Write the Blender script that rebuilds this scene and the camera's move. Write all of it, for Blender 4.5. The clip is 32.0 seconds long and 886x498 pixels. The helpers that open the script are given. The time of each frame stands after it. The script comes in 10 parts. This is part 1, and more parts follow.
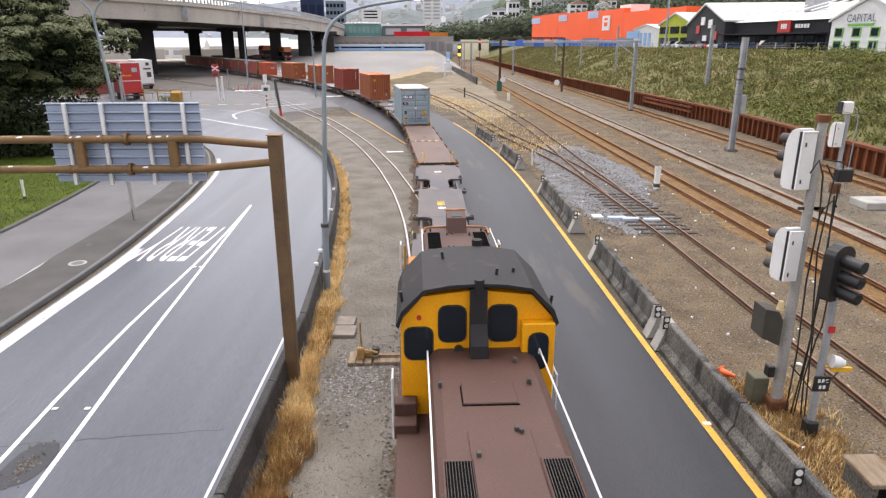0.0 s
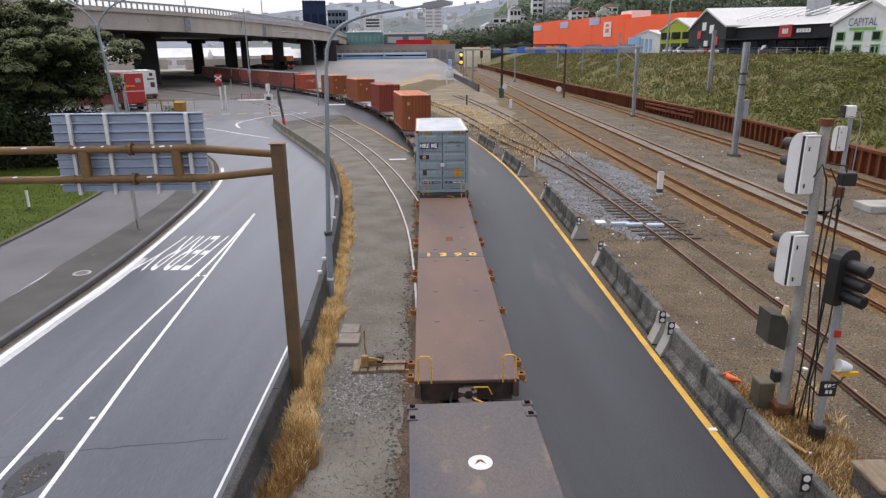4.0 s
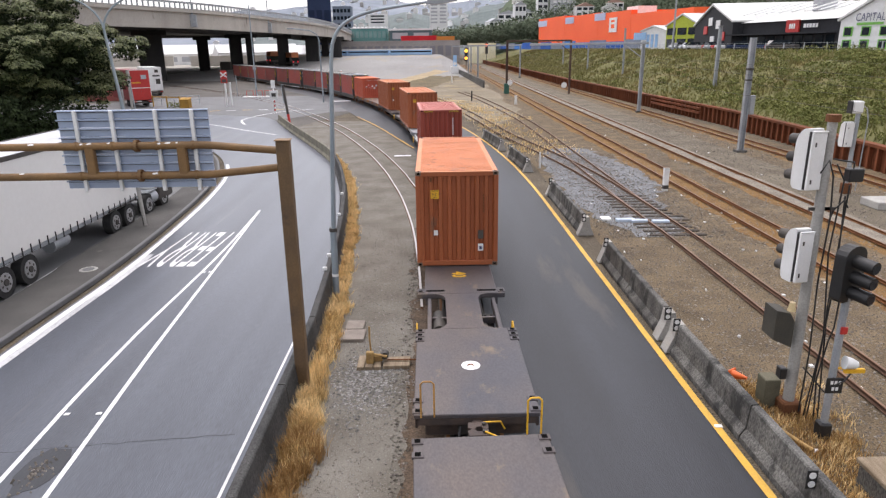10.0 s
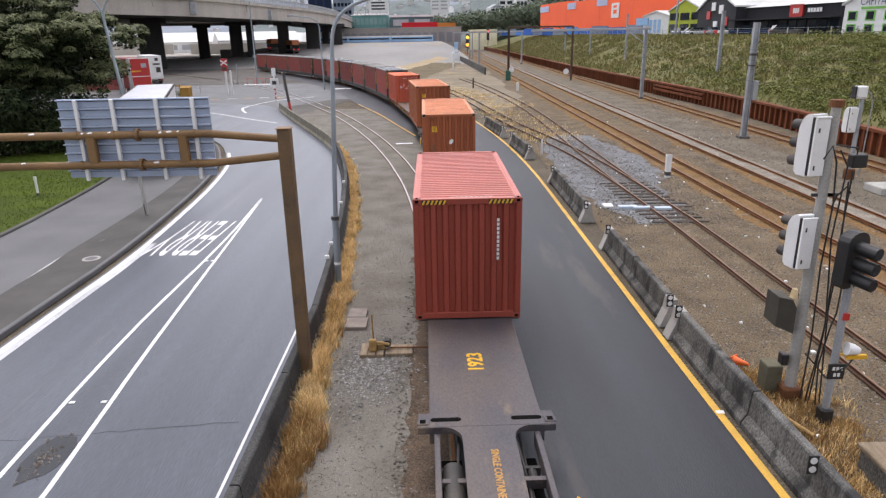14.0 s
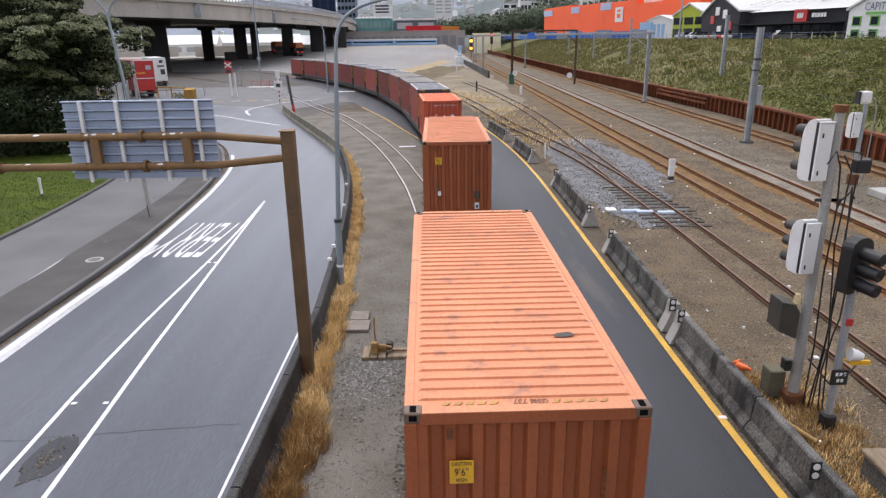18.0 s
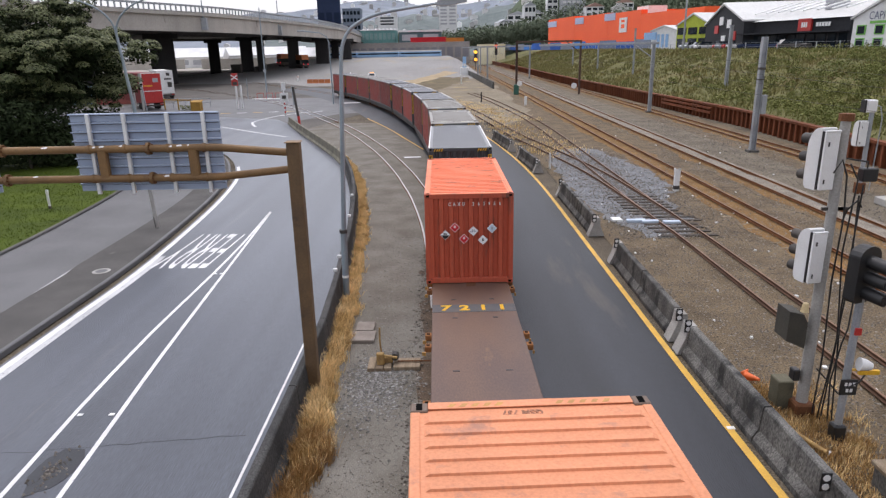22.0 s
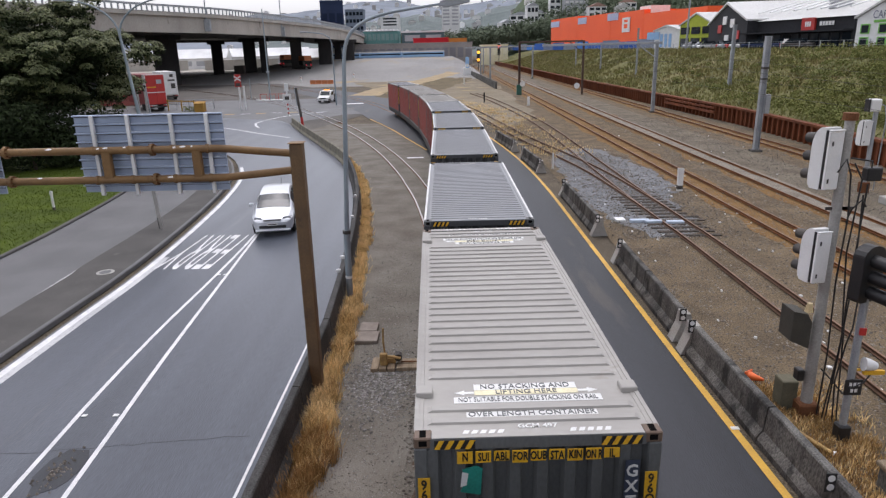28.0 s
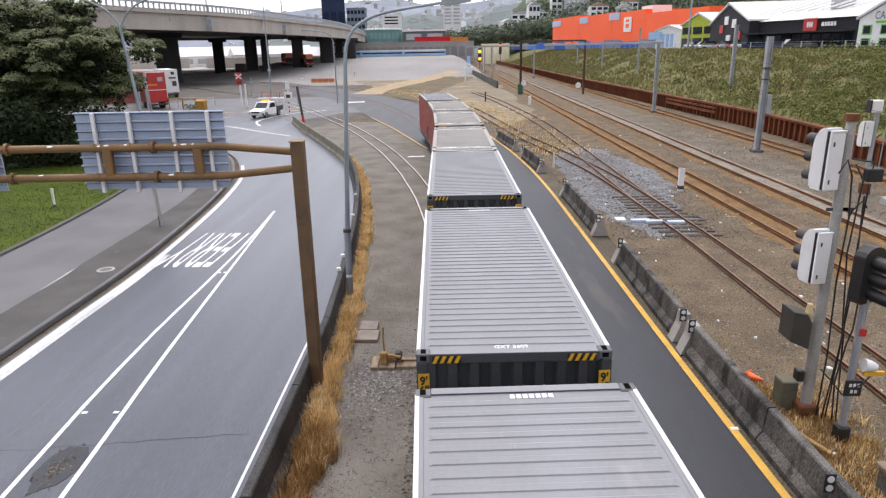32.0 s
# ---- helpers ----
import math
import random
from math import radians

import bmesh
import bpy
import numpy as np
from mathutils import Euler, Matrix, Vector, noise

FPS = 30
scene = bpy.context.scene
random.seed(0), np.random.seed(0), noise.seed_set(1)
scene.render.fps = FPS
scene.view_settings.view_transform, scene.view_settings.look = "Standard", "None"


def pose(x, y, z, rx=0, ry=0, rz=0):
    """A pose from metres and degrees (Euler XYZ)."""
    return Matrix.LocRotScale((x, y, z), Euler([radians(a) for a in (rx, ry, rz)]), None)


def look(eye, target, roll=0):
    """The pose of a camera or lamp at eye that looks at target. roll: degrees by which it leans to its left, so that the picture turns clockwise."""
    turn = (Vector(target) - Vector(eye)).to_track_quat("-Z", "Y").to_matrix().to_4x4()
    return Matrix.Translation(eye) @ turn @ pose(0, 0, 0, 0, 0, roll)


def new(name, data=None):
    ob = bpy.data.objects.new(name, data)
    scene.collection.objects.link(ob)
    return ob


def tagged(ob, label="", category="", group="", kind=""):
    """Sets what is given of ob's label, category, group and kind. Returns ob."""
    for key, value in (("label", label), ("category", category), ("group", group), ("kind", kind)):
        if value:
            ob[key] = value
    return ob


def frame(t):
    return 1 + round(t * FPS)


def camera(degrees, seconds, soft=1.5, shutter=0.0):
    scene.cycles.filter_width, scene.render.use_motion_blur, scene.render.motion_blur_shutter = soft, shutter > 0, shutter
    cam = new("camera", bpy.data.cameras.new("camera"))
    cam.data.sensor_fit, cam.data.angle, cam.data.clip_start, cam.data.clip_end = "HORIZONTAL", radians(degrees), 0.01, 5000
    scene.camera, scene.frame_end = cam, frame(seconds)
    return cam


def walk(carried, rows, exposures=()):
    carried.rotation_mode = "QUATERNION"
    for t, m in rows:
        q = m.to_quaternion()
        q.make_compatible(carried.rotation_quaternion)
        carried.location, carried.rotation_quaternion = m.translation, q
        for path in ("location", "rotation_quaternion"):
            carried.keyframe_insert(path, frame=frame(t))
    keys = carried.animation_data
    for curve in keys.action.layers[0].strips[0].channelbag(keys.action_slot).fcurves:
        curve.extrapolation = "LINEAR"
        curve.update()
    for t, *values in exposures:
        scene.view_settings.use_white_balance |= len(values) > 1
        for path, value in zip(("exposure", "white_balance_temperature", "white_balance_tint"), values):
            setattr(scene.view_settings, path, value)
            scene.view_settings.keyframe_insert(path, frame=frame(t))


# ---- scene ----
LENS = 68.33
EYE_H = 7.35
cam = camera(LENS, 32.0, soft=1.3)
# seconds, and the camera's three angles: it is held at one spot on a footbridge
TURNS = (
    (0, 72.556, 0.072, -1.150),
    (0.5, 72.551, 0.019, -1.188),
    (1, 72.754, 0.092, -1.036),
    (1.5, 72.967, 0.237, -1.083),
    (2, 73.131, 0.425, -1.125),
    (2.5, 73.380, 0.557, -1.216),
    (3, 73.652, 0.623, -1.171),
    (3.5, 73.395, 0.619, -1.102),
    (5.5, 72.971, 0.629, -0.688),
    (6, 72.826, 0.692, -0.667),
    (6.5, 72.807, 0.597, -0.866),
    (7, 72.814, 0.600, -0.865),
    (7.5, 72.909, 0.791, -0.914),
    (8, 72.946, 0.911, -0.783),
    (8.5, 72.912, 0.767, -0.505),
    (9, 72.717, 0.762, -0.514),
    (9.5, 72.633, 0.704, -0.565),
    (10, 72.868, 0.711, -0.581),
    (10.5, 72.921, 0.896, -0.442),
    (11, 72.815, 0.878, -0.471),
    (11.5, 72.804, 1.003, -0.444),
    (12, 72.796, 0.905, -0.445),
    (12.5, 72.810, 0.957, -0.501),
    (13, 72.578, 0.774, -0.243),
    (13.5, 71.972, 0.787, -0.224),
    (14, 71.800, 0.991, -0.486),
    (14.5, 71.746, 1.058, -0.444),
    (16.5, 72.309, 0.801, -0.367),
    (17, 72.476, 0.879, -0.370),
    (17.5, 72.390, 0.801, -0.240),
    (18, 72.077, 0.756, -0.171),
    (18.5, 72.180, 0.881, -0.311),
    (19, 72.346, 0.698, -0.279),
    (19.5, 72.503, 0.846, -0.175),
    (20, 72.405, 0.841, -0.073),
    (20.5, 72.215, 0.817, -0.236),
    (21, 72.196, 0.799, -0.133),
    (21.5, 72.225, 0.699, 0.243),
    (22, 72.989, 1.094, 0.217),
    (22.5, 73.549, 1.249, 0.352),
    (23, 73.952, 1.266, 0.498),
    (23.5, 73.580, 1.154, 0.198),
    (24, 73.619, 0.854, 0.131),
    (24.5, 73.253, 1.368, 0.289),
    (25, 72.965, 1.170, 0.501),
    (25.5, 73.156, 1.102, 0.381),
    (27.5, 73.148, 1.109, 0.487),
    (28, 73.032, 1.279, 0.449),
    (28.5, 72.881, 1.237, 0.417),
    (29, 72.726, 1.463, 0.226),
    (29.5, 72.579, 1.281, 0.329),
    (30, 72.588, 1.153, 0.525),
    (30.5, 72.668, 1.034, 0.573),
    (31, 72.592, 0.907, 0.479),
    (31.5, 72.749, 1.017, 0.622),
    (32, 72.946, 1.029, 0.567),
)
# the clip's camera brightens and darkens its picture: seconds, stops, kelvin, tint
STOPS = ((0.0, -0.33), (1.0, -0.38), (2.0, -0.45), (3.5, -0.9), (6.0, -0.79), (7.0, -1.12), (8.8, -1.22), (9.2, -1.1), (10.0, -0.53), (11.5, -0.58), (13.0, -0.68), (14.0, -0.63), (16.5, -0.65), (19.0, -0.74), (20.5, -0.7), (21.6, -0.75), (23.0, -1.09), (24.0, -1.12), (25.0, -1.2), (28.5, -0.98), (30.0, -0.95), (31.0, -0.73), (32.0, -0.55))
WARMTH = ((0.0, 6650), (1.0, 6350), (7.0, 6450), (8.5, 6500), (9.2, 6650), (10.5, 6400), (13.0, 6400), (18.0, 6300), (21.0, 6150), (24.0, 6550), (25.0, 6600), (28.5, 6250), (30.0, 6250), (32.0, 6400))
EXPOSE = tuple((t, e, float(np.interp(t, [w[0] for w in WARMTH], [w[1] for w in WARMTH])), 16) for t, e in STOPS)
walk(cam, [(t, pose(0, 0, EYE_H, a, b, c)) for t, a, b, c in TURNS], exposures=EXPOSE)

# ---- light: a bright overcast sky with a weak, wide sun ----
SUN_EL, SUN_ROT = radians(70), radians(340)
world = bpy.data.worlds.new("world")
scene.world = world
world.use_nodes = True
wn = world.node_tree.nodes
sky = wn.new("ShaderNodeTexSky")
sky.sky_type, sky.sun_disc = "NISHITA", False
sky.sun_elevation, sky.sun_rotation = SUN_EL, SUN_ROT
sky.air_density, sky.dust_density, sky.ozone_density = 1.0, 3.0, 1.0
veil = wn.new("ShaderNodeHueSaturation")
veil.inputs["Saturation"].default_value, veil.inputs["Value"].default_value = 0.2, 3.2
world.node_tree.links.new(sky.outputs[0], veil.inputs["Color"])
world.node_tree.links.new(veil.outputs[0], wn["Background"].inputs[0])
wn["Background"].inputs[1].default_value = 0.15
sun = new("sun", bpy.data.lights.new("sun", "SUN"))
sun.data.energy, sun.data.angle, sun.data.color = 0.8, radians(20), (1.0, 0.96, 0.9)
sun.matrix_world = look((0, 0, 60), (7.5, -20.5, 0))


# ---- materials ----
def lk(nt, a, b):
    nt.links.new(a, b)


def surf(name, col, col2=None, scale=3.0, rough=0.6, metal=0.0, bump=0.15, fine=40.0, spots=None, spot_scale=6.0, spot_amt=0.5,
         vary=0.0, stretch=(1, 1, 1), island=False, coat=0.0, grain=0.14):
    """A surface with large stains (col to col2), fine grain, optional spots of another colour, and a slight shift from piece to piece."""
    m = bpy.data.materials.new(name)
    m.use_nodes = True
    nt, nd = m.node_tree, m.node_tree.nodes
    bs = nd["Principled BSDF"]
    bs.inputs["Roughness"].default_value, bs.inputs["Metallic"].default_value = rough, metal
    bs.inputs["Coat Weight"].default_value = coat
    bs.inputs["Specular IOR Level"].default_value = 0.5 if rough < 0.8 else 0.2
    col2 = col2 or tuple(c * 0.75 for c in col)
    tc, mp = nd.new("ShaderNodeTexCoord"), nd.new("ShaderNodeMapping")
    mp.inputs["Scale"].default_value = stretch
    lk(nt, tc.outputs["Object"], mp.inputs["Vector"])
    n1, n2 = nd.new("ShaderNodeTexNoise"), nd.new("ShaderNodeTexNoise")
    n1.inputs["Scale"].default_value, n1.inputs["Detail"].default_value = scale, 6.0
    n2.inputs["Scale"].default_value, n2.inputs["Detail"].default_value = fine, 3.0
    for n in (n1, n2):
        lk(nt, mp.outputs[0], n.inputs["Vector"])
    r1 = nd.new("ShaderNodeValToRGB")
    r1.color_ramp.elements[0].position, r1.color_ramp.elements[1].position = 0.32, 0.68
    r1.color_ramp.elements[0].color, r1.color_ramp.elements[1].color = (*col, 1), (*col2, 1)
    lk(nt, n1.outputs[0], r1.inputs[0])
    out = r1.outputs[0]
    g = nd.new("ShaderNodeMixRGB")
    g.blend_type, g.inputs[0].default_value = "OVERLAY", grain
    gr = nd.new("ShaderNodeMapRange")
    gr.inputs["From Min"].default_value, gr.inputs["From Max"].default_value = 0.3, 0.7
    lk(nt, n2.outputs[0], gr.inputs[0])
    lk(nt, out, g.inputs[1])
    lk(nt, gr.outputs[0], g.inputs[2])
    out = g.outputs[0]
    if spots:
        n3, r3, mx = nd.new("ShaderNodeTexNoise"), nd.new("ShaderNodeValToRGB"), nd.new("ShaderNodeMixRGB")
        n3.inputs["Scale"].default_value, n3.inputs["Detail"].default_value = spot_scale, 8.0
        n3.inputs["Roughness"].default_value = 0.65
        lk(nt, mp.outputs[0], n3.inputs["Vector"])
        r3.color_ramp.elements[0].position, r3.color_ramp.elements[1].position = 0.74 - 0.3 * spot_amt, 0.86 - 0.3 * spot_amt
        lk(nt, n3.outputs[0], r3.inputs[0])
        lk(nt, r3.outputs[0], mx.inputs[0])
        lk(nt, out, mx.inputs[1])
        mx.inputs[2].default_value = (*spots, 1)
        out = mx.outputs[0]
    if vary:
        src = nd.new("ShaderNodeNewGeometry").outputs["Random Per Island"] if island else nd.new("ShaderNodeObjectInfo").outputs["Random"]
        mr, hs = nd.new("ShaderNodeMapRange"), nd.new("ShaderNodeHueSaturation")
        mr.inputs["To Min"].default_value, mr.inputs["To Max"].default_value = 1 - vary, 1 + vary
        lk(nt, src, mr.inputs[0])
        lk(nt, mr.outputs[0], hs.inputs["Value"])
        lk(nt, out, hs.inputs["Color"])
        out = hs.outputs[0]
    lk(nt, out, bs.inputs["Base Color"])
    if bump:
        b = nd.new("ShaderNodeBump")
        b.inputs["Strength"].default_value, b.inputs["Distance"].default_value = bump, 0.02
        lk(nt, n2.outputs[0], b.inputs["Height"])
        lk(nt, b.outputs[0], bs.inputs["Normal"])
    return m


def glow(name, col, strength):
    m = bpy.data.materials.new(name)
    m.use_nodes = True
    bs = m.node_tree.nodes["Principled BSDF"]
    bs.inputs["Base Color"].default_value = (*col, 1)
    bs.inputs["Emission Color"].default_value, bs.inputs["Emission Strength"].default_value = (*col, 1), strength
    return m


ASPHALT = surf("asphalt", (0.078, 0.088, 0.109), (0.044, 0.05, 0.064), 0.8, 0.315, bump=0.35, fine=60, spots=(0.12, 0.122, 0.128), spot_scale=0.7, spot_amt=0.42, stretch=(1, 0.06, 1), grain=0.3)
ASPHALT_DARK = surf("dark_asphalt", (0.025, 0.028, 0.035), (0.013, 0.0145, 0.018), 0.7, 0.58, bump=0.35, fine=60, spots=(0.066, 0.058, 0.048), spot_scale=0.5, spot_amt=0.55, stretch=(1, 0.15, 1), grain=0.25)
ASPHALT_OLD = surf("old_asphalt", (0.122, 0.122, 0.124), (0.084, 0.084, 0.085), 0.4, 0.65, bump=0.5, fine=50, spots=(0.15, 0.143, 0.135), spot_scale=1.4, spot_amt=0.35)
DIRT = surf("gravel_dirt", (0.135, 0.111, 0.079), (0.08, 0.066, 0.049), 0.35, 0.95, bump=0.9, grain=0.6, fine=22, spots=(0.3, 0.25, 0.16), spot_scale=0.22, spot_amt=0.35)
GRAVEL = surf("grey_gravel", (0.192, 0.178, 0.152), (0.128, 0.114, 0.092), 0.7, 0.95, bump=0.35, grain=0.3, fine=55, spots=(0.29, 0.28, 0.262), spot_scale=19, spot_amt=0.5)
BALLAST = surf("rusty_ballast", (0.162, 0.121, 0.074), (0.094, 0.071, 0.045), 0.8, 0.95, bump=1.0, grain=0.65, fine=24, spots=(0.18, 0.155, 0.13), spot_scale=11, spot_amt=0.4)
BALLAST_MIX = surf("mixed_ballast", (0.168, 0.143, 0.106), (0.104, 0.085, 0.06), 0.5, 0.95, bump=1.0, grain=0.6, fine=24, spots=(0.22, 0.2, 0.17), spot_scale=10, spot_amt=0.45)
PALE_SAND = surf("pale_yard_sand", (0.235, 0.198, 0.14), (0.165, 0.137, 0.095), 0.12, 0.9, bump=0.6, fine=8, grain=0.4, spots=(0.36, 0.265, 0.125), spot_scale=0.16, spot_amt=0.62)
BALLAST_GREY = surf("grey_ballast", (0.2, 0.207, 0.215), (0.13, 0.132, 0.134), 1.2, 0.95, bump=1.0, grain=0.6, fine=24, spots=(0.25, 0.25, 0.255), spot_scale=12, spot_amt=0.45)
STONE = surf("ballast_stone", (0.23, 0.21, 0.185), (0.13, 0.11, 0.09), 6, 0.9, bump=0.3, vary=0.55, island=True)
STONE_GREY = surf("pale_gravel_stone", (0.3, 0.29, 0.275), (0.16, 0.152, 0.14), 6, 0.9, bump=0.3, vary=0.5, island=True)
GRASS = surf("lawn_grass", (0.066, 0.095, 0.005), (0.04, 0.06, 0.004), 0.5, 0.9, bump=0.8, fine=30, spots=(0.1, 0.11, 0.02), spot_scale=1.1, spot_amt=0.4)
BLADE = surf("grass_blade", (0.074, 0.102, 0.006), (0.046, 0.068, 0.004), 1.0, 0.9, bump=0, vary=0.2, island=True)
DRY = surf("dry_grass_blade", (0.88, 0.68, 0.37), (0.66, 0.47, 0.21), 1.2, 0.85, bump=0, vary=0.35, island=True)
DRY_BROWN = surf("brown_grass_blade", (0.3, 0.17, 0.065), (0.44, 0.28, 0.11), 1.5, 0.85, bump=0, vary=0.35, island=True)
BANK = surf("bank_scrub", (0.135, 0.125, 0.046), (0.095, 0.098, 0.034), 0.12, 0.95, bump=1.0, fine=6, grain=0.4, spots=(0.2, 0.15, 0.075), spot_scale=0.16, spot_amt=0.5)
CONCRETE = surf("stained_concrete", (0.165, 0.16, 0.147), (0.065, 0.063, 0.06), 1.5, 0.9, bump=0.35, fine=30, grain=0.5, spots=(0.035, 0.035, 0.034), spot_scale=1.7, spot_amt=0.85, stretch=(1, 1, 0.5))
CONCRETE_LIGHT = surf("pale_concrete", (0.42, 0.41, 0.38), (0.3, 0.29, 0.27), 1.0, 0.88, bump=0.3, fine=30, spots=(0.16, 0.15, 0.13), spot_scale=2.0, spot_amt=0.4)
# Darkened for the shade under the viaduct deck; the lawn kerb shares it.
CONCRETE_DARK = surf("grimy_shaded_concrete", (0.13, 0.124, 0.118), (0.085, 0.082, 0.08), 0.3, 0.9, bump=0.3, fine=12, spots=(0.08, 0.075, 0.07), spot_scale=0.5, spot_amt=0.45, stretch=(1, 1, 0.3))
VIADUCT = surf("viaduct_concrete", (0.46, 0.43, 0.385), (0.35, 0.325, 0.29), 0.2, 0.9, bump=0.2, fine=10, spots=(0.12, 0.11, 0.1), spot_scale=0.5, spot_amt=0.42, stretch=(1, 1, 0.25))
WHITE_LINE = surf("road_white", (0.78, 0.78, 0.78), (0.6, 0.6, 0.6), 2.0, 0.6, bump=0.25, spots=(0.3, 0.3, 0.32), spot_scale=7, spot_amt=0.45)
WORN_LINE = surf("worn_road_white", (0.62, 0.62, 0.62), (0.4, 0.4, 0.41), 1.2, 0.6, bump=0.25, spots=(0.14, 0.145, 0.16), spot_scale=16, spot_amt=0.62, stretch=(1, 0.3, 1))
YELLOW_LINE = surf("road_yellow", (0.68, 0.4, 0.045), (0.5, 0.29, 0.05), 2.0, 0.6, bump=0.25, spots=(0.22, 0.16, 0.08), spot_scale=7, spot_amt=0.4)
RAIL_BRIGHT = surf("polished_rail", (0.6, 0.58, 0.57), (0.45, 0.42, 0.4), 2, 0.35, 0.8, 0.03)
ISLAND_TOP = surf("island_asphalt", (0.105, 0.1, 0.094), (0.075, 0.072, 0.068), 0.6, 0.9, bump=0.6, fine=45, spots=(0.14, 0.13, 0.12), spot_scale=2.2, spot_amt=0.35)
RAIL_TOP = surf("worn_rail", (0.21, 0.115, 0.06), (0.14, 0.07, 0.035), 2, 0.45, 0.5, 0.05)
RAIL_RUST = surf("ochre_rail_rust", (0.17, 0.07, 0.024), (0.11, 0.045, 0.017), 1.6, 0.85, 0.1, 0.4, fine=25)
SIDING_RUST = surf("dark_rail_rust", (0.12, 0.068, 0.042), (0.075, 0.042, 0.028), 1.6, 0.85, 0.1, 0.4, fine=25)
BALLAST_RUST = surf("iron_stained_ballast", (0.225, 0.128, 0.046), (0.14, 0.08, 0.032), 1.1, 0.95, bump=1.0, grain=0.6, fine=24, spots=(0.15, 0.12, 0.085), spot_scale=5, spot_amt=0.45)
RUST = surf("rusty_steel", (0.19, 0.085, 0.04), (0.12, 0.05, 0.025), 1.6, 0.85, 0.2, 0.4, fine=25)
PILE_RUST = surf("sheet_pile_rust", (0.2, 0.065, 0.028), (0.11, 0.04, 0.02), 0.7, 0.85, 0.1, 0.4, fine=18, vary=0.2, stretch=(1, 1, 0.4))
WOOD = surf("weathered_wood", (0.3, 0.24, 0.17), (0.2, 0.15, 0.1), 2, 0.9, 0, 0.5, fine=25, vary=0.15, stretch=(6, 1, 1))
SLEEPER_PALE = surf("worn_sleeper", (0.3, 0.25, 0.18), (0.12, 0.085, 0.05), 2.2, 0.95, 0, 0.6, vary=0.35, spots=(0.13, 0.085, 0.045), spot_scale=1.6, spot_amt=0.75)
SLEEPER = surf("sleeper_wood", (0.055, 0.047, 0.04), (0.085, 0.072, 0.06), 3, 0.95, 0, 0.6, vary=0.2)
GALV = surf("galvanised_steel", (0.4, 0.42, 0.44), (0.3, 0.32, 0.34), 1.5, 0.55, 0.45, 0.1)
POLE_BLUE = surf("lamp_pole_paint", (0.3, 0.35, 0.38), (0.23, 0.27, 0.3), 1.0, 0.5, 0.3, 0.1)
GANTRY = surf("gantry_brown_paint", (0.225, 0.125, 0.044), (0.155, 0.086, 0.032), 1.8, 0.6, 0.0, 0.15, spots=(0.09, 0.05, 0.03), spot_scale=4, spot_amt=0.4)
SIGN_BACK = surf("sign_back_aluminium", (0.4, 0.47, 0.6), (0.33, 0.39, 0.51), 0.8, 0.45, 0.3, 0.03, stretch=(0.4, 1, 4), grain=0.06)
SIGN_STRUT = surf("sign_strut_aluminium", (0.85, 0.85, 0.84), (0.7, 0.7, 0.69), 2.0, 0.45, 0.2, 0.08)
BLACK = surf("black_paint", (0.012, 0.012, 0.013), (0.022, 0.021, 0.02), 2, 0.5, 0, 0.1)
# Sheenless black paints the shade inside holes and gaps; the door seal shares it.
VOID = surf("hole_and_seal_black", (0.006, 0.006, 0.006), (0.01, 0.009, 0.009), 4, 1.0, 0, 0.0)
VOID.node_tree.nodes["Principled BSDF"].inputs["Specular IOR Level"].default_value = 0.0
DARK = surf("dark_metal", (0.05, 0.047, 0.045), (0.08, 0.07, 0.06), 2, 0.7, 0.2, 0.2)
WHITE = surf("white_paint", (0.78, 0.78, 0.77), (0.68, 0.68, 0.66), 1.5, 0.45, 0, 0.08)
YELLOW = surf("yellow_paint", (0.78, 0.44, 0.015), (0.62, 0.34, 0.02), 1.2, 0.5, 0, 0.1)
RED = surf("red_paint", (0.5, 0.03, 0.025), (0.4, 0.025, 0.02), 1.2, 0.5, 0, 0.1)
GLASS_DARK = surf("dark_glass", (0.01, 0.015, 0.021), (0.017, 0.023, 0.03), 1, 0.08, 0, 0.0)
GLASS_DARK.node_tree.nodes["Principled BSDF"].inputs["Specular IOR Level"].default_value = 0.3
RUBBER = surf("tyre_rubber", (0.025, 0.025, 0.026), (0.04, 0.039, 0.037), 5, 0.85, 0, 0.3)
# Leaf colour darkened for the shade inside and below the tree's crown.
LEAF_SHADED = surf("shaded_foliage", (0.03, 0.043, 0.016), (0.012, 0.02, 0.007), 0.6, 0.9, 0, 0, vary=0.4, island=True)
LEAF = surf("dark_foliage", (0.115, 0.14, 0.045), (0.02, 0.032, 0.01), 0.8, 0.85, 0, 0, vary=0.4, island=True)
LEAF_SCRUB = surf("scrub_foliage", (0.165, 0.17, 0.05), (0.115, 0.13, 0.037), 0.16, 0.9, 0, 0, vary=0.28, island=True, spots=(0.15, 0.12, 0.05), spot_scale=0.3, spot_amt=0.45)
# Leaf colour lightened for the lit upper pads of the same tree.
LEAF_LIT = surf("lit_olive_foliage", (0.165, 0.18, 0.075), (0.095, 0.115, 0.042), 0.7, 0.7, 0, 0, vary=0.45, island=True)
BARK = surf("bark", (0.09, 0.07, 0.055), (0.06, 0.048, 0.04), 3, 0.95, 0, 0.8)


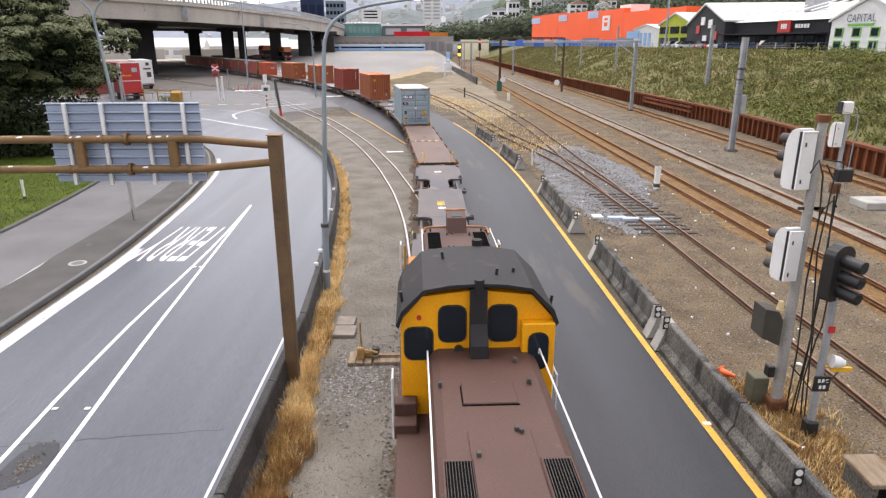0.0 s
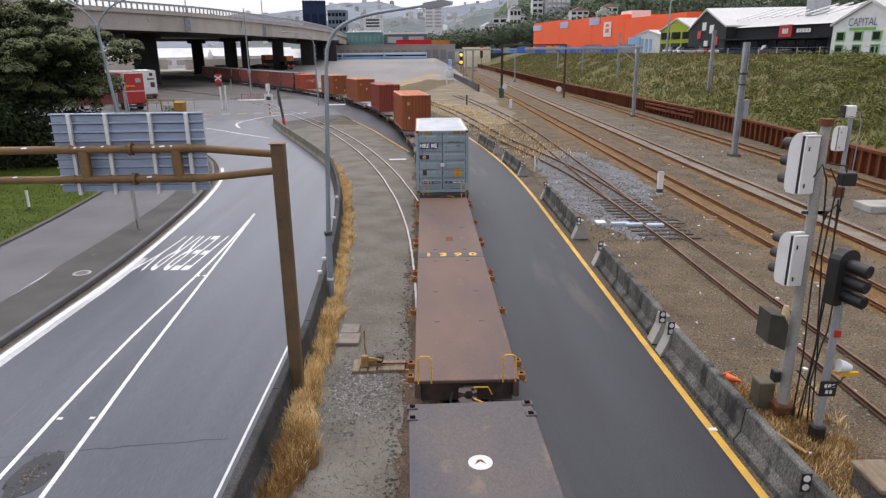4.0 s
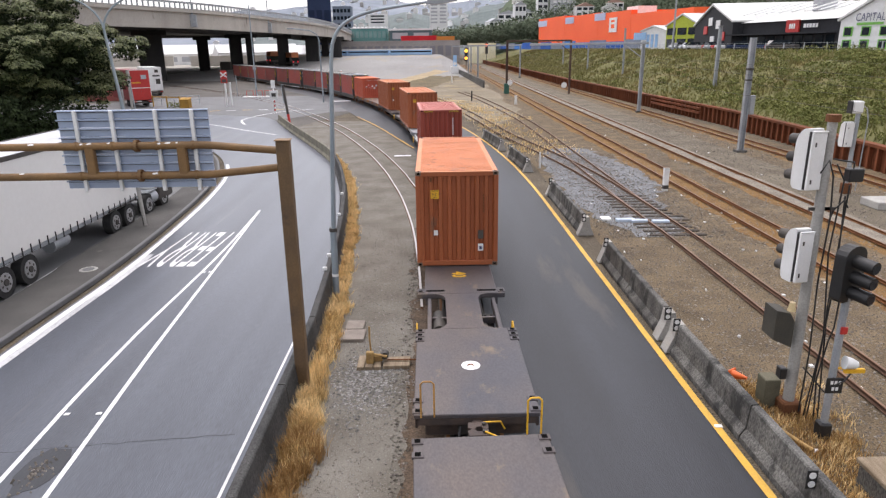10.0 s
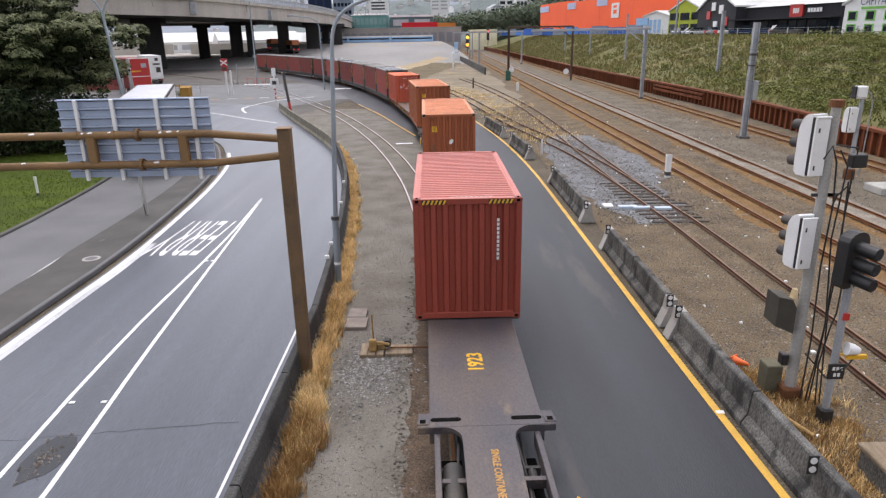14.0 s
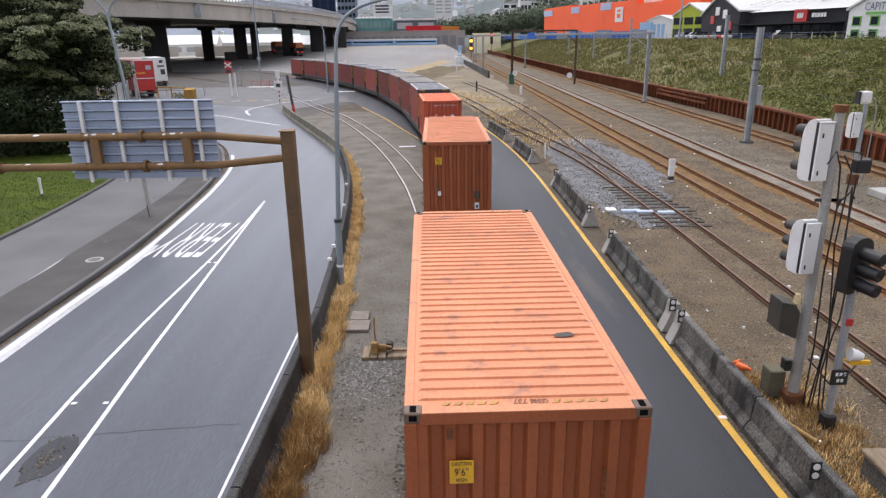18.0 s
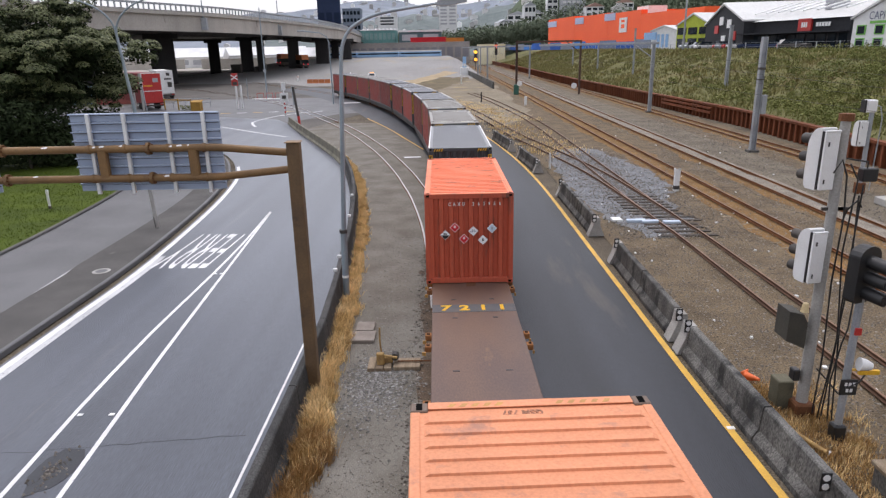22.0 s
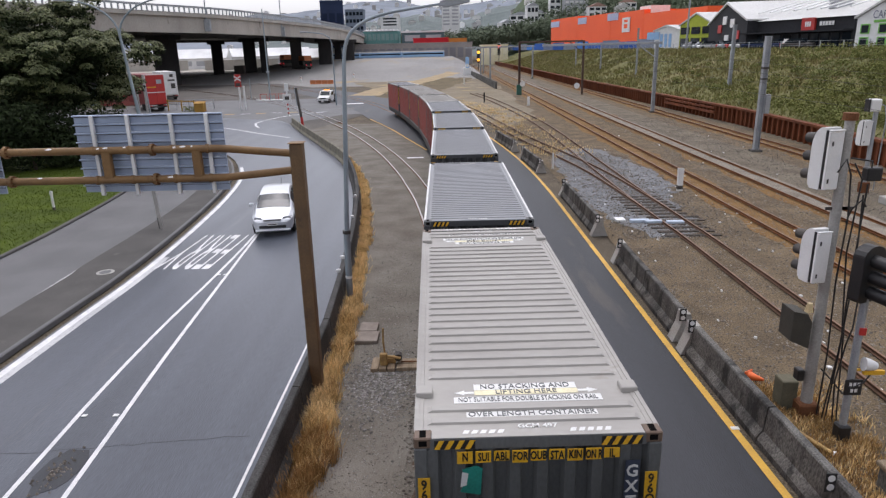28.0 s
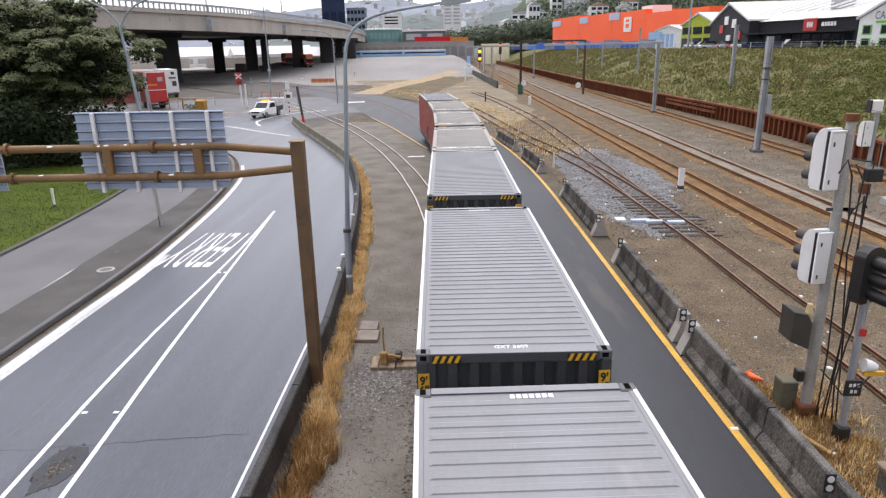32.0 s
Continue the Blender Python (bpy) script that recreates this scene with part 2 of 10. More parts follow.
# ---- mesh building ----
class Mesh:
    """Collects vertices and faces of one part."""

    def __init__(self):
        self.v, self.f = [], []

    def add(self, vs, fs):
        o = len(self.v)
        self.v += [tuple(p) for p in vs]
        self.f += [tuple(i + o for i in f) for f in fs]
        return self

    def box(self, x0, x1, y0, y1, z0, z1, c=0.0):
        if c <= 0:
            return self.add([(x, y, z) for z in (z0, z1) for y in (y0, y1) for x in (x0, x1)],
                            [(0, 2, 3, 1), (4, 5, 7, 6), (0, 1, 5, 4), (2, 6, 7, 3), (0, 4, 6, 2), (1, 3, 7, 5)])
        # edges cut at 45 degrees: three vertices at every corner
        vs, idx = [], {}
        for i, (x, sx) in enumerate(((x0, 1), (x1, -1))):
            for j, (y, sy) in enumerate(((y0, 1), (y1, -1))):
                for k, (z, sz) in enumerate(((z0, 1), (z1, -1))):
                    for a in range(3):
                        p = [x + sx * c, y + sy * c, z + sz * c]
                        p[a] = (x, y, z)[a]
                        idx[i, j, k, a] = len(vs)
                        vs.append(tuple(p))
        fs = []
        for s in (0, 1):
            fs.append([idx[s, j, k, 0] for j, k in ((0, 0), (0, 1), (1, 1), (1, 0))])
            fs.append([idx[i, s, k, 1] for i, k in ((0, 0), (1, 0), (1, 1), (0, 1))])
            fs.append([idx[i, j, s, 2] for i, j in ((0, 0), (0, 1), (1, 1), (1, 0))])
            if s:
                fs[-3:] = [f[::-1] for f in fs[-3:]]
        for j in (0, 1):
            for k in (0, 1):
                fs.append([idx[0, j, k, 1], idx[1, j, k, 1], idx[1, j, k, 2], idx[0, j, k, 2]])
        for i in (0, 1):
            for k in (0, 1):
                fs.append([idx[i, 0, k, 0], idx[i, 1, k, 0], idx[i, 1, k, 2], idx[i, 0, k, 2]])
            for j in (0, 1):
                fs.append([idx[i, j, 0, 0], idx[i, j, 1, 0], idx[i, j, 1, 1], idx[i, j, 0, 1]])
        for i in (0, 1):
            for j in (0, 1):
                for k in (0, 1):
                    fs.append([idx[i, j, k, a] for a in range(3)])
        return self.add(vs, fs)

    def tube(self, pts, r, n=10, r1=None, caps=True):
        pts = [Vector(p) for p in pts]
        r1 = r if r1 is None else r1
        vs, fs, ref = [], [], None
        for i, p in enumerate(pts):
            d = (pts[min(i + 1, len(pts) - 1)] - pts[max(i - 1, 0)]).normalized()
            if ref is None:
                ref = d.orthogonal().normalized()
            ref = (ref - d * ref.dot(d)).normalized()
            b, rr = d.cross(ref), r + (r1 - r) * i / max(1, len(pts) - 1)
            vs += [p + (ref * math.cos(2 * math.pi * k / n) + b * math.sin(2 * math.pi * k / n)) * rr for k in range(n)]
        for i in range(len(pts) - 1):
            fs += [(i * n + k, i * n + (k + 1) % n, (i + 1) * n + (k + 1) % n, (i + 1) * n + k) for k in range(n)]
        if caps:
            fs += [tuple(range(n))[::-1], tuple(range((len(pts) - 1) * n, len(pts) * n))]
        return self.add(vs, fs)

    def prism(self, poly, axis, a, b):
        """A polygon of the two other axes, drawn out along axis from a to b."""
        n, put = len(poly), {"x": lambda p, t: (t, p[0], p[1]), "y": lambda p, t: (p[0], t, p[1]), "z": lambda p, t: (p[0], p[1], t)}[axis]
        return self.add([put(p, a) for p in poly] + [put(p, b) for p in poly],
                        [tuple(range(n))[::-1], tuple(range(n, 2 * n))] + [(i, (i + 1) % n, n + (i + 1) % n, n + i) for i in range(n)])

    def ribbon(self, left, right, z, thick=0.0):
        """A sheet between two lines of as many points; thick gives it edges downwards."""
        n = len(left)
        vs = [(x, y, z) for x, y in left] + [(x, y, z) for x, y in right]
        fs = [(i, n + i, n + i + 1, i + 1) for i in range(n - 1)]
        if thick:
            vs += [(x, y, z - thick) for x, y in left] + [(x, y, z - thick) for x, y in right]
            for i in range(n - 1):
                fs += [(2 * n + i, i, i + 1, 2 * n + i + 1), (n + i, 3 * n + i, 3 * n + i + 1, n + i + 1)]
            fs += [(0, 2 * n, 3 * n, n), (n - 1, 2 * n - 1, 4 * n - 1, 3 * n - 1)]
        return self.add(vs, fs)

    def sweep(self, line, profile):
        """A cross-section (offset to the right, height) carried along a ground line."""
        n, m, vs, fs = len(line), len(profile), [], []
        for i, (x, y) in enumerate(line):
            (ax, ay), (bx, by) = line[max(i - 1, 0)], line[min(i + 1, n - 1)]
            d = math.hypot(bx - ax, by - ay)
            rx, ry = (by - ay) / d, -(bx - ax) / d
            vs += [(x + rx * o, y + ry * o, z) for o, z in profile]
        for i in range(n - 1):
            fs += [(i * m + k, i * m + (k + 1) % m, (i + 1) * m + (k + 1) % m, (i + 1) * m + k) for k in range(m)]
        fs += [tuple(range(m)), tuple(range((n - 1) * m, n * m))[::-1]]
        return self.add(vs, fs)

    def wave(self, axis, u0, u1, at, out, z0, z1, pitch=0.28, depth=0.036, thick=0.02):
        """A corrugated wall panel: it runs along axis from u0 to u1 at the plane `at`, whose outside is towards out (+1 or -1)."""
        n = max(2, round((u1 - u0) / pitch))
        p, line = (u1 - u0) / n, []
        for i in range(n):
            a = u0 + i * p
            line += [(a, 0.0), (a + 0.37 * p, 0.0), (a + 0.49 * p, -depth), (a + 0.88 * p, -depth)]
        line.append((u1, 0.0))
        m = len(line)

        def at_point(u, d, z):
            return (u, at + out * d, z) if axis == "x" else (at + out * d, u, z)
        vs = [at_point(u, d, z) for z in (z0, z1) for u, d in line] + [at_point(u, d - thick, z) for z in (z0, z1) for u, d in line]
        fs = []
        for i in range(m - 1):
            fs += [(i, i + 1, m + i + 1, m + i), (2 * m + i + 1, 2 * m + i, 3 * m + i, 3 * m + i + 1), (m + i, m + i + 1, 3 * m + i + 1, 3 * m + i)]
        return self.add(vs, fs)

    def moved(self, m, start=0):
        self.v[start:] = [tuple(m @ Vector(p)) for p in self.v[start:]]
        return self

    def data(self, name, material, smooth=False):
        me = bpy.data.meshes.new(name)
        me.from_pydata(self.v, [], self.f)
        me.validate()
        b = bmesh.new()
        b.from_mesh(me)
        bmesh.ops.recalc_face_normals(b, faces=b.faces)
        b.to_mesh(me)
        b.free()
        me.materials.append(material)
        if smooth:
            me.polygons.foreach_set("use_smooth", [True] * len(me.polygons))
            me.set_sharp_from_angle(angle=radians(35))
        return me


def raw(name, mesh, material):
    """A mesh whose faces need no turning (sheets, blades, leaves)."""
    me = bpy.data.meshes.new(name)
    me.from_pydata(mesh.v, [], mesh.f)
    me.materials.append(material)
    return me


def part(name, mesh, material, parent, label="", smooth=False, kind=""):
    ob = new(name, mesh.data(name, material, smooth) if isinstance(mesh, Mesh) else mesh)
    ob.parent = parent
    return tagged(ob, label=label, kind=kind)


def thing(name, label, category, group="", kind="", m=None):
    ob = new(name)
    ob.empty_display_size = 0.2
    if m is not None:
        ob.matrix_world = m
    return tagged(ob, label, category, group, kind)


def single(name, mesh, material, label, category, group="", kind="", smooth=False):
    return tagged(new(name, mesh.data(name, material, smooth)), label, category, group, kind)


def sheet(name, mesh, material, label, category, kind="structure"):
    return tagged(new(name, raw(name, mesh, material)), label, category, "", kind)


def curve(pts, step=1.0):
    """A smooth line through ground points."""
    p, out = [Vector(q) for q in pts], []
    p = [p[0] * 2 - p[1]] + p + [p[-1] * 2 - p[-2]]
    for i in range(1, len(p) - 2):
        a, b, c, d = p[i - 1:i + 3]
        n = max(1, round((c - b).length / step))
        for k in range(n):
            t = k / n
            q = 0.5 * (2 * b + (c - a) * t + (2 * a - 5 * b + 4 * c - d) * t * t + (3 * b - a - 3 * c + d) * t ** 3)
            out.append(tuple(q))
    return out + [tuple(p[-2])]


def shifted(line, off):
    """The line moved to its right by off metres."""
    out = []
    for i, (x, y) in enumerate(line):
        (ax, ay), (bx, by) = line[max(i - 1, 0)], line[min(i + 1, len(line) - 1)]
        d = math.hypot(bx - ax, by - ay)
        out.append((x + (by - ay) / d * off, y - (bx - ax) / d * off))
    return out


def lettering(name, text, size, material, parent, m, thick=0.003, label="", squeeze=1.0, thin=0.0):
    """Text as a flat mesh, its middle at m's origin, reading along m's x, upright along m's y."""
    cu = bpy.data.curves.new(name, "FONT")
    cu.body, cu.size, cu.align_x, cu.align_y, cu.extrude, cu.resolution_u = text, size, "CENTER", "CENTER", thick, 2
    cu.offset = -thin
    tmp = bpy.data.objects.new("tmp", cu)
    me = bpy.data.meshes.new_from_object(tmp)
    bpy.data.objects.remove(tmp)
    me.transform(m @ Matrix.Diagonal((squeeze, 1, 1, 1)))
    me.materials.append(material)
    ob = new(name, me)
    ob.parent = parent
    return tagged(ob, label=label)


def bars(name, widths, height, material, parent, m, gap=0.03):
    """Unreadable writing as plain bars."""
    x = -(sum(widths) + gap * (len(widths) - 1)) / 2
    for a in widths:
        part(name, Mesh().box(x, x + a, -height / 2, height / 2, -0.002, 0.003).moved(m), material, parent)
        x += a + gap


# ---- the railway line that the train follows ----
SPEED = 6.15
# heading against distance: straight, then a tighter and an easier arc, then straight
HEAD_S, HEAD_H = [-100.0, 4.0, 16.0, 32.0, 48.0, 137.0, 600.0], [0.04, 0.04, 0.01, 0.01, 0.094, 0.5, 0.5]
LINE_S = [-60 + 0.5 * i for i in range(1000)]
LINE_H = np.interp(LINE_S, HEAD_S, HEAD_H)
LINE_X = 3.455 - np.cumsum(np.sin(LINE_H)) * 0.5
LINE_Y = -60.5 + np.cumsum(np.cos(LINE_H)) * 0.5


def line_at(s):
    """Place and heading (to the left, radians) s metres along the track from abreast of the camera."""
    return float(np.interp(s, LINE_S, LINE_X)), float(np.interp(s, LINE_S, LINE_Y)), float(np.interp(s, LINE_S, LINE_H))


def on_line(s_front, length, z=0.0):
    """The pose of a vehicle whose front is at s_front, standing on two bogies."""
    mid = s_front + length / 2
    (ax, ay, _), (bx, by, _) = line_at(mid - 0.35 * length), line_at(mid + 0.35 * length)
    return Matrix.Translation(((ax + bx) / 2, (ay + by) / 2, z)) @ Matrix.Rotation(math.atan2(-(bx - ax), by - ay), 4, "Z")


MOVES = []          # (thing, rows) for motions()


def rides(ob, s_front, length, z):
    MOVES.append((ob, [(t, on_line(s_front - SPEED * t, length, z)) for t in range(33)]))


# ---- ground, roads, tracks ----
g = Mesh()
rings = [-3000, -1200, -500, -250, -120, -60, -30, -15, 0, 15, 30, 60, 120, 250, 500, 1200, 3000]
n = len(rings)
g.add([(x, y, -0.08) for y in rings for x in rings], [(j * n + i, j * n + i + 1, (j + 1) * n + i + 1, (j + 1) * n + i) for j in range(n - 1) for i in range(n - 1)])
sheet("ground", g, DIRT, "brown gravel and bare dirt ground of a rail yard", "ground")

EDGE_L = curve([(-11.28, -20), (-11.28, 14), (-11.22, 20.8), (-11.36, 24.4), (-11.68, 28.8), (-12.15, 33.5), (-13.0, 39), (-14.1, 43), (-15.8, 47.4), (-18.5, 52), (-22.5, 56.5), (-28, 60), (-36, 62)], 1.5)
WALL_L = curve([(-3.42, -20), (-3.42, 12), (-3.48, 16.6), (-3.9, 23.2), (-4.3, 27.5), (-5.05, 33.7), (-6.2, 39.9), (-7.55, 45.3), (-9.95, 52), (-13.9, 62.4), (-17.0, 71)], 1.5)


def resample(line, n):
    d = [0.0]
    for a, b in zip(line, line[1:]):
        d.append(d[-1] + math.hypot(b[0] - a[0], b[1] - a[1]))
    s = np.linspace(0, d[-1], n)
    return list(zip(np.interp(s, d, [p[0] for p in line]).tolist(), np.interp(s, d, [p[1] for p in line]).tolist()))


road = Mesh()
left_side = resample(EDGE_L, 90)
right_side = resample(WALL_L + [(-19.5, 76), (-27, 80), (-36, 82)], 90)
road.ribbon(left_side, right_side, 0.0)
sheet("road", road, ASPHALT, "smooth grey asphalt road curving away to the left", "road")
lane = Mesh()
KERB_OUT = curve([(-17.4, -20), (-17.45, 12), (-17.5, 24), (-17.85, 30), (-18.45, 35.5), (-19.5, 41), (-21.4, 46.2), (-25.5, 50.5), (-31, 54), (-40, 57)], 1.5)
ISLAND_L = curve([(-13.3, -20), (-13.35, 18), (-13.5, 22.1), (-13.6, 28), (-13.9, 33), (-14.6, 38), (-15.6, 42), (-17.2, 46.3), (-19.7, 50.6), (-23.6, 54.9), (-29, 58.2), (-38, 60.5)], 1.5)
lane.ribbon(resample(KERB_OUT, 70), resample(ISLAND_L, 70), 0.0)
sheet("road_slip_lane", lane, ASPHALT_OLD, "older mottled asphalt slip lane beside the lawn", "road")
isl = Mesh()
isl.ribbon(resample(ISLAND_L, 80), resample(shifted(EDGE_L, -0.42), 80), 0.11, 0.2)
single("traffic_island", isl, ISLAND_TOP, "dark asphalt-topped traffic island with a low kerb", "traffic island", kind="structure")
kerb = Mesh().sweep(resample(shifted(EDGE_L, -0.36), 80), [(-0.07, -0.05), (-0.07, 0.115), (0.03, 0.115), (0.06, 0.09), (0.07, -0.05)])
single("kerb", kerb, ASPHALT_OLD, "weathered concrete kerb along the island", "kerb", kind="structure")
kerb2 = Mesh().sweep(resample(KERB_OUT, 70), [(-0.07, -0.05), (-0.07, 0.11), (0.04, 0.11), (0.07, 0.08), (0.07, -0.05)])
single("kerb_lawn", kerb2, CONCRETE_DARK, "concrete kerb between the slip lane and the lawn", "kerb", kind="structure")
lawn = Mesh()
k_out = resample(shifted(KERB_OUT, -0.09), 60)
lawn.ribbon([(x - 60 - 0.3 * y * (y > 0), y + 10 * (i > 40)) for i, (x, y) in enumerate(k_out)], k_out, 0.1)
sheet("lawn", lawn, GRASS, "mown green lawn with worn patches", "lawn")

yard = Mesh()
yard.add([(-260, 60, -0.03), (-20, 60, -0.03), (-14, 66, -0.03), (-6, 100, -0.03), (-22, 135, -0.03), (-60, 200, -0.03), (-120, 320, -0.03), (-300, 320, -0.03)], [tuple(range(8))])
sheet("pavement_yard", yard, surf("oily_yard_dirt", (0.13, 0.118, 0.104), (0.08, 0.073, 0.066), 0.15, 0.85, bump=0.4, fine=12, grain=0.3, spots=(0.19, 0.165, 0.13), spot_scale=0.2, spot_amt=0.45), "worn grey asphalt of the yard under the viaduct", "yard")
apron = Mesh()
apron.add([(-36, 62, -0.02), (-20, 62, -0.02), (-17.5, 73, -0.02), (-13, 82, -0.02), (-6.5, 84, -0.02), (-5, 92, -0.02), (-12, 112, -0.02), (-40, 112, -0.02), (-60, 90, -0.02)], [tuple(range(9))])
rnd = random.Random(3)
ring = [(x + rnd.gauss(0, 0.45), y + rnd.gauss(0, 0.8)) for x, y in resample([(5.8, 64), (8.2, 70), (10.0, 82), (10.4, 120), (9, 240), (-40, 240), (-22, 160), (-8, 112), (0, 84), (5.8, 64)], 110)[:-1]]
sand = Mesh().add([(x, y, -0.037) for x, y in ring], [tuple(range(len(ring)))])
sheet("yard_sand", sand, PALE_SAND, "pale sandy ground with dry yellow patches in the yard", "ground")
sheet("road_crossing", apron, ASPHALT_OLD, "grey asphalt junction and level crossing", "road")

TR = [line_at(s)[:2] for s in np.arange(-30, 150, 2.0)]
lane_left = [shifted(TR, float(np.interp(y, [38, 50, 57, 65, 75, 100], [-0.42, -1.25, -2.25, -3.1, -4.2, -4.6])))[i] for i, (x, y) in enumerate(TR)]
strip = Mesh().ribbon(lane_left, shifted(TR, 4.98), -0.01)
sheet("road_rail_lane", strip, ASPHALT_DARK, "dark patched asphalt lane with a railway track set in it", "road")
strip = Mesh().ribbon([(-3.2, -20)] + [p for p in WALL_L if p[1] > -15], [(0.4, -20)] + [(line_at(p[1])[0] - 0.3, p[1]) for p in WALL_L if p[1] > -15], -0.05)
rs = random.Random(41)
stain = [(y * 0.5, rs.gauss(0, 0.09)) for y in range(10, 84)]
oily = Mesh().ribbon([(line_at(y)[0] - 1.38 + q, y) for y, q in stain], [(line_at(y)[0] - 0.6, y) for y, q in stain], -0.045)
sheet("oily_strip", oily, surf("oily_brown_grit", (0.115, 0.082, 0.056), (0.075, 0.055, 0.04), 2.2, 0.95, bump=0.5, grain=0.5, fine=30, spots=(0.2, 0.175, 0.145), spot_scale=3.5, spot_amt=0.5), "oily brown grit beside the rail", "gravel")
sheet("gravel_strip", strip, GRAVEL, "grey compacted gravel strip between the barrier and the track", "gravel")
for name, x0, x1, mat, lab in (("ballast_a", 6.4, 11.4, BALLAST, "brown oily ballast of the near siding"), ("ballast_b", 11.4, 15.6, BALLAST, "rust-stained ballast of the main line"),
                               ("ballast_c", 15.6, 18.4, BALLAST, "rust-stained ballast of the second line"), ("ballast_walkway", 18.4, 21.6, BALLAST_MIX, "grey-brown stone walkway between tracks"),
                               ("ballast_d", 21.6, 26.4, BALLAST, "rust-stained ballast beside the sheet piles")):
    b = Mesh()
    ys = list(range(-20, 300, 8))
    b.ribbon([(x0 - 0.004 * y, y) for y in ys], [(x1 - 0.004 * y, y) for y in ys], -0.045)
    sheet(name, b, mat, lab, "ballast")
rnd = random.Random(9)
rows_y = [25.2 + 0.4 * i for i in range(62)]
edge_l = [(float(np.interp(y, [25.2, 27.6, 32, 40.7, 45.5, 50], [8.1, 7.2, 6.75, 6.7, 7.2, 8.9])) + rnd.gauss(0, 0.16), y) for y in rows_y]
edge_r = [(float(np.interp(y, [25.2, 27, 31.5, 35.5, 41.6, 48.6, 50], [9.9, 10.3, 10.9, 12.3, 12.2, 11.0, 10.0])) + rnd.gauss(0, 0.2), y) for y in rows_y]
b = Mesh().ribbon(edge_l, edge_r, -0.03)
sheet("ballast_fresh", b, BALLAST_GREY, "patch of fresh blue-grey ballast at the points", "ballast")


def rail_pair(name, line, label, z=0.0, sleepers=0.0, embedded=False, gauge=1.067, top=None, steel=None):
    tr = thing(name, label, "track", kind="structure")
    foot = [(-0.075, -0.1), (0.075, -0.1), (0.075, -0.085), (0.012, -0.07), (0.012, -0.03), (0.034, -0.02), (0.034, 0.0), (-0.034, 0.0), (-0.034, -0.02), (-0.012, -0.03), (-0.012, -0.07), (-0.075, -0.085)]
    hw = 0.038 if top else 0.032
    for off in (-gauge / 2, gauge / 2):
        l2 = shifted(line, off)
        part("rail", Mesh().sweep(l2, [(o, q + z) for o, q in foot]), steel or RAIL_RUST, tr, "rusty steel rail")
        part("railhead", Mesh().sweep(l2, [(-hw, z), (hw, z), (hw - 0.006, z + 0.006), (-hw + 0.006, z + 0.006)]), top or RAIL_TOP, tr, "worn shiny running surface")
        if embedded:
            part("flangeway", Mesh().sweep(shifted(line, off + (0.075 if off < 0 else -0.075)), [(-0.03, -0.02), (0.03, -0.02), (0.03, z - 0.001), (-0.03, z - 0.001)]), DARK, tr, "dark flange groove")
    return tr


rail_pair("track_train", [line_at(s)[:2] for s in np.arange(-30, 330, 2.5)], "rails set flush into the dark asphalt lane", 0.012, embedded=True, top=surf("orange_rail_rust", (0.3, 0.14, 0.05), (0.2, 0.09, 0.035), 1.2, 0.7, 0.2, 0.2))
rail_pair("track_left", curve([(0.0, 18), (-0.2, 22), (-0.6, 27.2), (-1.35, 33), (-1.98, 36.5), (-2.85, 41), (-4.9, 49.5), (-8.2, 60.5), (-12.0, 71), (-17.5, 84), (-25, 100), (-38, 122), (-60, 152)], 1.5), "shiny rails of the curved siding in gravel", 0.03, top=RAIL_BRIGHT)
A_LINE = curve([(9.76, -20), (9.76, 20), (9.64, 27), (9.48, 31.3), (9.18, 36.5), (8.72, 41), (8.05, 45.5), (7.35, 49.7), (6.1, 57.2), (4.85, 67.5), (3.0, 82), (0.2, 98), (-4, 114)], 2)
track_a = rail_pair("track_siding", A_LINE, "dull rusty rails of the near siding on timber sleepers", 0.09, steel=SIDING_RUST)
rail_pair("track_branch", curve([(9.62, 28), (9.52, 32), (9.44, 40), (9.4, 50), (9.32, 60), (8.95, 70), (8.0, 83), (6.4, 100), (4.2, 116)], 2), "old rusty rails branching from the siding", 0.08, steel=SIDING_RUST)
rail_pair("track_main", [(13.75 - 0.0078 * y, y) for y in range(-20, 420, 8)], "rusty rails of the main line", 0.12)
rail_pair("track_second", [(17.28 - 0.001 * y, y) for y in range(-20, 420, 8)], "rusty rails of the second main line", 0.12)
rail_pair("track_far", [(24.35 - 0.006 * y, y) for y in range(-20, 420, 8)], "rusty rails beside the sheet-pile wall", 0.12)
for name, x, k in (("ballast_stain_main", 13.75, 0.0078), ("ballast_stain_second", 17.28, 0.001), ("ballast_stain_far", 24.35, 0.006)):
    rs = random.Random(int(x))
    edge = [[x + o - k * y + rs.gauss(0, 0.14) for y in range(-20, 300, 2)] for o in (-1.05, 1.0)]
    b = Mesh().ribbon(list(zip(edge[0], range(-20, 300, 2))), list(zip(edge[1], range(-20, 300, 2))), -0.036)
    sheet(name, b, BALLAST_RUST, "rust-stained ballast between the rails", "ballast")
CLEAN_STONE = surf("clean_pale_stone", (0.25, 0.222, 0.182), (0.16, 0.138, 0.108), 1.2, 0.95, bump=1.0, grain=0.55, fine=24, spots=(0.3, 0.272, 0.23), spot_scale=9, spot_amt=0.4)
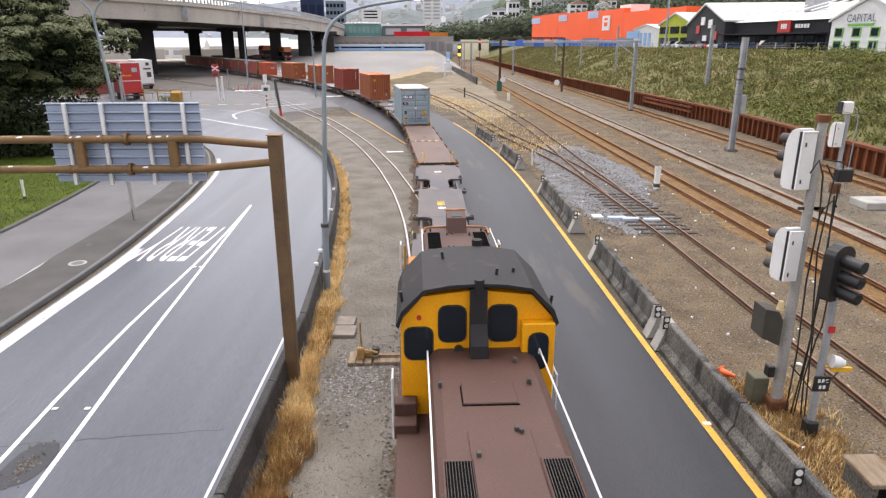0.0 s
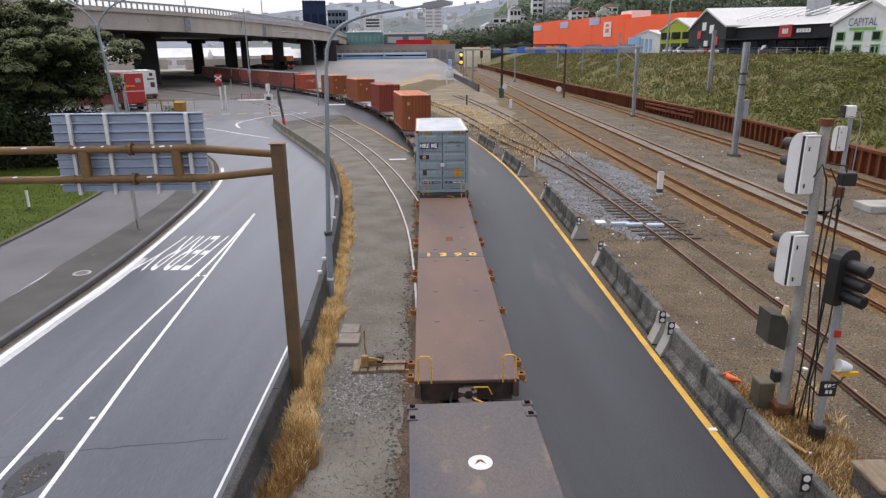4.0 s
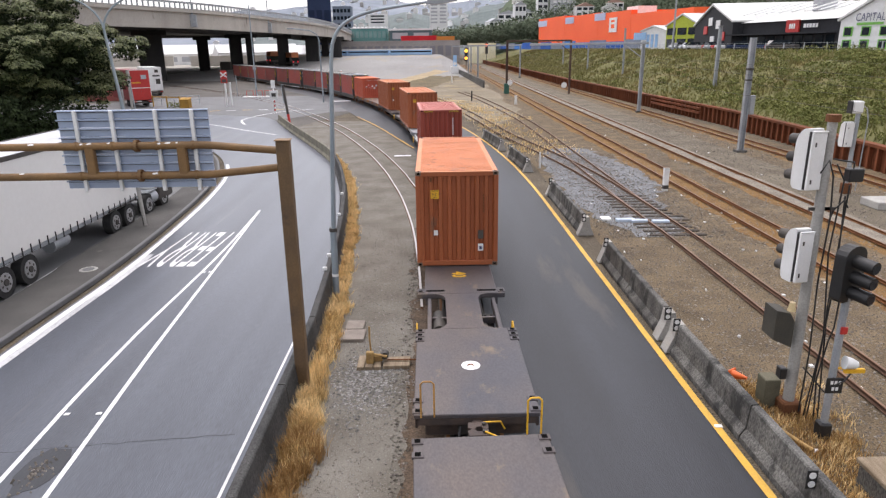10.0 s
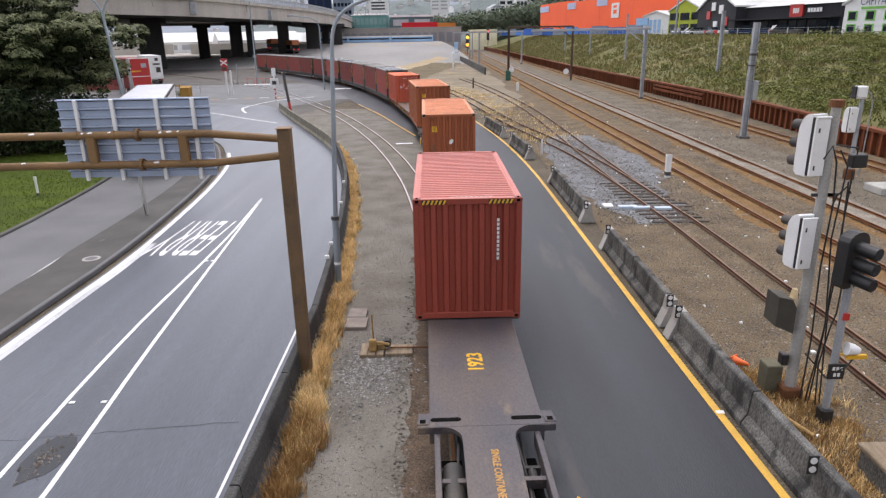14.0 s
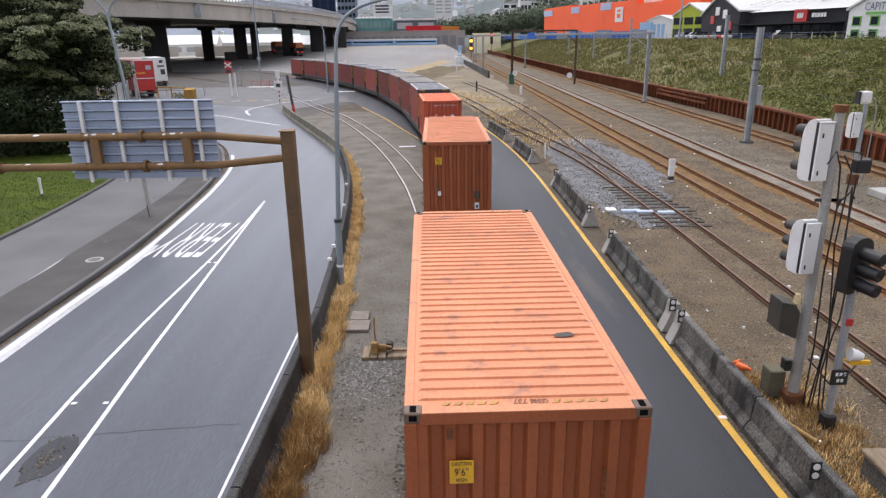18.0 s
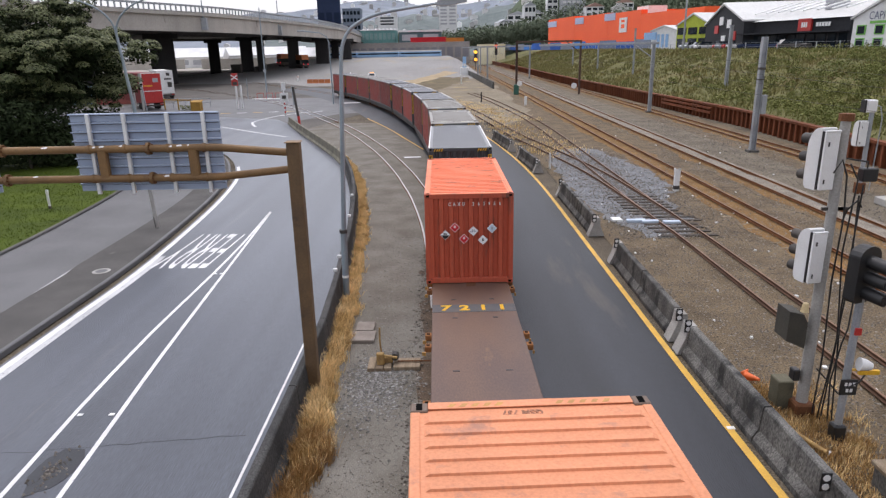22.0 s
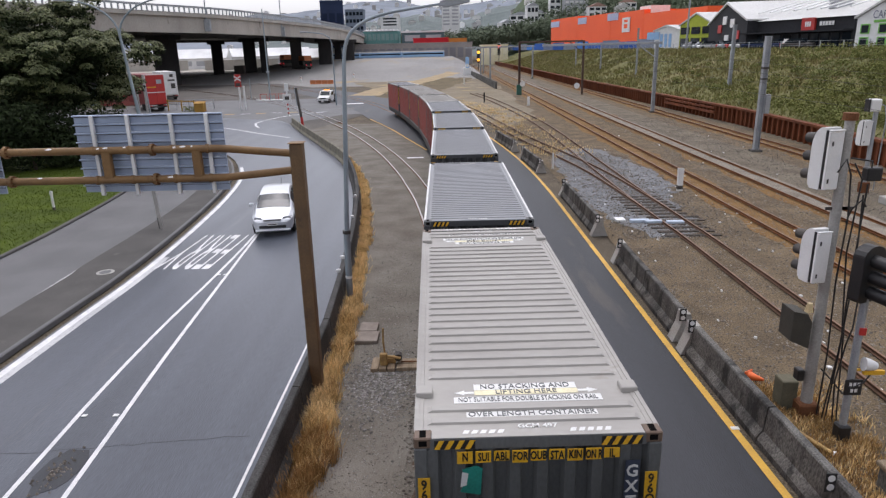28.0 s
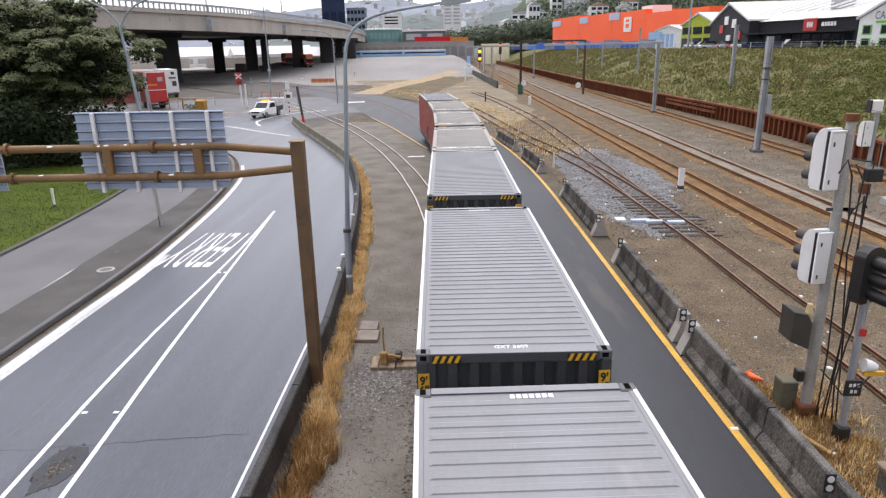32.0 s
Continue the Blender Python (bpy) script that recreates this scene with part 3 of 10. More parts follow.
for x0, x1, z in ((16.85, 17.7, 0.03), (17.87, 18.3, 0.02)):
    rs = random.Random(int(x0 * 10))
    band = Mesh().ribbon([(x0 - 0.001 * y + rs.gauss(0, 0.035), y) for y in range(-20, 260, 2)], [(x1 - 0.001 * y + rs.gauss(0, 0.05), y) for y in range(-20, 260, 2)], z)
    sheet("pale_ballast", band, CLEAN_STONE, "pale stone fill along the rail", "ballast")


st = Mesh().box(-1.2, 1.1, -0.11, 0.11, -0.06, 0.012, 0.012).data("sleeper", SLEEPER)
rnd = random.Random(6)
for i in range(13):
    y = 25.4 + 0.6 * i
    o = part("sleeper", st, SLEEPER, track_a, "oily black timber sleeper" if i == 0 else "")
    o.location = (float(np.interp(y, [p[1] for p in A_LINE], [p[0] for p in A_LINE])) + rnd.uniform(-0.06, 0.06) + (0.35 if 3 < i < 6 else 0), y, 0.002 - 0.01 * rnd.random())
rnd = random.Random(5)
track_m = bpy.data.objects["track_main"]
sm = Mesh().box(-0.24, 0.24, -0.1, 0.1, -0.06, 0.0, 0.02).data("sleeper_end", SLEEPER_PALE)
for i in range(40):
    if rnd.random() < (0.75 if i < 24 else 0.35):
        y = 20 + 0.7 * i
        o = part("sleeper_end", sm, SLEEPER_PALE, track_m, "pale worn sleeper end in the ballast" if i == 0 else "")
        o.location = (12.78 - 0.0078 * y + rnd.uniform(-0.12, 0.12), y, -0.03 - 0.01 * rnd.random())


# road markings
def stripe(name, line, width, z, mat, label):
    return sheet(name, Mesh().ribbon(shifted(line, -width / 2), shifted(line, width / 2), z), mat, label, "road marking")


stripe("edge_line_left", resample(shifted(EDGE_L, 0.2), 120)[:82], 0.2, 0.008, WHITE_LINE, "white edge line along the kerb")
stripe("edge_line_right", [p for p in shifted(WALL_L, -0.44) if -8 < p[1] < 17], 0.055, 0.006, WHITE_LINE, "thin white edge line beside the barrier")
stripe("edge_line_worn", [p for p in resample(shifted(EDGE_L, 0.3), 120) if p[1] < 24], 0.42, 0.004, WORN_LINE, "smeared old white paint beside the edge line")
stripe("centre_line_left", curve([(-7.6, -5), (-7.83, 8), (-7.99, 10.5), (-8.13, 12.6), (-8.27, 16.5), (-8.26, 21.5), (-8.33, 25.5), (-8.6, 30.65)], 2), 0.1, 0.006, WHITE_LINE, "white line of the painted median")
stripe("centre_line_right", curve([(-6.45, -5), (-6.72, 7), (-6.87, 9.5), (-7.1, 12), (-7.4, 15.2), (-7.85, 21.1), (-8.14, 25), (-8.55, 30.5)], 2), 0.1, 0.006, WHITE_LINE, "white line of the painted median")
stripe("yellow_line_right", shifted(TR, 4.88)[:48], 0.16, 0.004, YELLOW_LINE, "yellow line along the edge of the rail lane")
stripe("yellow_line_left", curve([(-1.82, 50.3), (-3.67, 57.1), (-5.81, 65), (-9.06, 75.4)], 1.5), 0.14, 0.004, YELLOW_LINE, "faded yellow line on the inside of the curve")
# ---- the train ----
def paint(name, col, dirt=(0.16, 0.08, 0.045), amt=0.35, rough=0.55):
    return surf(name, col, tuple(c * 0.82 for c in col), 0.7, rough, 0, 0.12, fine=30, spots=dirt, spot_scale=2.2, spot_amt=amt, stretch=(1, 1, 0.5), grain=0.12)


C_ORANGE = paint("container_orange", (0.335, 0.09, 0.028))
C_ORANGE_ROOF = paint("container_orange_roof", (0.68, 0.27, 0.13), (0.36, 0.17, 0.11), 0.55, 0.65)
CAST_BROWN = paint("casting_brown", (0.15, 0.1, 0.07), (0.2, 0.09, 0.04), 0.5)
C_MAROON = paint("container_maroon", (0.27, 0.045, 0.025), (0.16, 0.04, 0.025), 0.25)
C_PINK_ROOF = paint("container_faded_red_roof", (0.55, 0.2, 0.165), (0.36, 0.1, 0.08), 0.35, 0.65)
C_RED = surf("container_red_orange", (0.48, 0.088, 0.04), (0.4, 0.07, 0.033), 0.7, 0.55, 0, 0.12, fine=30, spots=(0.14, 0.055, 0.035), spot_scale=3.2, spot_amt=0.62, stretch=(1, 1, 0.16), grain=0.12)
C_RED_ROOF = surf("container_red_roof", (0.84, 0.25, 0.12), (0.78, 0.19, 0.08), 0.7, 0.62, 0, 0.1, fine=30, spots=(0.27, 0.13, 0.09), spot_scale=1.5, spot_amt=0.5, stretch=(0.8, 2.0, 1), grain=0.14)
C_GREY = paint("container_grey_blue", (0.31, 0.38, 0.42), (0.17, 0.15, 0.13), 0.32)
C_WHITE_ROOF = paint("container_white_roof", (0.72, 0.74, 0.76), (0.5, 0.3, 0.15), 0.32, 0.6)
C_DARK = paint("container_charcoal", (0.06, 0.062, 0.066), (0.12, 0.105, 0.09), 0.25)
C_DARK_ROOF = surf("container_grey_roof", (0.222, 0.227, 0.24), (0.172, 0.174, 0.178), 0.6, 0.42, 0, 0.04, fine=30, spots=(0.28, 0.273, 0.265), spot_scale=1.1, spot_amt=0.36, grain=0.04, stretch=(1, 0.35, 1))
C_TAUPE = surf("container_taupe", (0.36, 0.345, 0.318), (0.3, 0.285, 0.262), 0.7, 0.65, 0, 0.08, fine=12, spots=(0.24, 0.21, 0.175), spot_scale=1.6, spot_amt=0.38, stretch=(0.5, 1, 1), grain=0.04)
C_GREYEND = paint("container_slate_end", (0.12, 0.125, 0.125), (0.2, 0.16, 0.12), 0.25)
C_CURTAIN = surf("curtain_red", (0.32, 0.07, 0.055), (0.24, 0.075, 0.062), 0.5, 0.6, 0, 0.1, fine=20, spots=(0.13, 0.1, 0.088), spot_scale=0.55, spot_amt=0.62, stretch=(1, 0.6, 1.2), vary=0.3, grain=0.2)
EDGE_WHITE = paint("white_edge", (0.74, 0.74, 0.72), (0.4, 0.37, 0.33), 0.25)
WAGON = surf("wagon_brown_grey", (0.1, 0.077, 0.066), (0.052, 0.05, 0.06), 0.75, 0.55, 0, 0.12, fine=30, grain=0.2, spots=(0.19, 0.135, 0.085), spot_scale=1.1, spot_amt=0.5, stretch=(1, 0.55, 1))
WAGON_RED = surf("wagon_red_brown", (0.145, 0.08, 0.05), (0.09, 0.055, 0.045), 0.8, 0.6, 0, 0.12, fine=30, spots=(0.22, 0.12, 0.06), spot_scale=1.6, spot_amt=0.42, stretch=(1, 0.4, 1))
WAGON_PALE = surf("wagon_worn_grey", (0.42, 0.42, 0.43), (0.16, 0.165, 0.18), 1.1, 0.55, 0, 0.12, fine=30, spots=(0.3, 0.25, 0.22), spot_scale=1.8, spot_amt=0.45, stretch=(1, 0.6, 1))
HOOD = paint("loco_hood_brown", (0.08, 0.036, 0.025), (0.12, 0.068, 0.048), 0.42, 0.65)
CAB_ROOF = paint("loco_roof_black", (0.013, 0.012, 0.013), (0.045, 0.03, 0.024), 0.55, 0.75)
CAB_YELLOW = paint("loco_cab_yellow", (0.95, 0.41, 0.0), (0.5, 0.24, 0.02), 0.15, 0.45)
OCHRE_RAIL = surf("faded_yellow_rail", (0.5, 0.27, 0.06), (0.35, 0.18, 0.05), 4, 0.6)


def hazard(name, x0, x1, y, z0, z1, parent):
    """A band of slanting black and yellow bars on an end rail."""
    n, h = max(2, round((x1 - x0) / 0.1)), z1 - z0
    part(name, Mesh().box(x0, x1, y - 0.004, y, z0, z1), BLACK, parent, "black and yellow warning band")
    p = (x1 - x0) / n
    for i in range(n):
        a = x0 + i * p
        part("warning_bar", Mesh().prism([(a, z0), (a + p * 0.5, z0), (min(a + p, x1), z1), (a + p * 0.5, z1)], "y", y - 0.008, y - 0.004), YELLOW, parent)


def container(name, label, length, height, wall, roof_mat, end="corrugated", group="containers on the train", ribs=0.2, width=2.438, edge=None,
              side=None, casting=None, hazards=True, front=None, rise=0.001, bands=0.55, skip=()):
    """Origin at the middle of its base; the front end is at -length/2."""
    c = thing(name, label, "container", group)
    w, l, h, post = width / 2, length / 2, height, 0.13
    front = front or wall
    casting = casting or front
    shell = part("floor", Mesh().box(-w + 0.05, w - 0.05, -l + 0.05, l - 0.05, 0.03, 0.16), DARK, c)
    for sx in (-1, 1):
        for sy in (-1, 1):
            x, y = sx * (w - post / 2), sy * (l - post / 2)
            part("corner_post", Mesh().box(x - post / 2, x + post / 2, y - post / 2, y + post / 2, 0.12, h - 0.12, 0.012), front if sy < 0 else wall, c)
            for z in (0.0, h - 0.118):
                m = Mesh().box(sx * w - (0.178 if sx > 0 else 0), sx * w + (0.178 if sx < 0 else 0), sy * l - (0.162 if sy > 0 else 0), sy * l + (0.162 if sy < 0 else 0), z, z + 0.118, 0.012)
                cc = part("corner_casting", m, casting, c)
                xc, yc = sx * (w - 0.089), sy * (l - 0.081)
                if z > 0:
                    part("casting_hole", Mesh().box(xc - 0.032, xc + 0.032, yc - 0.06, yc + 0.06, h - 0.001, h + 0.003), VOID, cc)
                if sy < 0:
                    part("casting_hole", Mesh().box(xc - 0.04, xc + 0.04, -l - 0.003, -l + 0.001, z + 0.03, z + 0.09), VOID, cc)
        x = sx * (w - 0.05)
        part("top_rail", Mesh().box(x - 0.05, x + 0.05, -l + 0.1, l - 0.1, h - 0.1, h - 0.012, 0.01), roof_mat, c)
        if edge:
            part("edge_strip", Mesh().box(sx * (w - 0.026) - 0.023, sx * (w - 0.026) + 0.023, -l + 0.12, l - 0.12, h - 0.014, h - 0.002), edge, c, "pale worn edge strip")
        part("bottom_rail", Mesh().box(x - 0.05, x + 0.05, -l + 0.1, l - 0.1, 0.02, 0.17, 0.01), wall, c)
        part("side_wall", Mesh().wave("y", -l + post, l - post, sx * (w - 0.012), sx, 0.16, h - 0.09, 0.27), side or wall, c)
    for sy, nm in ((-1, "front_end"), (1, "rear_end")):
        y = sy * l
        part("end_sill", Mesh().box(-w + 0.15, w - 0.15, min(y, y - sy * 0.1), max(y, y - sy * 0.1), 0.02, 0.17, 0.01), front if sy < 0 else wall, c)
        part("end_header", Mesh().box(-w + 0.15, w - 0.15, min(y, y - sy * 0.12), max(y, y - sy * 0.12), h - 0.14, h - 0.008, 0.01), front if sy < 0 else wall, c)
        if not (sy < 0 and end == "doors"):
            part(nm, Mesh().wave("x", -w + post, w - post, y - sy * 0.02, sy, 0.16, h - 0.13, 0.26, 0.075), front if sy < 0 else wall, c)
        part("header_cap", Mesh().box(-w + 0.18, w - 0.18, min(y, y - sy * 0.125), max(y, y - sy * 0.125), h - 0.008, h - 0.001), roof_mat, c)
    # roof: sheet with pressed cross ribs that stop short of the sides
    part("roof", Mesh().box(-w + 0.09, w - 0.09, -l + 0.1, l - 0.1, h - 0.05, h - 0.022), roof_mat, c)
    n = round((length - 0.64) / ribs) + 1
    for i in range(n):
        y = -l + 0.32 + (length - 0.64) * i / (n - 1)
        if any(a < l - abs(y) < b for a, b in skip):
            continue
        m = Mesh().prism([(y - 0.055, h - 0.024), (y - 0.045, h + rise), (y + 0.035, h + rise), (y + 0.065, h - 0.024)], "x", -w + 0.13, w - 0.13)
        m.v = [(x + (0.05 if x < 0 else -0.05) * (z > h - 0.02), y2, z) for x, y2, z in m.v]
        part("roof_rib", m, roof_mat, c)
    if hazards:
        for a, b in ((-w + 0.2, -w + 0.2 + bands), (w - 0.2 - bands, w - 0.2)):
            hazard("warning_band", a, b, -l, h - 0.125, h - 0.03, c)
    return c


def doors(c, length, height, mat, width=2.438):
    """Two hinged doors with pressed panels and locking bars on the front end, in a dark seal."""
    w, l, h = width / 2, length / 2, height
    part("door_seal", Mesh().box(-w + 0.125, w - 0.125, -l + 0.06, -l + 0.08, 0.165, h - 0.135), VOID, c, "black rubber door seal")
    for s in (-1, 1):
        x0, x1 = (-w + 0.15, -0.014) if s < 0 else (0.014, w - 0.15)
        d = part("door", Mesh().box(x0, x1, -l + 0.04, -l + 0.075, 0.19, h - 0.16, 0.008), mat, c, "grey steel container door")
        part("door_stile", Mesh().box(x0, x0 + 0.06, -l + 0.0, -l + 0.04, 0.19, h - 0.16, 0.006).box(x1 - 0.06, x1, -l + 0.0, -l + 0.04, 0.19, h - 0.16, 0.006), mat, d)
        n, a0, a1 = 6, 0.24, h - 0.2
        for i in range(n):
            p = (a1 - a0) / n
            z = a0 + p * i
            part("door_panel", Mesh().prism([(-l + 0.04, z + 0.03), (-l - 0.002, z + 0.09), (-l - 0.002, z + p - 0.1), (-l + 0.04, z + p - 0.04)], "x", x0 + 0.06, x1 - 0.06), mat, d)
        for f in (0.2, 0.78):
            x = x0 + (x1 - x0) * f
            part("locking_bar", Mesh().tube([(x, -l - 0.035, 0.08), (x, -l - 0.035, h - 0.06)], 0.02, 8), mat, d, "painted locking bar")
            part("bar_handle", Mesh().box(x - 0.02, x + 0.3, -l - 0.05, -l - 0.03, 1.05, 1.1), GALV, d)
            for z in (0.2, 0.95, h * 0.58, h - 0.3):
                part("bar_bracket", Mesh().box(x - 0.05, x + 0.05, -l - 0.045, -l + 0.0, z, z + 0.06, 0.008), mat, d)
        for z in (0.35, 0.95, 1.55, h - 0.4):
            xx = x0 - 0.03 if s < 0 else x1 + 0.03
            part("hinge", Mesh().box(xx - 0.05, xx + 0.05, -l - 0.01, -l + 0.03, z, z + 0.12, 0.008), mat, d)
    part("lock_box", Mesh().box(-0.09, 0.09, -l - 0.06, -l - 0.01, 1.25, 1.4, 0.01), EDGE_WHITE, c, "pale steel lock box")


FRONT = Matrix.Rotation(radians(90), 4, "X")          # writing on a front end, read from the camera's side


def face(x, z, l):
    return Matrix.Translation((x, -l - 0.012, z)) @ FRONT


def flat(x, y, z, turn=180):
    return Matrix.Translation((x, y, z)) @ Matrix.Rotation(radians(turn), 4, "Z")


def put_on(c, s_front, length, z=1.0):
    rides(c, s_front, length, z)
    return c


# grey rental container with doors
L20, L25 = 6.058, 7.72
RUST_CAST = paint("casting_rust", (0.34, 0.16, 0.06), (0.16, 0.08, 0.05), 0.5)
c = container("shipping_container", "grey-blue steel container with a white roof and closed doors", L20, 2.896, C_GREY, C_WHITE_ROOF, end="doors", casting=RUST_CAST, edge=paint("rusted_edge", (0.45, 0.27, 0.13), (0.6, 0.5, 0.4), 0.4))
doors(c, L20, 2.896, C_GREY)
NAVY = surf("navy_plate", (0.012, 0.022, 0.11), None, 3, 0.5)
PURE = surf("sign_white", (0.85, 0.85, 0.85), (0.8, 0.8, 0.8), 3, 0.5, 0, 0)
FY = -L20 / 2 - 0.062
for x, w_ in ((-0.83, 0.22), (-0.38, 0.19)):
    part("sign_plate", Mesh().box(x - w_, x + w_, FY, FY + 0.01, 2.08, 2.34), NAVY, c, "navy sticker with white words")
lettering("lettering", "HIRE", 0.26, PURE, c, face(-0.83, 2.21, -FY - 0.008), squeeze=0.78, thin=-0.012)
lettering("lettering", "ME", 0.26, PURE, c, face(-0.38, 2.21, -FY - 0.008), squeeze=0.85, thin=-0.012)
part("sticker", Mesh().box(-1.05, -0.62, FY, FY + 0.01, 1.6, 1.8), NAVY, c, "navy sticker with a round badge")
part("badge", Mesh().tube([(-0.83, FY - 0.004, 1.7), (-0.83, FY, 1.7)], 0.085, 16), YELLOW, c)
part("badge_mark", Mesh().prism([(-0.9, 1.66), (-0.83, 1.71), (-0.78, 1.67), (-0.76, 1.66)], "y", FY - 0.006, FY - 0.003), NAVY, c)
st = part("sticker", Mesh().box(0.55, 0.86, FY, FY + 0.01, 0.78, 1.12), YELLOW, c, "yellow warning sticker")
lettering("lettering", "CAUTION", 0.075, DARK, st, face(0.705, 1.07, -FY - 0.008), squeeze=0.85)
lettering("lettering", "9'6\"", 0.08, DARK, st, face(0.705, 0.98, -FY - 0.008))
lettering("lettering", "HIGH", 0.075, DARK, st, face(0.705, 0.9, -FY - 0.008))
lettering("lettering", "CONTAINER", 0.06, DARK, st, face(0.705, 0.82, -FY - 0.008), squeeze=0.8)
part("data_plate", Mesh().box(-0.92, -0.74, FY, FY + 0.01, 0.85, 1.1), DARK, c, "dark data plate")
for x0, x1, word in ((-0.98, -0.58, "YOU CAN DO"), (-0.5, -0.12, "ANYTHING"), (0.12, 0.42, "IN A"), (0.46, 0.92, "")):
    st = part("sticker", Mesh().box(x0, x1, FY, FY + 0.01, 0.46, 0.56), NAVY, c, "narrow navy slogan sticker")
    if word:
        lettering("lettering", word, 0.085, PURE, st, face((x0 + x1) / 2, 0.51, -FY - 0.008), squeeze=0.72)
    else:
        bars("slogan_bar", [0.2, 0.16], 0.05, PURE, st, face((x0 + x1) / 2, 0.51, -FY - 0.008))
lettering("serial_number", "RWPU 203177", 0.12, DARK, c, face(0.6, 2.36, L20 / 2 + 0.0), squeeze=0.8)
lettering("serial_number", "2561", 0.12, DARK, c, face(0.72, 2.2, L20 / 2 + 0.0), squeeze=0.8)
for a in (-0.98, 0.28):
    for i in range(7):
        x = a + i * 0.1
        part("edge_dash", Mesh().prism([(x, L20 / 2 - 0.12), (x + 0.05, L20 / 2 - 0.12), (x + 0.09, L20 / 2 - 0.03), (x + 0.04, L20 / 2 - 0.03)], "z", 2.889, 2.893), BLACK, c)
bars("serial_number", [0.045] * 4 + [0.045] * 6, 0.075, C_GREYEND, c, flat(0.45, L20 / 2 - 0.36, 2.896 - 0.019), 0.025)
put_on(c, 54.78, L20)


FADED_WORD = surf("faded_brown_lettering", (0.33, 0.16, 0.1), (0.26, 0.12, 0.08), 4, 0.8)


def orange_box(s, details):
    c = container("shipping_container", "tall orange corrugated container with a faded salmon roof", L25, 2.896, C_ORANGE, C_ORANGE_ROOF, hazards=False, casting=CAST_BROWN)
    l = L25 / 2
    st = part("sticker", Mesh().box(-0.78, -0.54, -l - 0.03, -l - 0.015, 2.1, 2.36), YELLOW, c, "faded yellow height sticker")
    lettering("lettering", "CAUTION", 0.06, DARK, st, face(-0.66, 2.33, l + 0.02), squeeze=0.75)
    lettering("lettering", "9'6\"", 0.12, DARK, st, face(-0.66, 2.23, l + 0.02), squeeze=0.8)
    lettering("lettering", "HIGH", 0.06, DARK, st, face(-0.66, 2.14, l + 0.02), squeeze=0.8)
    bars("serial_number", [0.05] * 3 + [0.05] * 4, 0.04, RUST, c, Matrix.Translation((0.78, -l - 0.03, 1.95)) @ FRONT @ Matrix.Rotation(radians(90), 4, "Z"), 0.03)
    part("vent", Mesh().box(-0.8, -0.74, -l - 0.02, -l + 0.02, 2.6, 2.72, 0.01), RUST, c, "small rusty vent cover")
    lettering("serial_number", "GSM 737", 0.13, FADED_WORD, c, flat(-0.1, l - 0.22, 2.896 - 0.0175), squeeze=0.85, thin=-0.004)
    for a in (-0.85, 0.25):
        for i in range(5):
            part("edge_dash", Mesh().prism([(a + i * 0.12, l - 0.1), (a + i * 0.12 + 0.06, l - 0.1), (a + i * 0.12 + 0.1, l - 0.04), (a + i * 0.12 + 0.04, l - 0.04)], "z", 2.89, 2.897), OCHRE_RAIL, c)
    lettering("serial_number", "GSM 1546" if details else "GSM 737", 0.12, FADED_WORD, c, flat(0.05, -l + 0.2, 2.896 - 0.0175, 0 if details else 180), squeeze=0.8, thin=-0.004)
    if details == 0:
        part("oil_stain", Mesh().prism([(0.55, -l + 1.62), (0.7, -l + 1.6), (0.82, -l + 1.66), (0.76, -l + 1.74), (0.6, -l + 1.71)], "z", 2.897, 2.899), DARK, c, "dark greasy stain")
    for a in (-0.85, 0.25):
        for i in range(5):
            part("edge_dash", Mesh().prism([(a + i * 0.12, -l + 0.14), (a + i * 0.12 + 0.06, -l + 0.14), (a + i * 0.12 + 0.1, -l + 0.2), (a + i * 0.12 + 0.04, -l + 0.2)], "z", 2.887, 2.893), OCHRE_RAIL, c)
    if details:
        part("sticker", Mesh().box(-0.7, -0.58, -l - 0.03, -l - 0.015, 0.98, 1.14), WHITE, c, "white paper sticker")
        part("sticker", Mesh().box(0.62, 0.78, -l - 0.03, -l - 0.015, 0.48, 0.7), WHITE, c, "white and blue sticker")
        part("badge", Mesh().box(0.66, 0.74, -l - 0.034, -l - 0.03, 0.52, 0.62), bpy.data.materials["navy_plate"], c)
        part("data_plate", Mesh().box(0.62, 0.78, -l - 0.03, -l - 0.015, 0.86, 1.12), DARK, c)
    else:
        part("torn_poster", Mesh().prism([(0.02, 1.7), (0.1, 1.78), (0.2, 1.74), (0.18, 1.62), (0.08, 1.52), (0.0, 1.58)], "y", -l - 0.03, -l - 0.018), WHITE, c, "torn white poster remnant")
    return put_on(c, s, L25)


orange_box(80.4, 1)
c = container("shipping_container", "maroon corrugated container with a faded pink roof", L20, 2.896, C_MAROON, C_PINK_ROOF, casting=C_MAROON)
bars("serial_number", [0.07] * 10, 0.06, EDGE_WHITE, c, Matrix.Translation((0.68, -L20 / 2 - 0.03, 1.95)) @ FRONT @ Matrix.Rotation(radians(90), 4, "Z"), 0.03)
bars("serial_number", [0.08] * 4 + [0.08] * 5, 0.11, EDGE_WHITE, c, flat(0.1, -L20 / 2 + 0.3, 2.896 - 0.019), 0.03)
bars("serial_number", [0.08] * 4 + [0.08] * 5, 0.13, EDGE_WHITE, c, flat(-0.05, L20 / 2 - 0.33, 2.896 - 0.019), 0.03)
put_on(c, 100.2, L20)
orange_box(116.3, 0)
orange_box(133.6, 1)

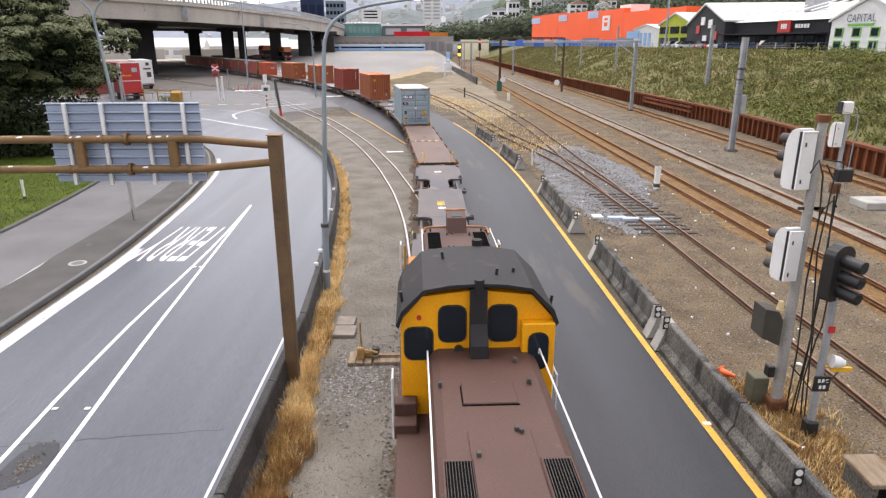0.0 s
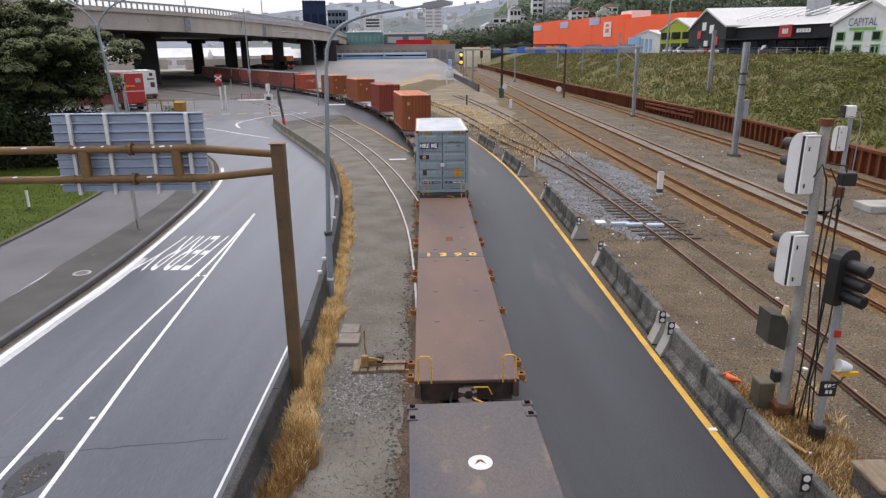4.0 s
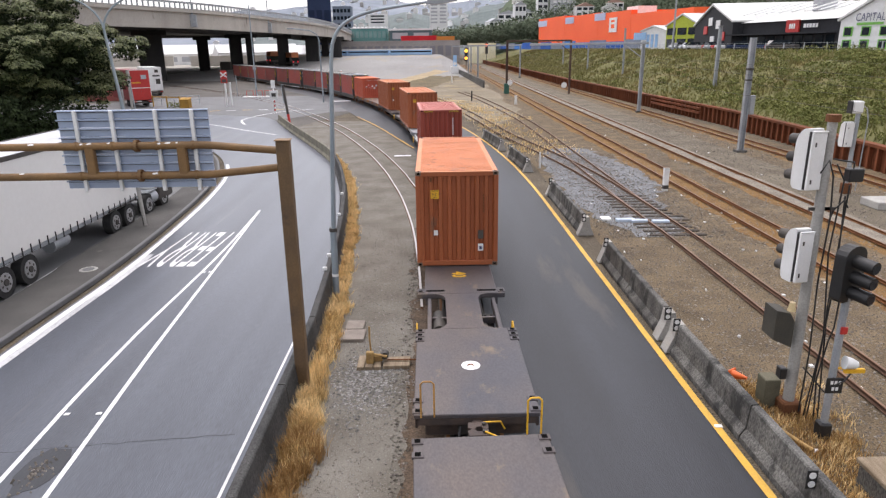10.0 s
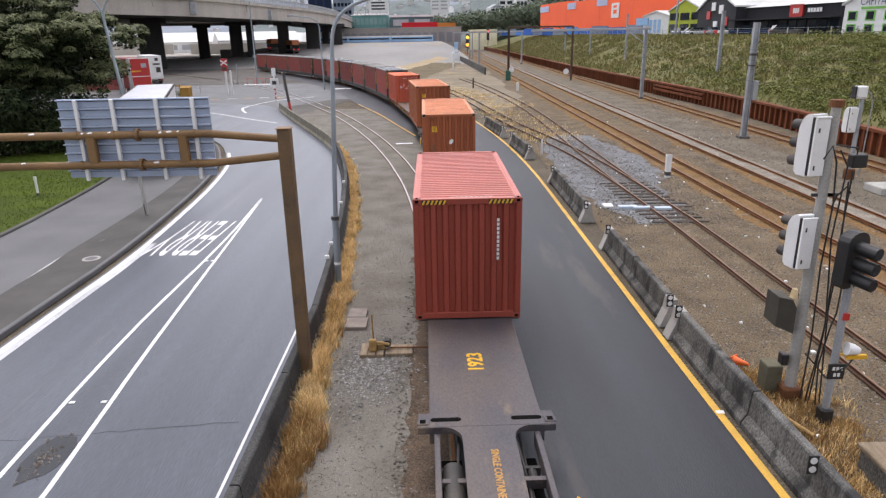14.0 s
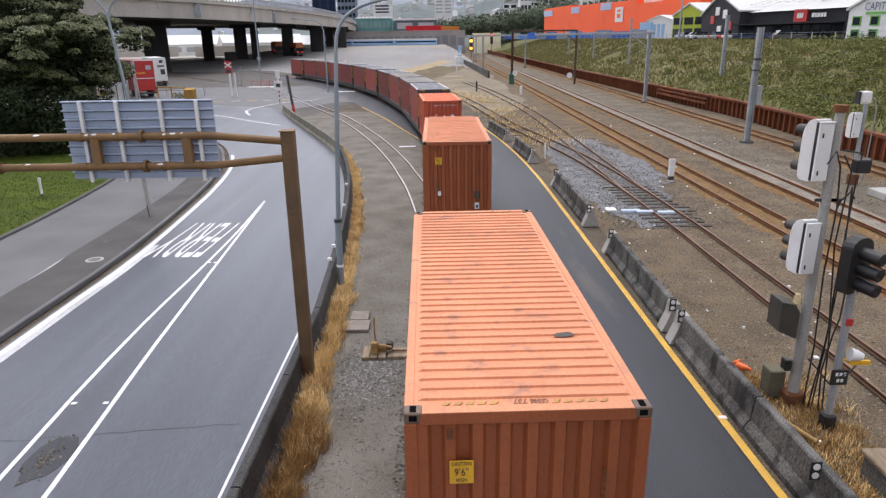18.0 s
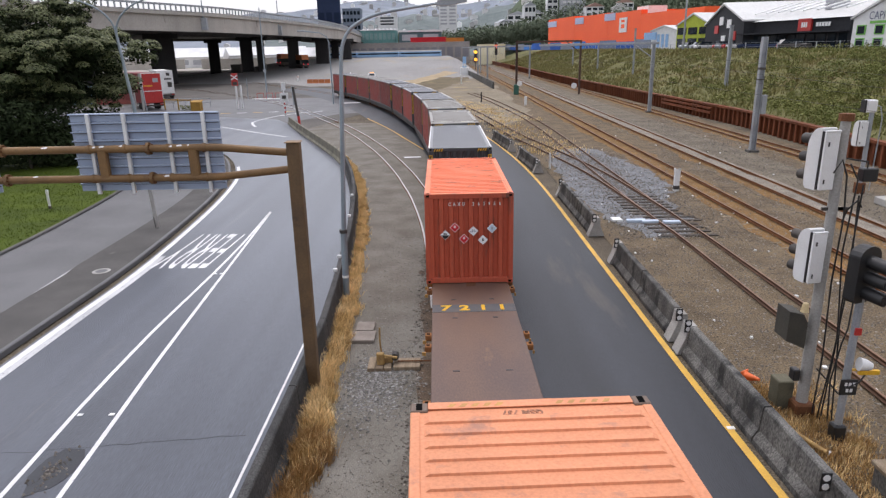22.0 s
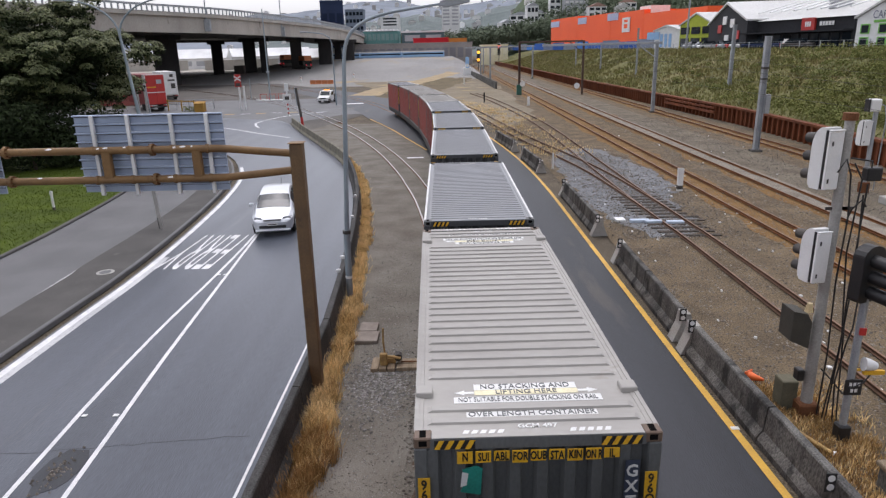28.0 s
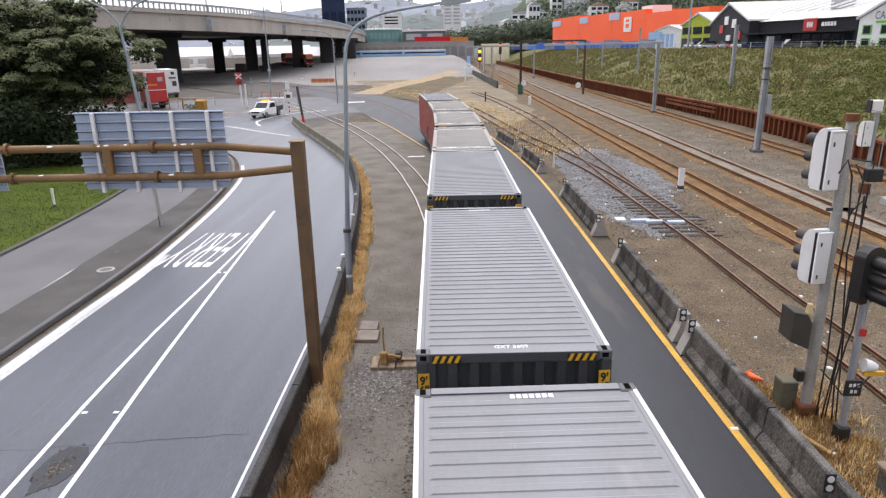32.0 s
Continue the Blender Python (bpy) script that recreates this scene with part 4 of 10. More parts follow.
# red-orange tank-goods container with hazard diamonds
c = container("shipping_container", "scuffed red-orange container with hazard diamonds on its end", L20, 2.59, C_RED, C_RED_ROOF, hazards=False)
l = L20 / 2
for i, ch in enumerate("CAXU 263956"):
    if ch != " ":
        lettering("serial_number", ch, 0.13, EDGE_WHITE, c, face(-0.53 + 0.125 * i + (0.02 * (i - 4) if i > 4 else 0), 2.3, l + 0.0), squeeze=0.8, thin=-0.004)
lettering("serial_number", "CAXU 263956", 0.13, WHITE, c, flat(0.1, -l + 0.3, 2.59 - 0.018, 0), squeeze=0.9)
lettering("serial_number", "CAXU 263956", 0.14, WHITE, c, flat(-0.1, l - 0.3, 2.59 - 0.018), squeeze=0.9)
rr = random.Random(77)
ROOF_RUST = surf("roof_rust", (0.3, 0.14, 0.09), (0.16, 0.09, 0.07), 9, 0.9, 0, 0.4, fine=60)
for k in range(26):
    x, y, a, b = (rr.choice((-1, 1)) * rr.uniform(0.85, 1.06) if k < 14 else rr.uniform(-0.3, 1.0)), rr.uniform(-l + 0.3, l - 0.3), rr.uniform(0.03, 0.13), rr.uniform(0.02, 0.05)
    q = [(x + a * math.cos(t) * rr.uniform(0.5, 1.1), y + b * math.sin(t) * rr.uniform(0.5, 1.1)) for t in np.linspace(0, 6.283, 9)[:-1]]
    part("rust_patch", Mesh().prism(q, "z", 2.592, 2.5935), ROOF_RUST, c, "rubbed rusty patch" if k == 0 else "")
HAZ_RED = surf("sticker_red", (0.75, 0.02, 0.03), None, 3, 0.4)
PALE_BLUE = surf("sticker_pale_blue", (0.6, 0.72, 0.85), None, 3, 0.4)
for x, z, mat in ((-0.665, 1.44, BLACK), (-0.4, 1.65, HAZ_RED), (-0.15, 1.32, HAZ_RED), (0.11, 1.54, PALE_BLUE), (0.375, 1.28, PURE), (0.625, 1.61, PALE_BLUE)):
    tilt = Matrix.Translation((x, -l - 0.022, z)) @ Matrix.Rotation(radians(45), 4, "Y")
    d = part("hazard_diamond", Mesh().box(-0.1, 0.1, -0.012, 0, -0.1, 0.1).moved(tilt), PURE, c, "white-edged hazard diamond sticker")
    if mat is BLACK:
        part("diamond_face", Mesh().prism([(x - 0.12, z - 0.005), (x + 0.12, z - 0.005), (x, z - 0.125)], "y", -l - 0.04, -l - 0.034), BLACK, d, "black lower half")
        part("diamond_symbol", Mesh().box(x - 0.045, x + 0.045, -l - 0.04, -l - 0.034, z + 0.015, z + 0.05), BLACK, d)
    elif mat is HAZ_RED:
        part("diamond_face", Mesh().box(-0.088, 0.088, -0.018, -0.012, -0.088, 0.088).moved(tilt), HAZ_RED, d, "red face")
        part("diamond_symbol", Mesh().prism([(x - 0.025, z - 0.01), (x + 0.025, z - 0.01), (x + 0.03, z + 0.03), (x, z + 0.07), (x - 0.03, z + 0.03)], "y", -l - 0.046, -l - 0.04), PURE, d, "white flame")
    elif z == 1.54:
        for k in range(4):
            part("diamond_stripe", Mesh().box(x - 0.075 + k * 0.045, x - 0.06 + k * 0.045, -l - 0.04, -l - 0.034, z - 0.03, z + 0.07 - 0.035 * abs(k - 1.5)), NAVY, d)
    else:
        part("diamond_face", Mesh().box(-0.085, 0.085, -0.018, -0.012, -0.085, 0.085).moved(tilt), mat, d)
        part("diamond_symbol", Mesh().box(x - 0.02, x + 0.02, -l - 0.046, -l - 0.04, z - 0.03, z + 0.045), DARK if mat is PURE else GALV, d)
put_on(c, 152.75, L20)


BADGE_BLUE = surf("badge_blue", (0.03, 0.09, 0.3), None, 5, 0.5)


TEAL = surf("teal_paint", (0.02, 0.25, 0.2), None, 4, 0.5)
SLATE_BLUE = surf("slate_blue_strip", (0.035, 0.045, 0.075), None, 4, 0.6)
PALE_YELLOW = surf("pale_yellow", (0.8, 0.74, 0.5), None, 4, 0.6)


def rail_box(s, kind):
    """Long curtain-sided boxes: dark steel ends, red sides."""
    if kind == "grey":
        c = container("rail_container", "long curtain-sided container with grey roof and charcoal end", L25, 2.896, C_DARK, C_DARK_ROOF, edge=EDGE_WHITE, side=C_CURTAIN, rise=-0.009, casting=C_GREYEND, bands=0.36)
    else:
        c = container("rail_container", "long taupe-roofed container with slate-grey corrugated end", L25, 2.896, C_GREYEND, C_TAUPE, edge=C_TAUPE, side=C_CURTAIN, rise=0.002, ribs=0.235, casting=CAST_BROWN, bands=0.4, skip=((0.62, 1.1),))
    l, h = L25 / 2, 2.896
    if kind == "grey":
        for sx in (-1, 1):
            p = part("height_label", Mesh().box(sx * 1.13 - 0.07, sx * 1.13 + 0.07, -l - 0.008, -l, 0.98, 2.63), YELLOW, c, "tall yellow label with black letters")
            for i, ch in enumerate(("9'", "6\"") + tuple("OVERHEIGHT")):
                lettering("lettering", ch, 0.165, BLACK, p, face(sx * 1.13, 2.53 - i * 0.132, l - 0.001), squeeze=0.9, thin=-0.004)
        p = part("white_strip", Mesh().box(0.41, 0.51, -l - 0.03, -l - 0.02, 1.3, 2.35), EDGE_WHITE, c, "white serial number strip")
        bars("serial_number", [0.08] * 4 + [0.08] * 5, 0.06, C_DARK, p, Matrix.Translation((0.46, -l - 0.031, 1.85)) @ FRONT @ Matrix.Rotation(radians(90), 4, "Z"), 0.026)
        p = part("company_badge", Mesh().prism([(-0.76, 1.98), (-0.5, 1.98), (-0.49, 2.22), (-0.56, 2.24), (-0.63, 2.2), (-0.7, 2.24), (-0.77, 2.22)], "y", -l - 0.03, -l - 0.02), EDGE_WHITE, c, "torn white badge")
        part("badge_mark", Mesh().prism([(-0.69, 2.04), (-0.57, 2.04), (-0.55, 2.14), (-0.62, 2.1), (-0.7, 2.15)], "y", -l - 0.034, -l - 0.03), BADGE_BLUE, p)
        p = part("round_badge", Mesh().tube([(-0.21, -l - 0.03, 2.1), (-0.21, -l - 0.02, 2.1)], 0.085, 18), C_DARK_ROOF, c, "small round grey badge")
        part("badge_mark", Mesh().box(-0.245, -0.175, -l - 0.034, -l - 0.03, 2.06, 2.14), C_DARK, p)
        bars("serial_number", [0.05, 0.05, 0.05, 0.05], 0.1, EDGE_WHITE, c, Matrix.Translation((-0.32, -l - 0.03, 1.62)) @ FRONT, 0.24)
        bars("serial_number", [0.06] * 8, 0.05, EDGE_WHITE, c, Matrix.Translation((0.72, -l - 0.03, 1.95)) @ FRONT @ Matrix.Rotation(radians(90), 4, "Z"), 0.03)
        lettering("serial_number", "GXT 3709" if s < 170 else "GXT 3609", 0.125, EDGE_WHITE, c, flat(-0.02, -l + 0.2, h - 0.018, 0), squeeze=0.8, thin=-0.003)
        bars("serial_number", [0.05] * 3 + [0.05] * 4, 0.085, EDGE_WHITE, c, flat(0.05, l - 0.2, h - 0.018), 0.02)
    else:
        for sx in (-1, 1):
            p = part("height_label", Mesh().box(sx * 1.13 - 0.06, sx * 1.13 + 0.06, -l - 0.008, -l, 1.0, 2.45), YELLOW, c, "yellow label with black letters")
            for i, ch in enumerate(("9", "6") + tuple("OVERHEIGHT")):
                lettering("lettering", ch, 0.15, BLACK, p, face(sx * 1.13, 2.37 - i * 0.118, l - 0.001), squeeze=0.85, thin=-0.003)
        bits = ("N", "SUI", "ABL", "FOR", "OUB", "STA", "KIN", "ON R", "IL")
        for i, word in enumerate(bits):
            x, out = -0.72 + 0.18 * i, 0.006 if i % 2 else 0.0
            b = part("banner_piece", Mesh().box(x - 0.078, x + 0.074, -l - 0.03 - out, -l - 0.022 - out, 2.62 + 0.012 * (i % 3), 2.752 + 0.006 * (i % 2)), YELLOW, c, "torn yellow banner piece with black letters")
            lettering("lettering", word, 0.13, BLACK, b, face(x, 2.692, l + 0.02 + out), squeeze=0.6 if len(word) < 4 else 0.5, thin=-0.003)
        p = part("company_badge", Mesh().prism([(-0.77, 2.3), (-0.57, 2.26), (-0.55, 2.56), (-0.61, 2.59), (-0.75, 2.55), (-0.72, 2.42)], "y", -l - 0.035, -l - 0.02), TEAL, c, "torn teal badge")
        part("badge_tear", Mesh().prism([(-0.77, 2.36), (-0.71, 2.38), (-0.69, 2.51), (-0.75, 2.53)], "y", -l - 0.04, -l - 0.034), EDGE_WHITE, p)
        p = part("code_strip", Mesh().box(0.86, 1.0, -l - 0.03, -l - 0.02, 1.55, 2.6), SLATE_BLUE, c, "slate blue strip with white letters")
        for i, ch in enumerate("GXT"):
            lettering("lettering", ch, 0.19, EDGE_WHITE, p, face(0.93, 2.48 - 0.18 * i, l + 0.02), squeeze=0.9, thin=-0.004)
        bars("serial_number", [0.1, 0.1], 0.08, EDGE_WHITE, p, Matrix.Translation((0.93, -l - 0.034, 1.65)) @ FRONT @ Matrix.Rotation(radians(90), 4, "Z"), 0.06)
        for end, turn in ((-1, 0), (1, 180)):
            def panel(name, o0, o1, half, mat, word, size, sq, z, lab, shift=0.0):
                y = end * (l - (o0 + o1) / 2)
                b = part(name, Mesh().box(shift - half, shift + half, y - (o1 - o0) / 2, y + (o1 - o0) / 2, z, z + 0.003), mat, c, lab)
                lettering("lettering", word, size, C_GREYEND, b, flat(shift, y, z + 0.006, turn), squeeze=sq)
            panel("notice_panel", 0.39, 0.487, 0.68, EDGE_WHITE, "OVER LENGTH CONTAINER", 0.125, 0.84, h - 0.0205, "white painted notice")
            panel("notice_panel", 0.67, 0.8, 0.8, EDGE_WHITE, "NOT SUITABLE FOR DOUBLE STACKING ON RAIL", 0.13, 0.52, h - 0.0205, "white painted notice")
            panel("notice_panel", 0.835, 0.94, 0.57, PALE_YELLOW, "LIFTING HERE", 0.13, 0.85, h - 0.0205, "pale yellow painted notice")
            panel("notice_panel", 0.945, 1.07, 0.57, EDGE_WHITE, "NO STACKING AND", 0.14, 0.78, h - 0.0205, "white painted notice")
            for sx in (-1, 1):
                y = end * (l - 0.89)
                part("arrow", Mesh().prism([(sx * 0.79, y), (sx * 0.68, y - 0.05), (sx * 0.68, y - 0.022), (sx * 0.575, y - 0.022), (sx * 0.575, y + 0.022), (sx * 0.68, y + 0.022), (sx * 0.68, y + 0.05)], "z", h - 0.0205, h - 0.0175), EDGE_WHITE, c, "white painted arrow")
                part("lifting_block", Mesh().box(sx * 1.12 - 0.09, sx * 1.12 + 0.09, y - 0.09, y + 0.09, h - 0.03, h + 0.045, 0.01), C_TAUPE, c)
                for i in range(5):
                    x = sx * 0.53 + (i - 2) * 0.086
                    part("white_dash", Mesh().prism([(x - 0.04, end * (l - 0.06)), (x + 0.015, end * (l - 0.06)), (x + 0.04, end * (l - 0.12)), (x - 0.015, end * (l - 0.12))], "z", h - 0.003, h + 0.003), EDGE_WHITE, c)
            part("dash_ground", Mesh().box(-0.75, -0.31, end * (l - 0.09) - 0.034, end * (l - 0.09) + 0.034, h - 0.006, h - 0.003).box(0.31, 0.75, end * (l - 0.09) - 0.034, end * (l - 0.09) + 0.034, h - 0.006, h - 0.003), DARK, c)
            lettering("serial_number", "GCM 497", 0.1, EDGE_WHITE, c, flat(0.02, end * (l - 0.2), h - 0.018, turn), thin=-0.002)
    return put_on(c, s, L25, 0.85)


for s, kind in ((160.3, "grey"), (168.95, "taupe"), (177.8, "taupe"), (186.2, "grey"), (195.65, "grey"), (204.2, "grey"), (213.3, "grey"), (221.0, "taupe"), (229.4, "taupe"), (237.6, "taupe"), (246.2, "grey")):
    rail_box(s, kind)


CAST_RUST = surf("cast_brown_rust", (0.085, 0.058, 0.045), (0.05, 0.038, 0.034), 5, 0.75, 0.1, 0.3, fine=40)


# wagons
def bogie(parent, y):
    b = part("bogie", Mesh().box(-0.75, -0.62, y - 1.15, y + 1.15, 0.42, 0.66, 0.03).box(0.62, 0.75, y - 1.15, y + 1.15, 0.42, 0.66, 0.03).box(-0.7, 0.7, y - 0.2, y + 0.2, 0.45, 0.75, 0.03), DARK, parent, "dark cast bogie frame")
    for dy in (-0.85, 0.85):
        for sx in (-1, 1):
            part("wheel", Mesh().tube([(sx * 0.47, y + dy, 0.42), (sx * 0.59, y + dy, 0.42)], 0.4, 20), RUST, b, "steel wheel", smooth=True)
        part("axle", Mesh().tube([(-0.7, y + dy, 0.42), (0.7, y + dy, 0.42)], 0.07, 8), DARK, b)


def coupler(parent, y, sy):
    c = part("coupler", Mesh().box(-0.1, 0.1, min(y - sy * 0.1, y + sy * 0.2), max(y - sy * 0.1, y + sy * 0.2), 0.66, 0.86, 0.03), CAST_RUST, parent, "rusty knuckle coupler")
    f = y + sy * 0.2
    part("knuckle", Mesh().prism([(-0.17, f - sy * 0.06), (-0.19, f + sy * 0.1), (-0.08, f + sy * 0.17), (-0.03, f + sy * 0.08), (0.06, f + sy * 0.07), (0.1, f + sy * 0.17), (0.18, f + sy * 0.12), (0.17, f - sy * 0.06)], "z", 0.62, 0.9), CAST_RUST, c)
    part("knuckle_pin", Mesh().tube([(0.1, f + sy * 0.03, 0.88), (0.1, f + sy * 0.03, 0.95)], 0.035, 8), DARK, c)
    part("release_lever", Mesh().tube([(0.1, f, 0.94), (0.42, y + sy * 0.06, 0.86), (0.5, y + sy * 0.06, 0.7)], 0.016, 6), YELLOW, parent, "yellow uncoupling lever", smooth=True)
    part("air_hose", Mesh().tube([(-0.3, y, 0.72), (-0.34, y + sy * 0.14, 0.62), (-0.28, y + sy * 0.24, 0.46), (-0.1, y + sy * 0.3, 0.42)], 0.026, 8), BLACK, parent, "black air hose", smooth=True)
    part("headstock", Mesh().box(-0.95, 0.95, min(y - sy * 0.3, y - sy * 0.16), max(y - sy * 0.3, y - sy * 0.16), 0.45, 0.86, 0.02), CAST_RUST, parent)


def hoop(parent, x, y, w=0.3, h=0.75, mat=None, z=0.95):
    part("hand_rail", Mesh().tube([(x - w / 2, y, z), (x - w / 2, y, z + h - 0.05), (x - w / 2 + 0.05, y, z + h), (x + w / 2 - 0.05, y, z + h), (x + w / 2, y, z + h - 0.05), (x + w / 2, y, z)], 0.017, 8), mat or YELLOW, parent, "yellow hoop hand rail", smooth=True)


def socket(parent, x, y, mat, z=0.99):
    s = part("twistlock_socket", Mesh().box(x - 0.1, x + 0.1, y - 0.08, y + 0.08, z - 0.04, z + 0.022, 0.01), mat, parent)
    part("socket_hole", Mesh().box(x - 0.05, x + 0.05, y - 0.055, y + 0.055, z + 0.02, z + 0.026), VOID, s)


def hand_wheel(parent, x, y):
    n = 16
    ring = [(x, y + 0.22 * math.cos(2 * math.pi * i / n), 0.72 + 0.22 * math.sin(2 * math.pi * i / n)) for i in range(n + 1)]
    wh = part("brake_wheel", Mesh().tube(ring, 0.018, 6, caps=False), YELLOW, parent, "yellow brake hand wheel", smooth=True)
    m = Mesh()
    for i in range(4):
        a = math.pi * i / 4
        m.tube([(x, y - 0.22 * math.cos(a), 0.72 - 0.22 * math.sin(a)), (x, y + 0.22 * math.cos(a), 0.72 + 0.22 * math.sin(a))], 0.01, 5)
    part("spokes", m, YELLOW, wh)


def skeletal(s, mat, label, words="", hoops=(), number="", number_y=2.3, turned=-1, trim=0.0):
    """Container wagon: two end platforms, a middle one, and a narrow spine between them."""
    w = thing("container_wagon", label, "wagon", "wagons of the train")
    L, half = 17.3, 8.65
    P, C = 3.8, 2.3
    mid = L / 2 - P - C

    def plate(y0, y1, x, r=0.0):
        return [(-x, y0), (x, y0), (x, y1), (-x, y1)]
    for sy in (-1, 1):
        a, b = sy * half + (trim if sy < 0 else 0), sy * (half - P)
        y0, y1 = min(a, b), max(a, b)
        part("end_deck", Mesh().box(-1.155, 1.155, y0, y1, 0.9, 0.985, 0.012), mat, w)
        part("deck_skirt", Mesh().box(-1.13, -1.08, y0, y1, 0.72, 0.9).box(1.08, 1.13, y0, y1, 0.72, 0.9).box(-1.13, 1.13, min(a, a - sy * 0.06), max(a, a - sy * 0.06), 0.77, 0.9), CAST_RUST, w, "rusty end beam")
        part("neck", Mesh().prism([(-0.44, b), (-0.44, b - sy * C), (0.44, b - sy * C), (0.44, b)], "z", 0.9, 0.986), mat, w)
        # rounded shoulders where the neck widens
        for sx in (-1, 1):
            for yy, dirn in ((b, -sy), (b - sy * C, sy)):
                arc = [(sx * 0.43, yy)] + [(sx * (0.44 + 0.34 * (1 - math.cos(t))), yy + dirn * 0.34 * (1 - math.sin(t))) for t in np.linspace(0, math.pi / 2, 7)]
                part("shoulder_plate", Mesh().prism(arc, "z", 0.9, 0.984), mat, w)
        for sx in (-1, 1):
            c0, c1 = sorted((b, b - sy * C))
            part("side_frame", Mesh().box(sx * 0.86 - 0.05, sx * 0.86 + 0.05, c0, c1, 0.6, 0.86, 0.01), mat, w)
            part("cross_member", Mesh().box(min(sx * 0.4, sx * 0.86), max(sx * 0.4, sx * 0.86), (c0 + c1) / 2 - 0.05, (c0 + c1) / 2 + 0.05, 0.62, 0.78), mat, w)
            part("cross_member", Mesh().box(min(sx * 0.4, sx * 0.86), max(sx * 0.4, sx * 0.86), c0 + 0.4, c0 + 0.47, 0.62, 0.74), mat, w)
            for yy in (a - sy * 0.12, a - sy * 0.5, b + sy * 0.14, b + sy * 0.38, b + sy * 0.62):
                socket(w, sx * 1.08, yy, mat)
            # Added black sheet paints the shade seen through the opening.
            part("under_shade", Mesh().box(min(sx * 0.44, sx * 0.84), max(sx * 0.44, sx * 0.84), c0 + 0.05, c1 - 0.05, 0.3, 0.34), VOID, w, "added black sheet for the shade under the wagon")
            part("brake_pipe", Mesh().tube([(sx * 0.52, c0 + 0.1, 0.7), (sx * 0.56, (c0 + c1) / 2, 0.62), (sx * 0.5, c1 - 0.1, 0.72)], 0.022, 6), DARK, w, smooth=True)
            part("brake_lever", Mesh().box(min(sx * 0.5, sx * 0.8), max(sx * 0.5, sx * 0.8), c1 - 0.75, c1 - 0.68, 0.5, 0.66).tube([(sx * 0.66, c1 - 1.1, 0.6), (sx * 0.66, c1 - 0.7, 0.6)], 0.07, 10), DARK, w)
        bogie(w, sy * (half - 1.9))
        coupler(w, a, sy)
        part("tread_plate", Mesh().tube([(0, a - sy * 1.9, 0.985), (0, a - sy * 1.9, 0.99)], 0.2, 18), EDGE_WHITE, w, "round white mark")
        part("mark_sign", Mesh().prism([(-0.1, a - sy * 1.9 - 0.06), (0.0, a - sy * 1.9 + 0.02), (0.1, a - sy * 1.9 - 0.06), (0.03, a - sy * 1.9 + 0.07), (-0.04, a - sy * 1.9 + 0.07)], "z", 0.99, 0.992), RUST, w)
    part("middle_deck", Mesh().box(-0.98, 0.98, -mid, mid, 0.9, 0.985, 0.012), mat, w)
    for sy in (-1, 1):
        y = sy * (mid - 0.22)
        part("bolster", Mesh().box(-1.19, 1.19, y - 0.22, y + 0.22, 0.84, 0.987, 0.015), mat, w)
        for sx in (-1, 1):
            socket(w, sx * 1.1, y + sy * 0.08, mat)
            slot = [(sx * 0.7 + 0.21 + 0.06 * math.cos(a), y + 0.06 * math.sin(a)) for a in np.linspace(-1.571, 1.571, 6)] + [(sx * 0.7 - 0.21 + 0.06 * math.cos(a), y + 0.06 * math.sin(a)) for a in np.linspace(1.571, 4.712, 6)]
            if number != "8901" and mat is WAGON:
                part("deck_slot", Mesh().prism(slot, "z", 0.985, 0.9895), VOID, w)
    part("air_tank", Mesh().tube([(-0.62, -mid - 1.7, 0.62), (-0.62, -mid - 0.7, 0.62)], 0.17, 14), DARK, w, "dark air reservoir", smooth=True)
    part("brake_rod", Mesh().tube([(0.6, -half + 1, 0.55), (0.6, half - 1, 0.55)], 0.025, 6), DARK, w)
    part("underframe", Mesh().box(-0.35, 0.35, -half + 0.1 + trim, half - 0.1, 0.5, 0.9), DARK, w)
    for sx in (-1, 1):
        part("tread_sill", Mesh().box(sx * 0.95 - 0.04, sx * 0.95 + 0.04, -mid, mid, 0.66, 0.9), mat, w)
        hand_wheel(w, sx * 1.17, turned * (mid + 1.9))
    for hx, end, hm_ in hoops:
        hoop(w, hx, end * (half + 0.02) + (trim if end < 0 else 0), 0.24, 0.72, hm_)
    if words and number == "8901":
        for x, word in ((-0.16, "SINGLE"), (0.14, "LOAD")):
            lettering("lettering", word, 0.25, OCHRE_RAIL, w, Matrix.Translation((x, -mid - C + 0.1, 0.99)) @ Matrix.Rotation(radians(90), 4, "Z"), squeeze=0.85, thin=-0.006)
        part("worn_patch", Mesh().prism([(-0.43, -mid - C + 0.35), (0.43, -mid - C + 0.3), (0.43, -mid - 0.95), (0.2, -mid - 1.15), (-0.15, -mid - 1.2), (-0.43, -mid - 0.9)], "z", 0.986, 0.988), surf("worn_blue_paint", (0.05, 0.062, 0.09), (0.09, 0.085, 0.085), 2.5, 0.5, 0, 0.1, spots=(0.12, 0.1, 0.09), spot_scale=4, spot_amt=0.5), w, "worn blue-grey paint patch")
        part("logo_disc", Mesh().tube([(-0.02, -mid + number_y - 0.85, 0.985), (-0.02, -mid + number_y - 0.85, 0.988)], 0.16, 18), EDGE_WHITE, w, "faded round white mark")
    elif words:
        lettering("lettering", words, 0.2 if turned > 0 else 0.17, OCHRE_RAIL, w, Matrix.Translation((0.18 if turned > 0 else 0.05, turned * (mid + 1.3), 0.99)) @ Matrix.Rotation(radians(-90), 4, "Z"), squeeze=0.8, thin=-0.004)
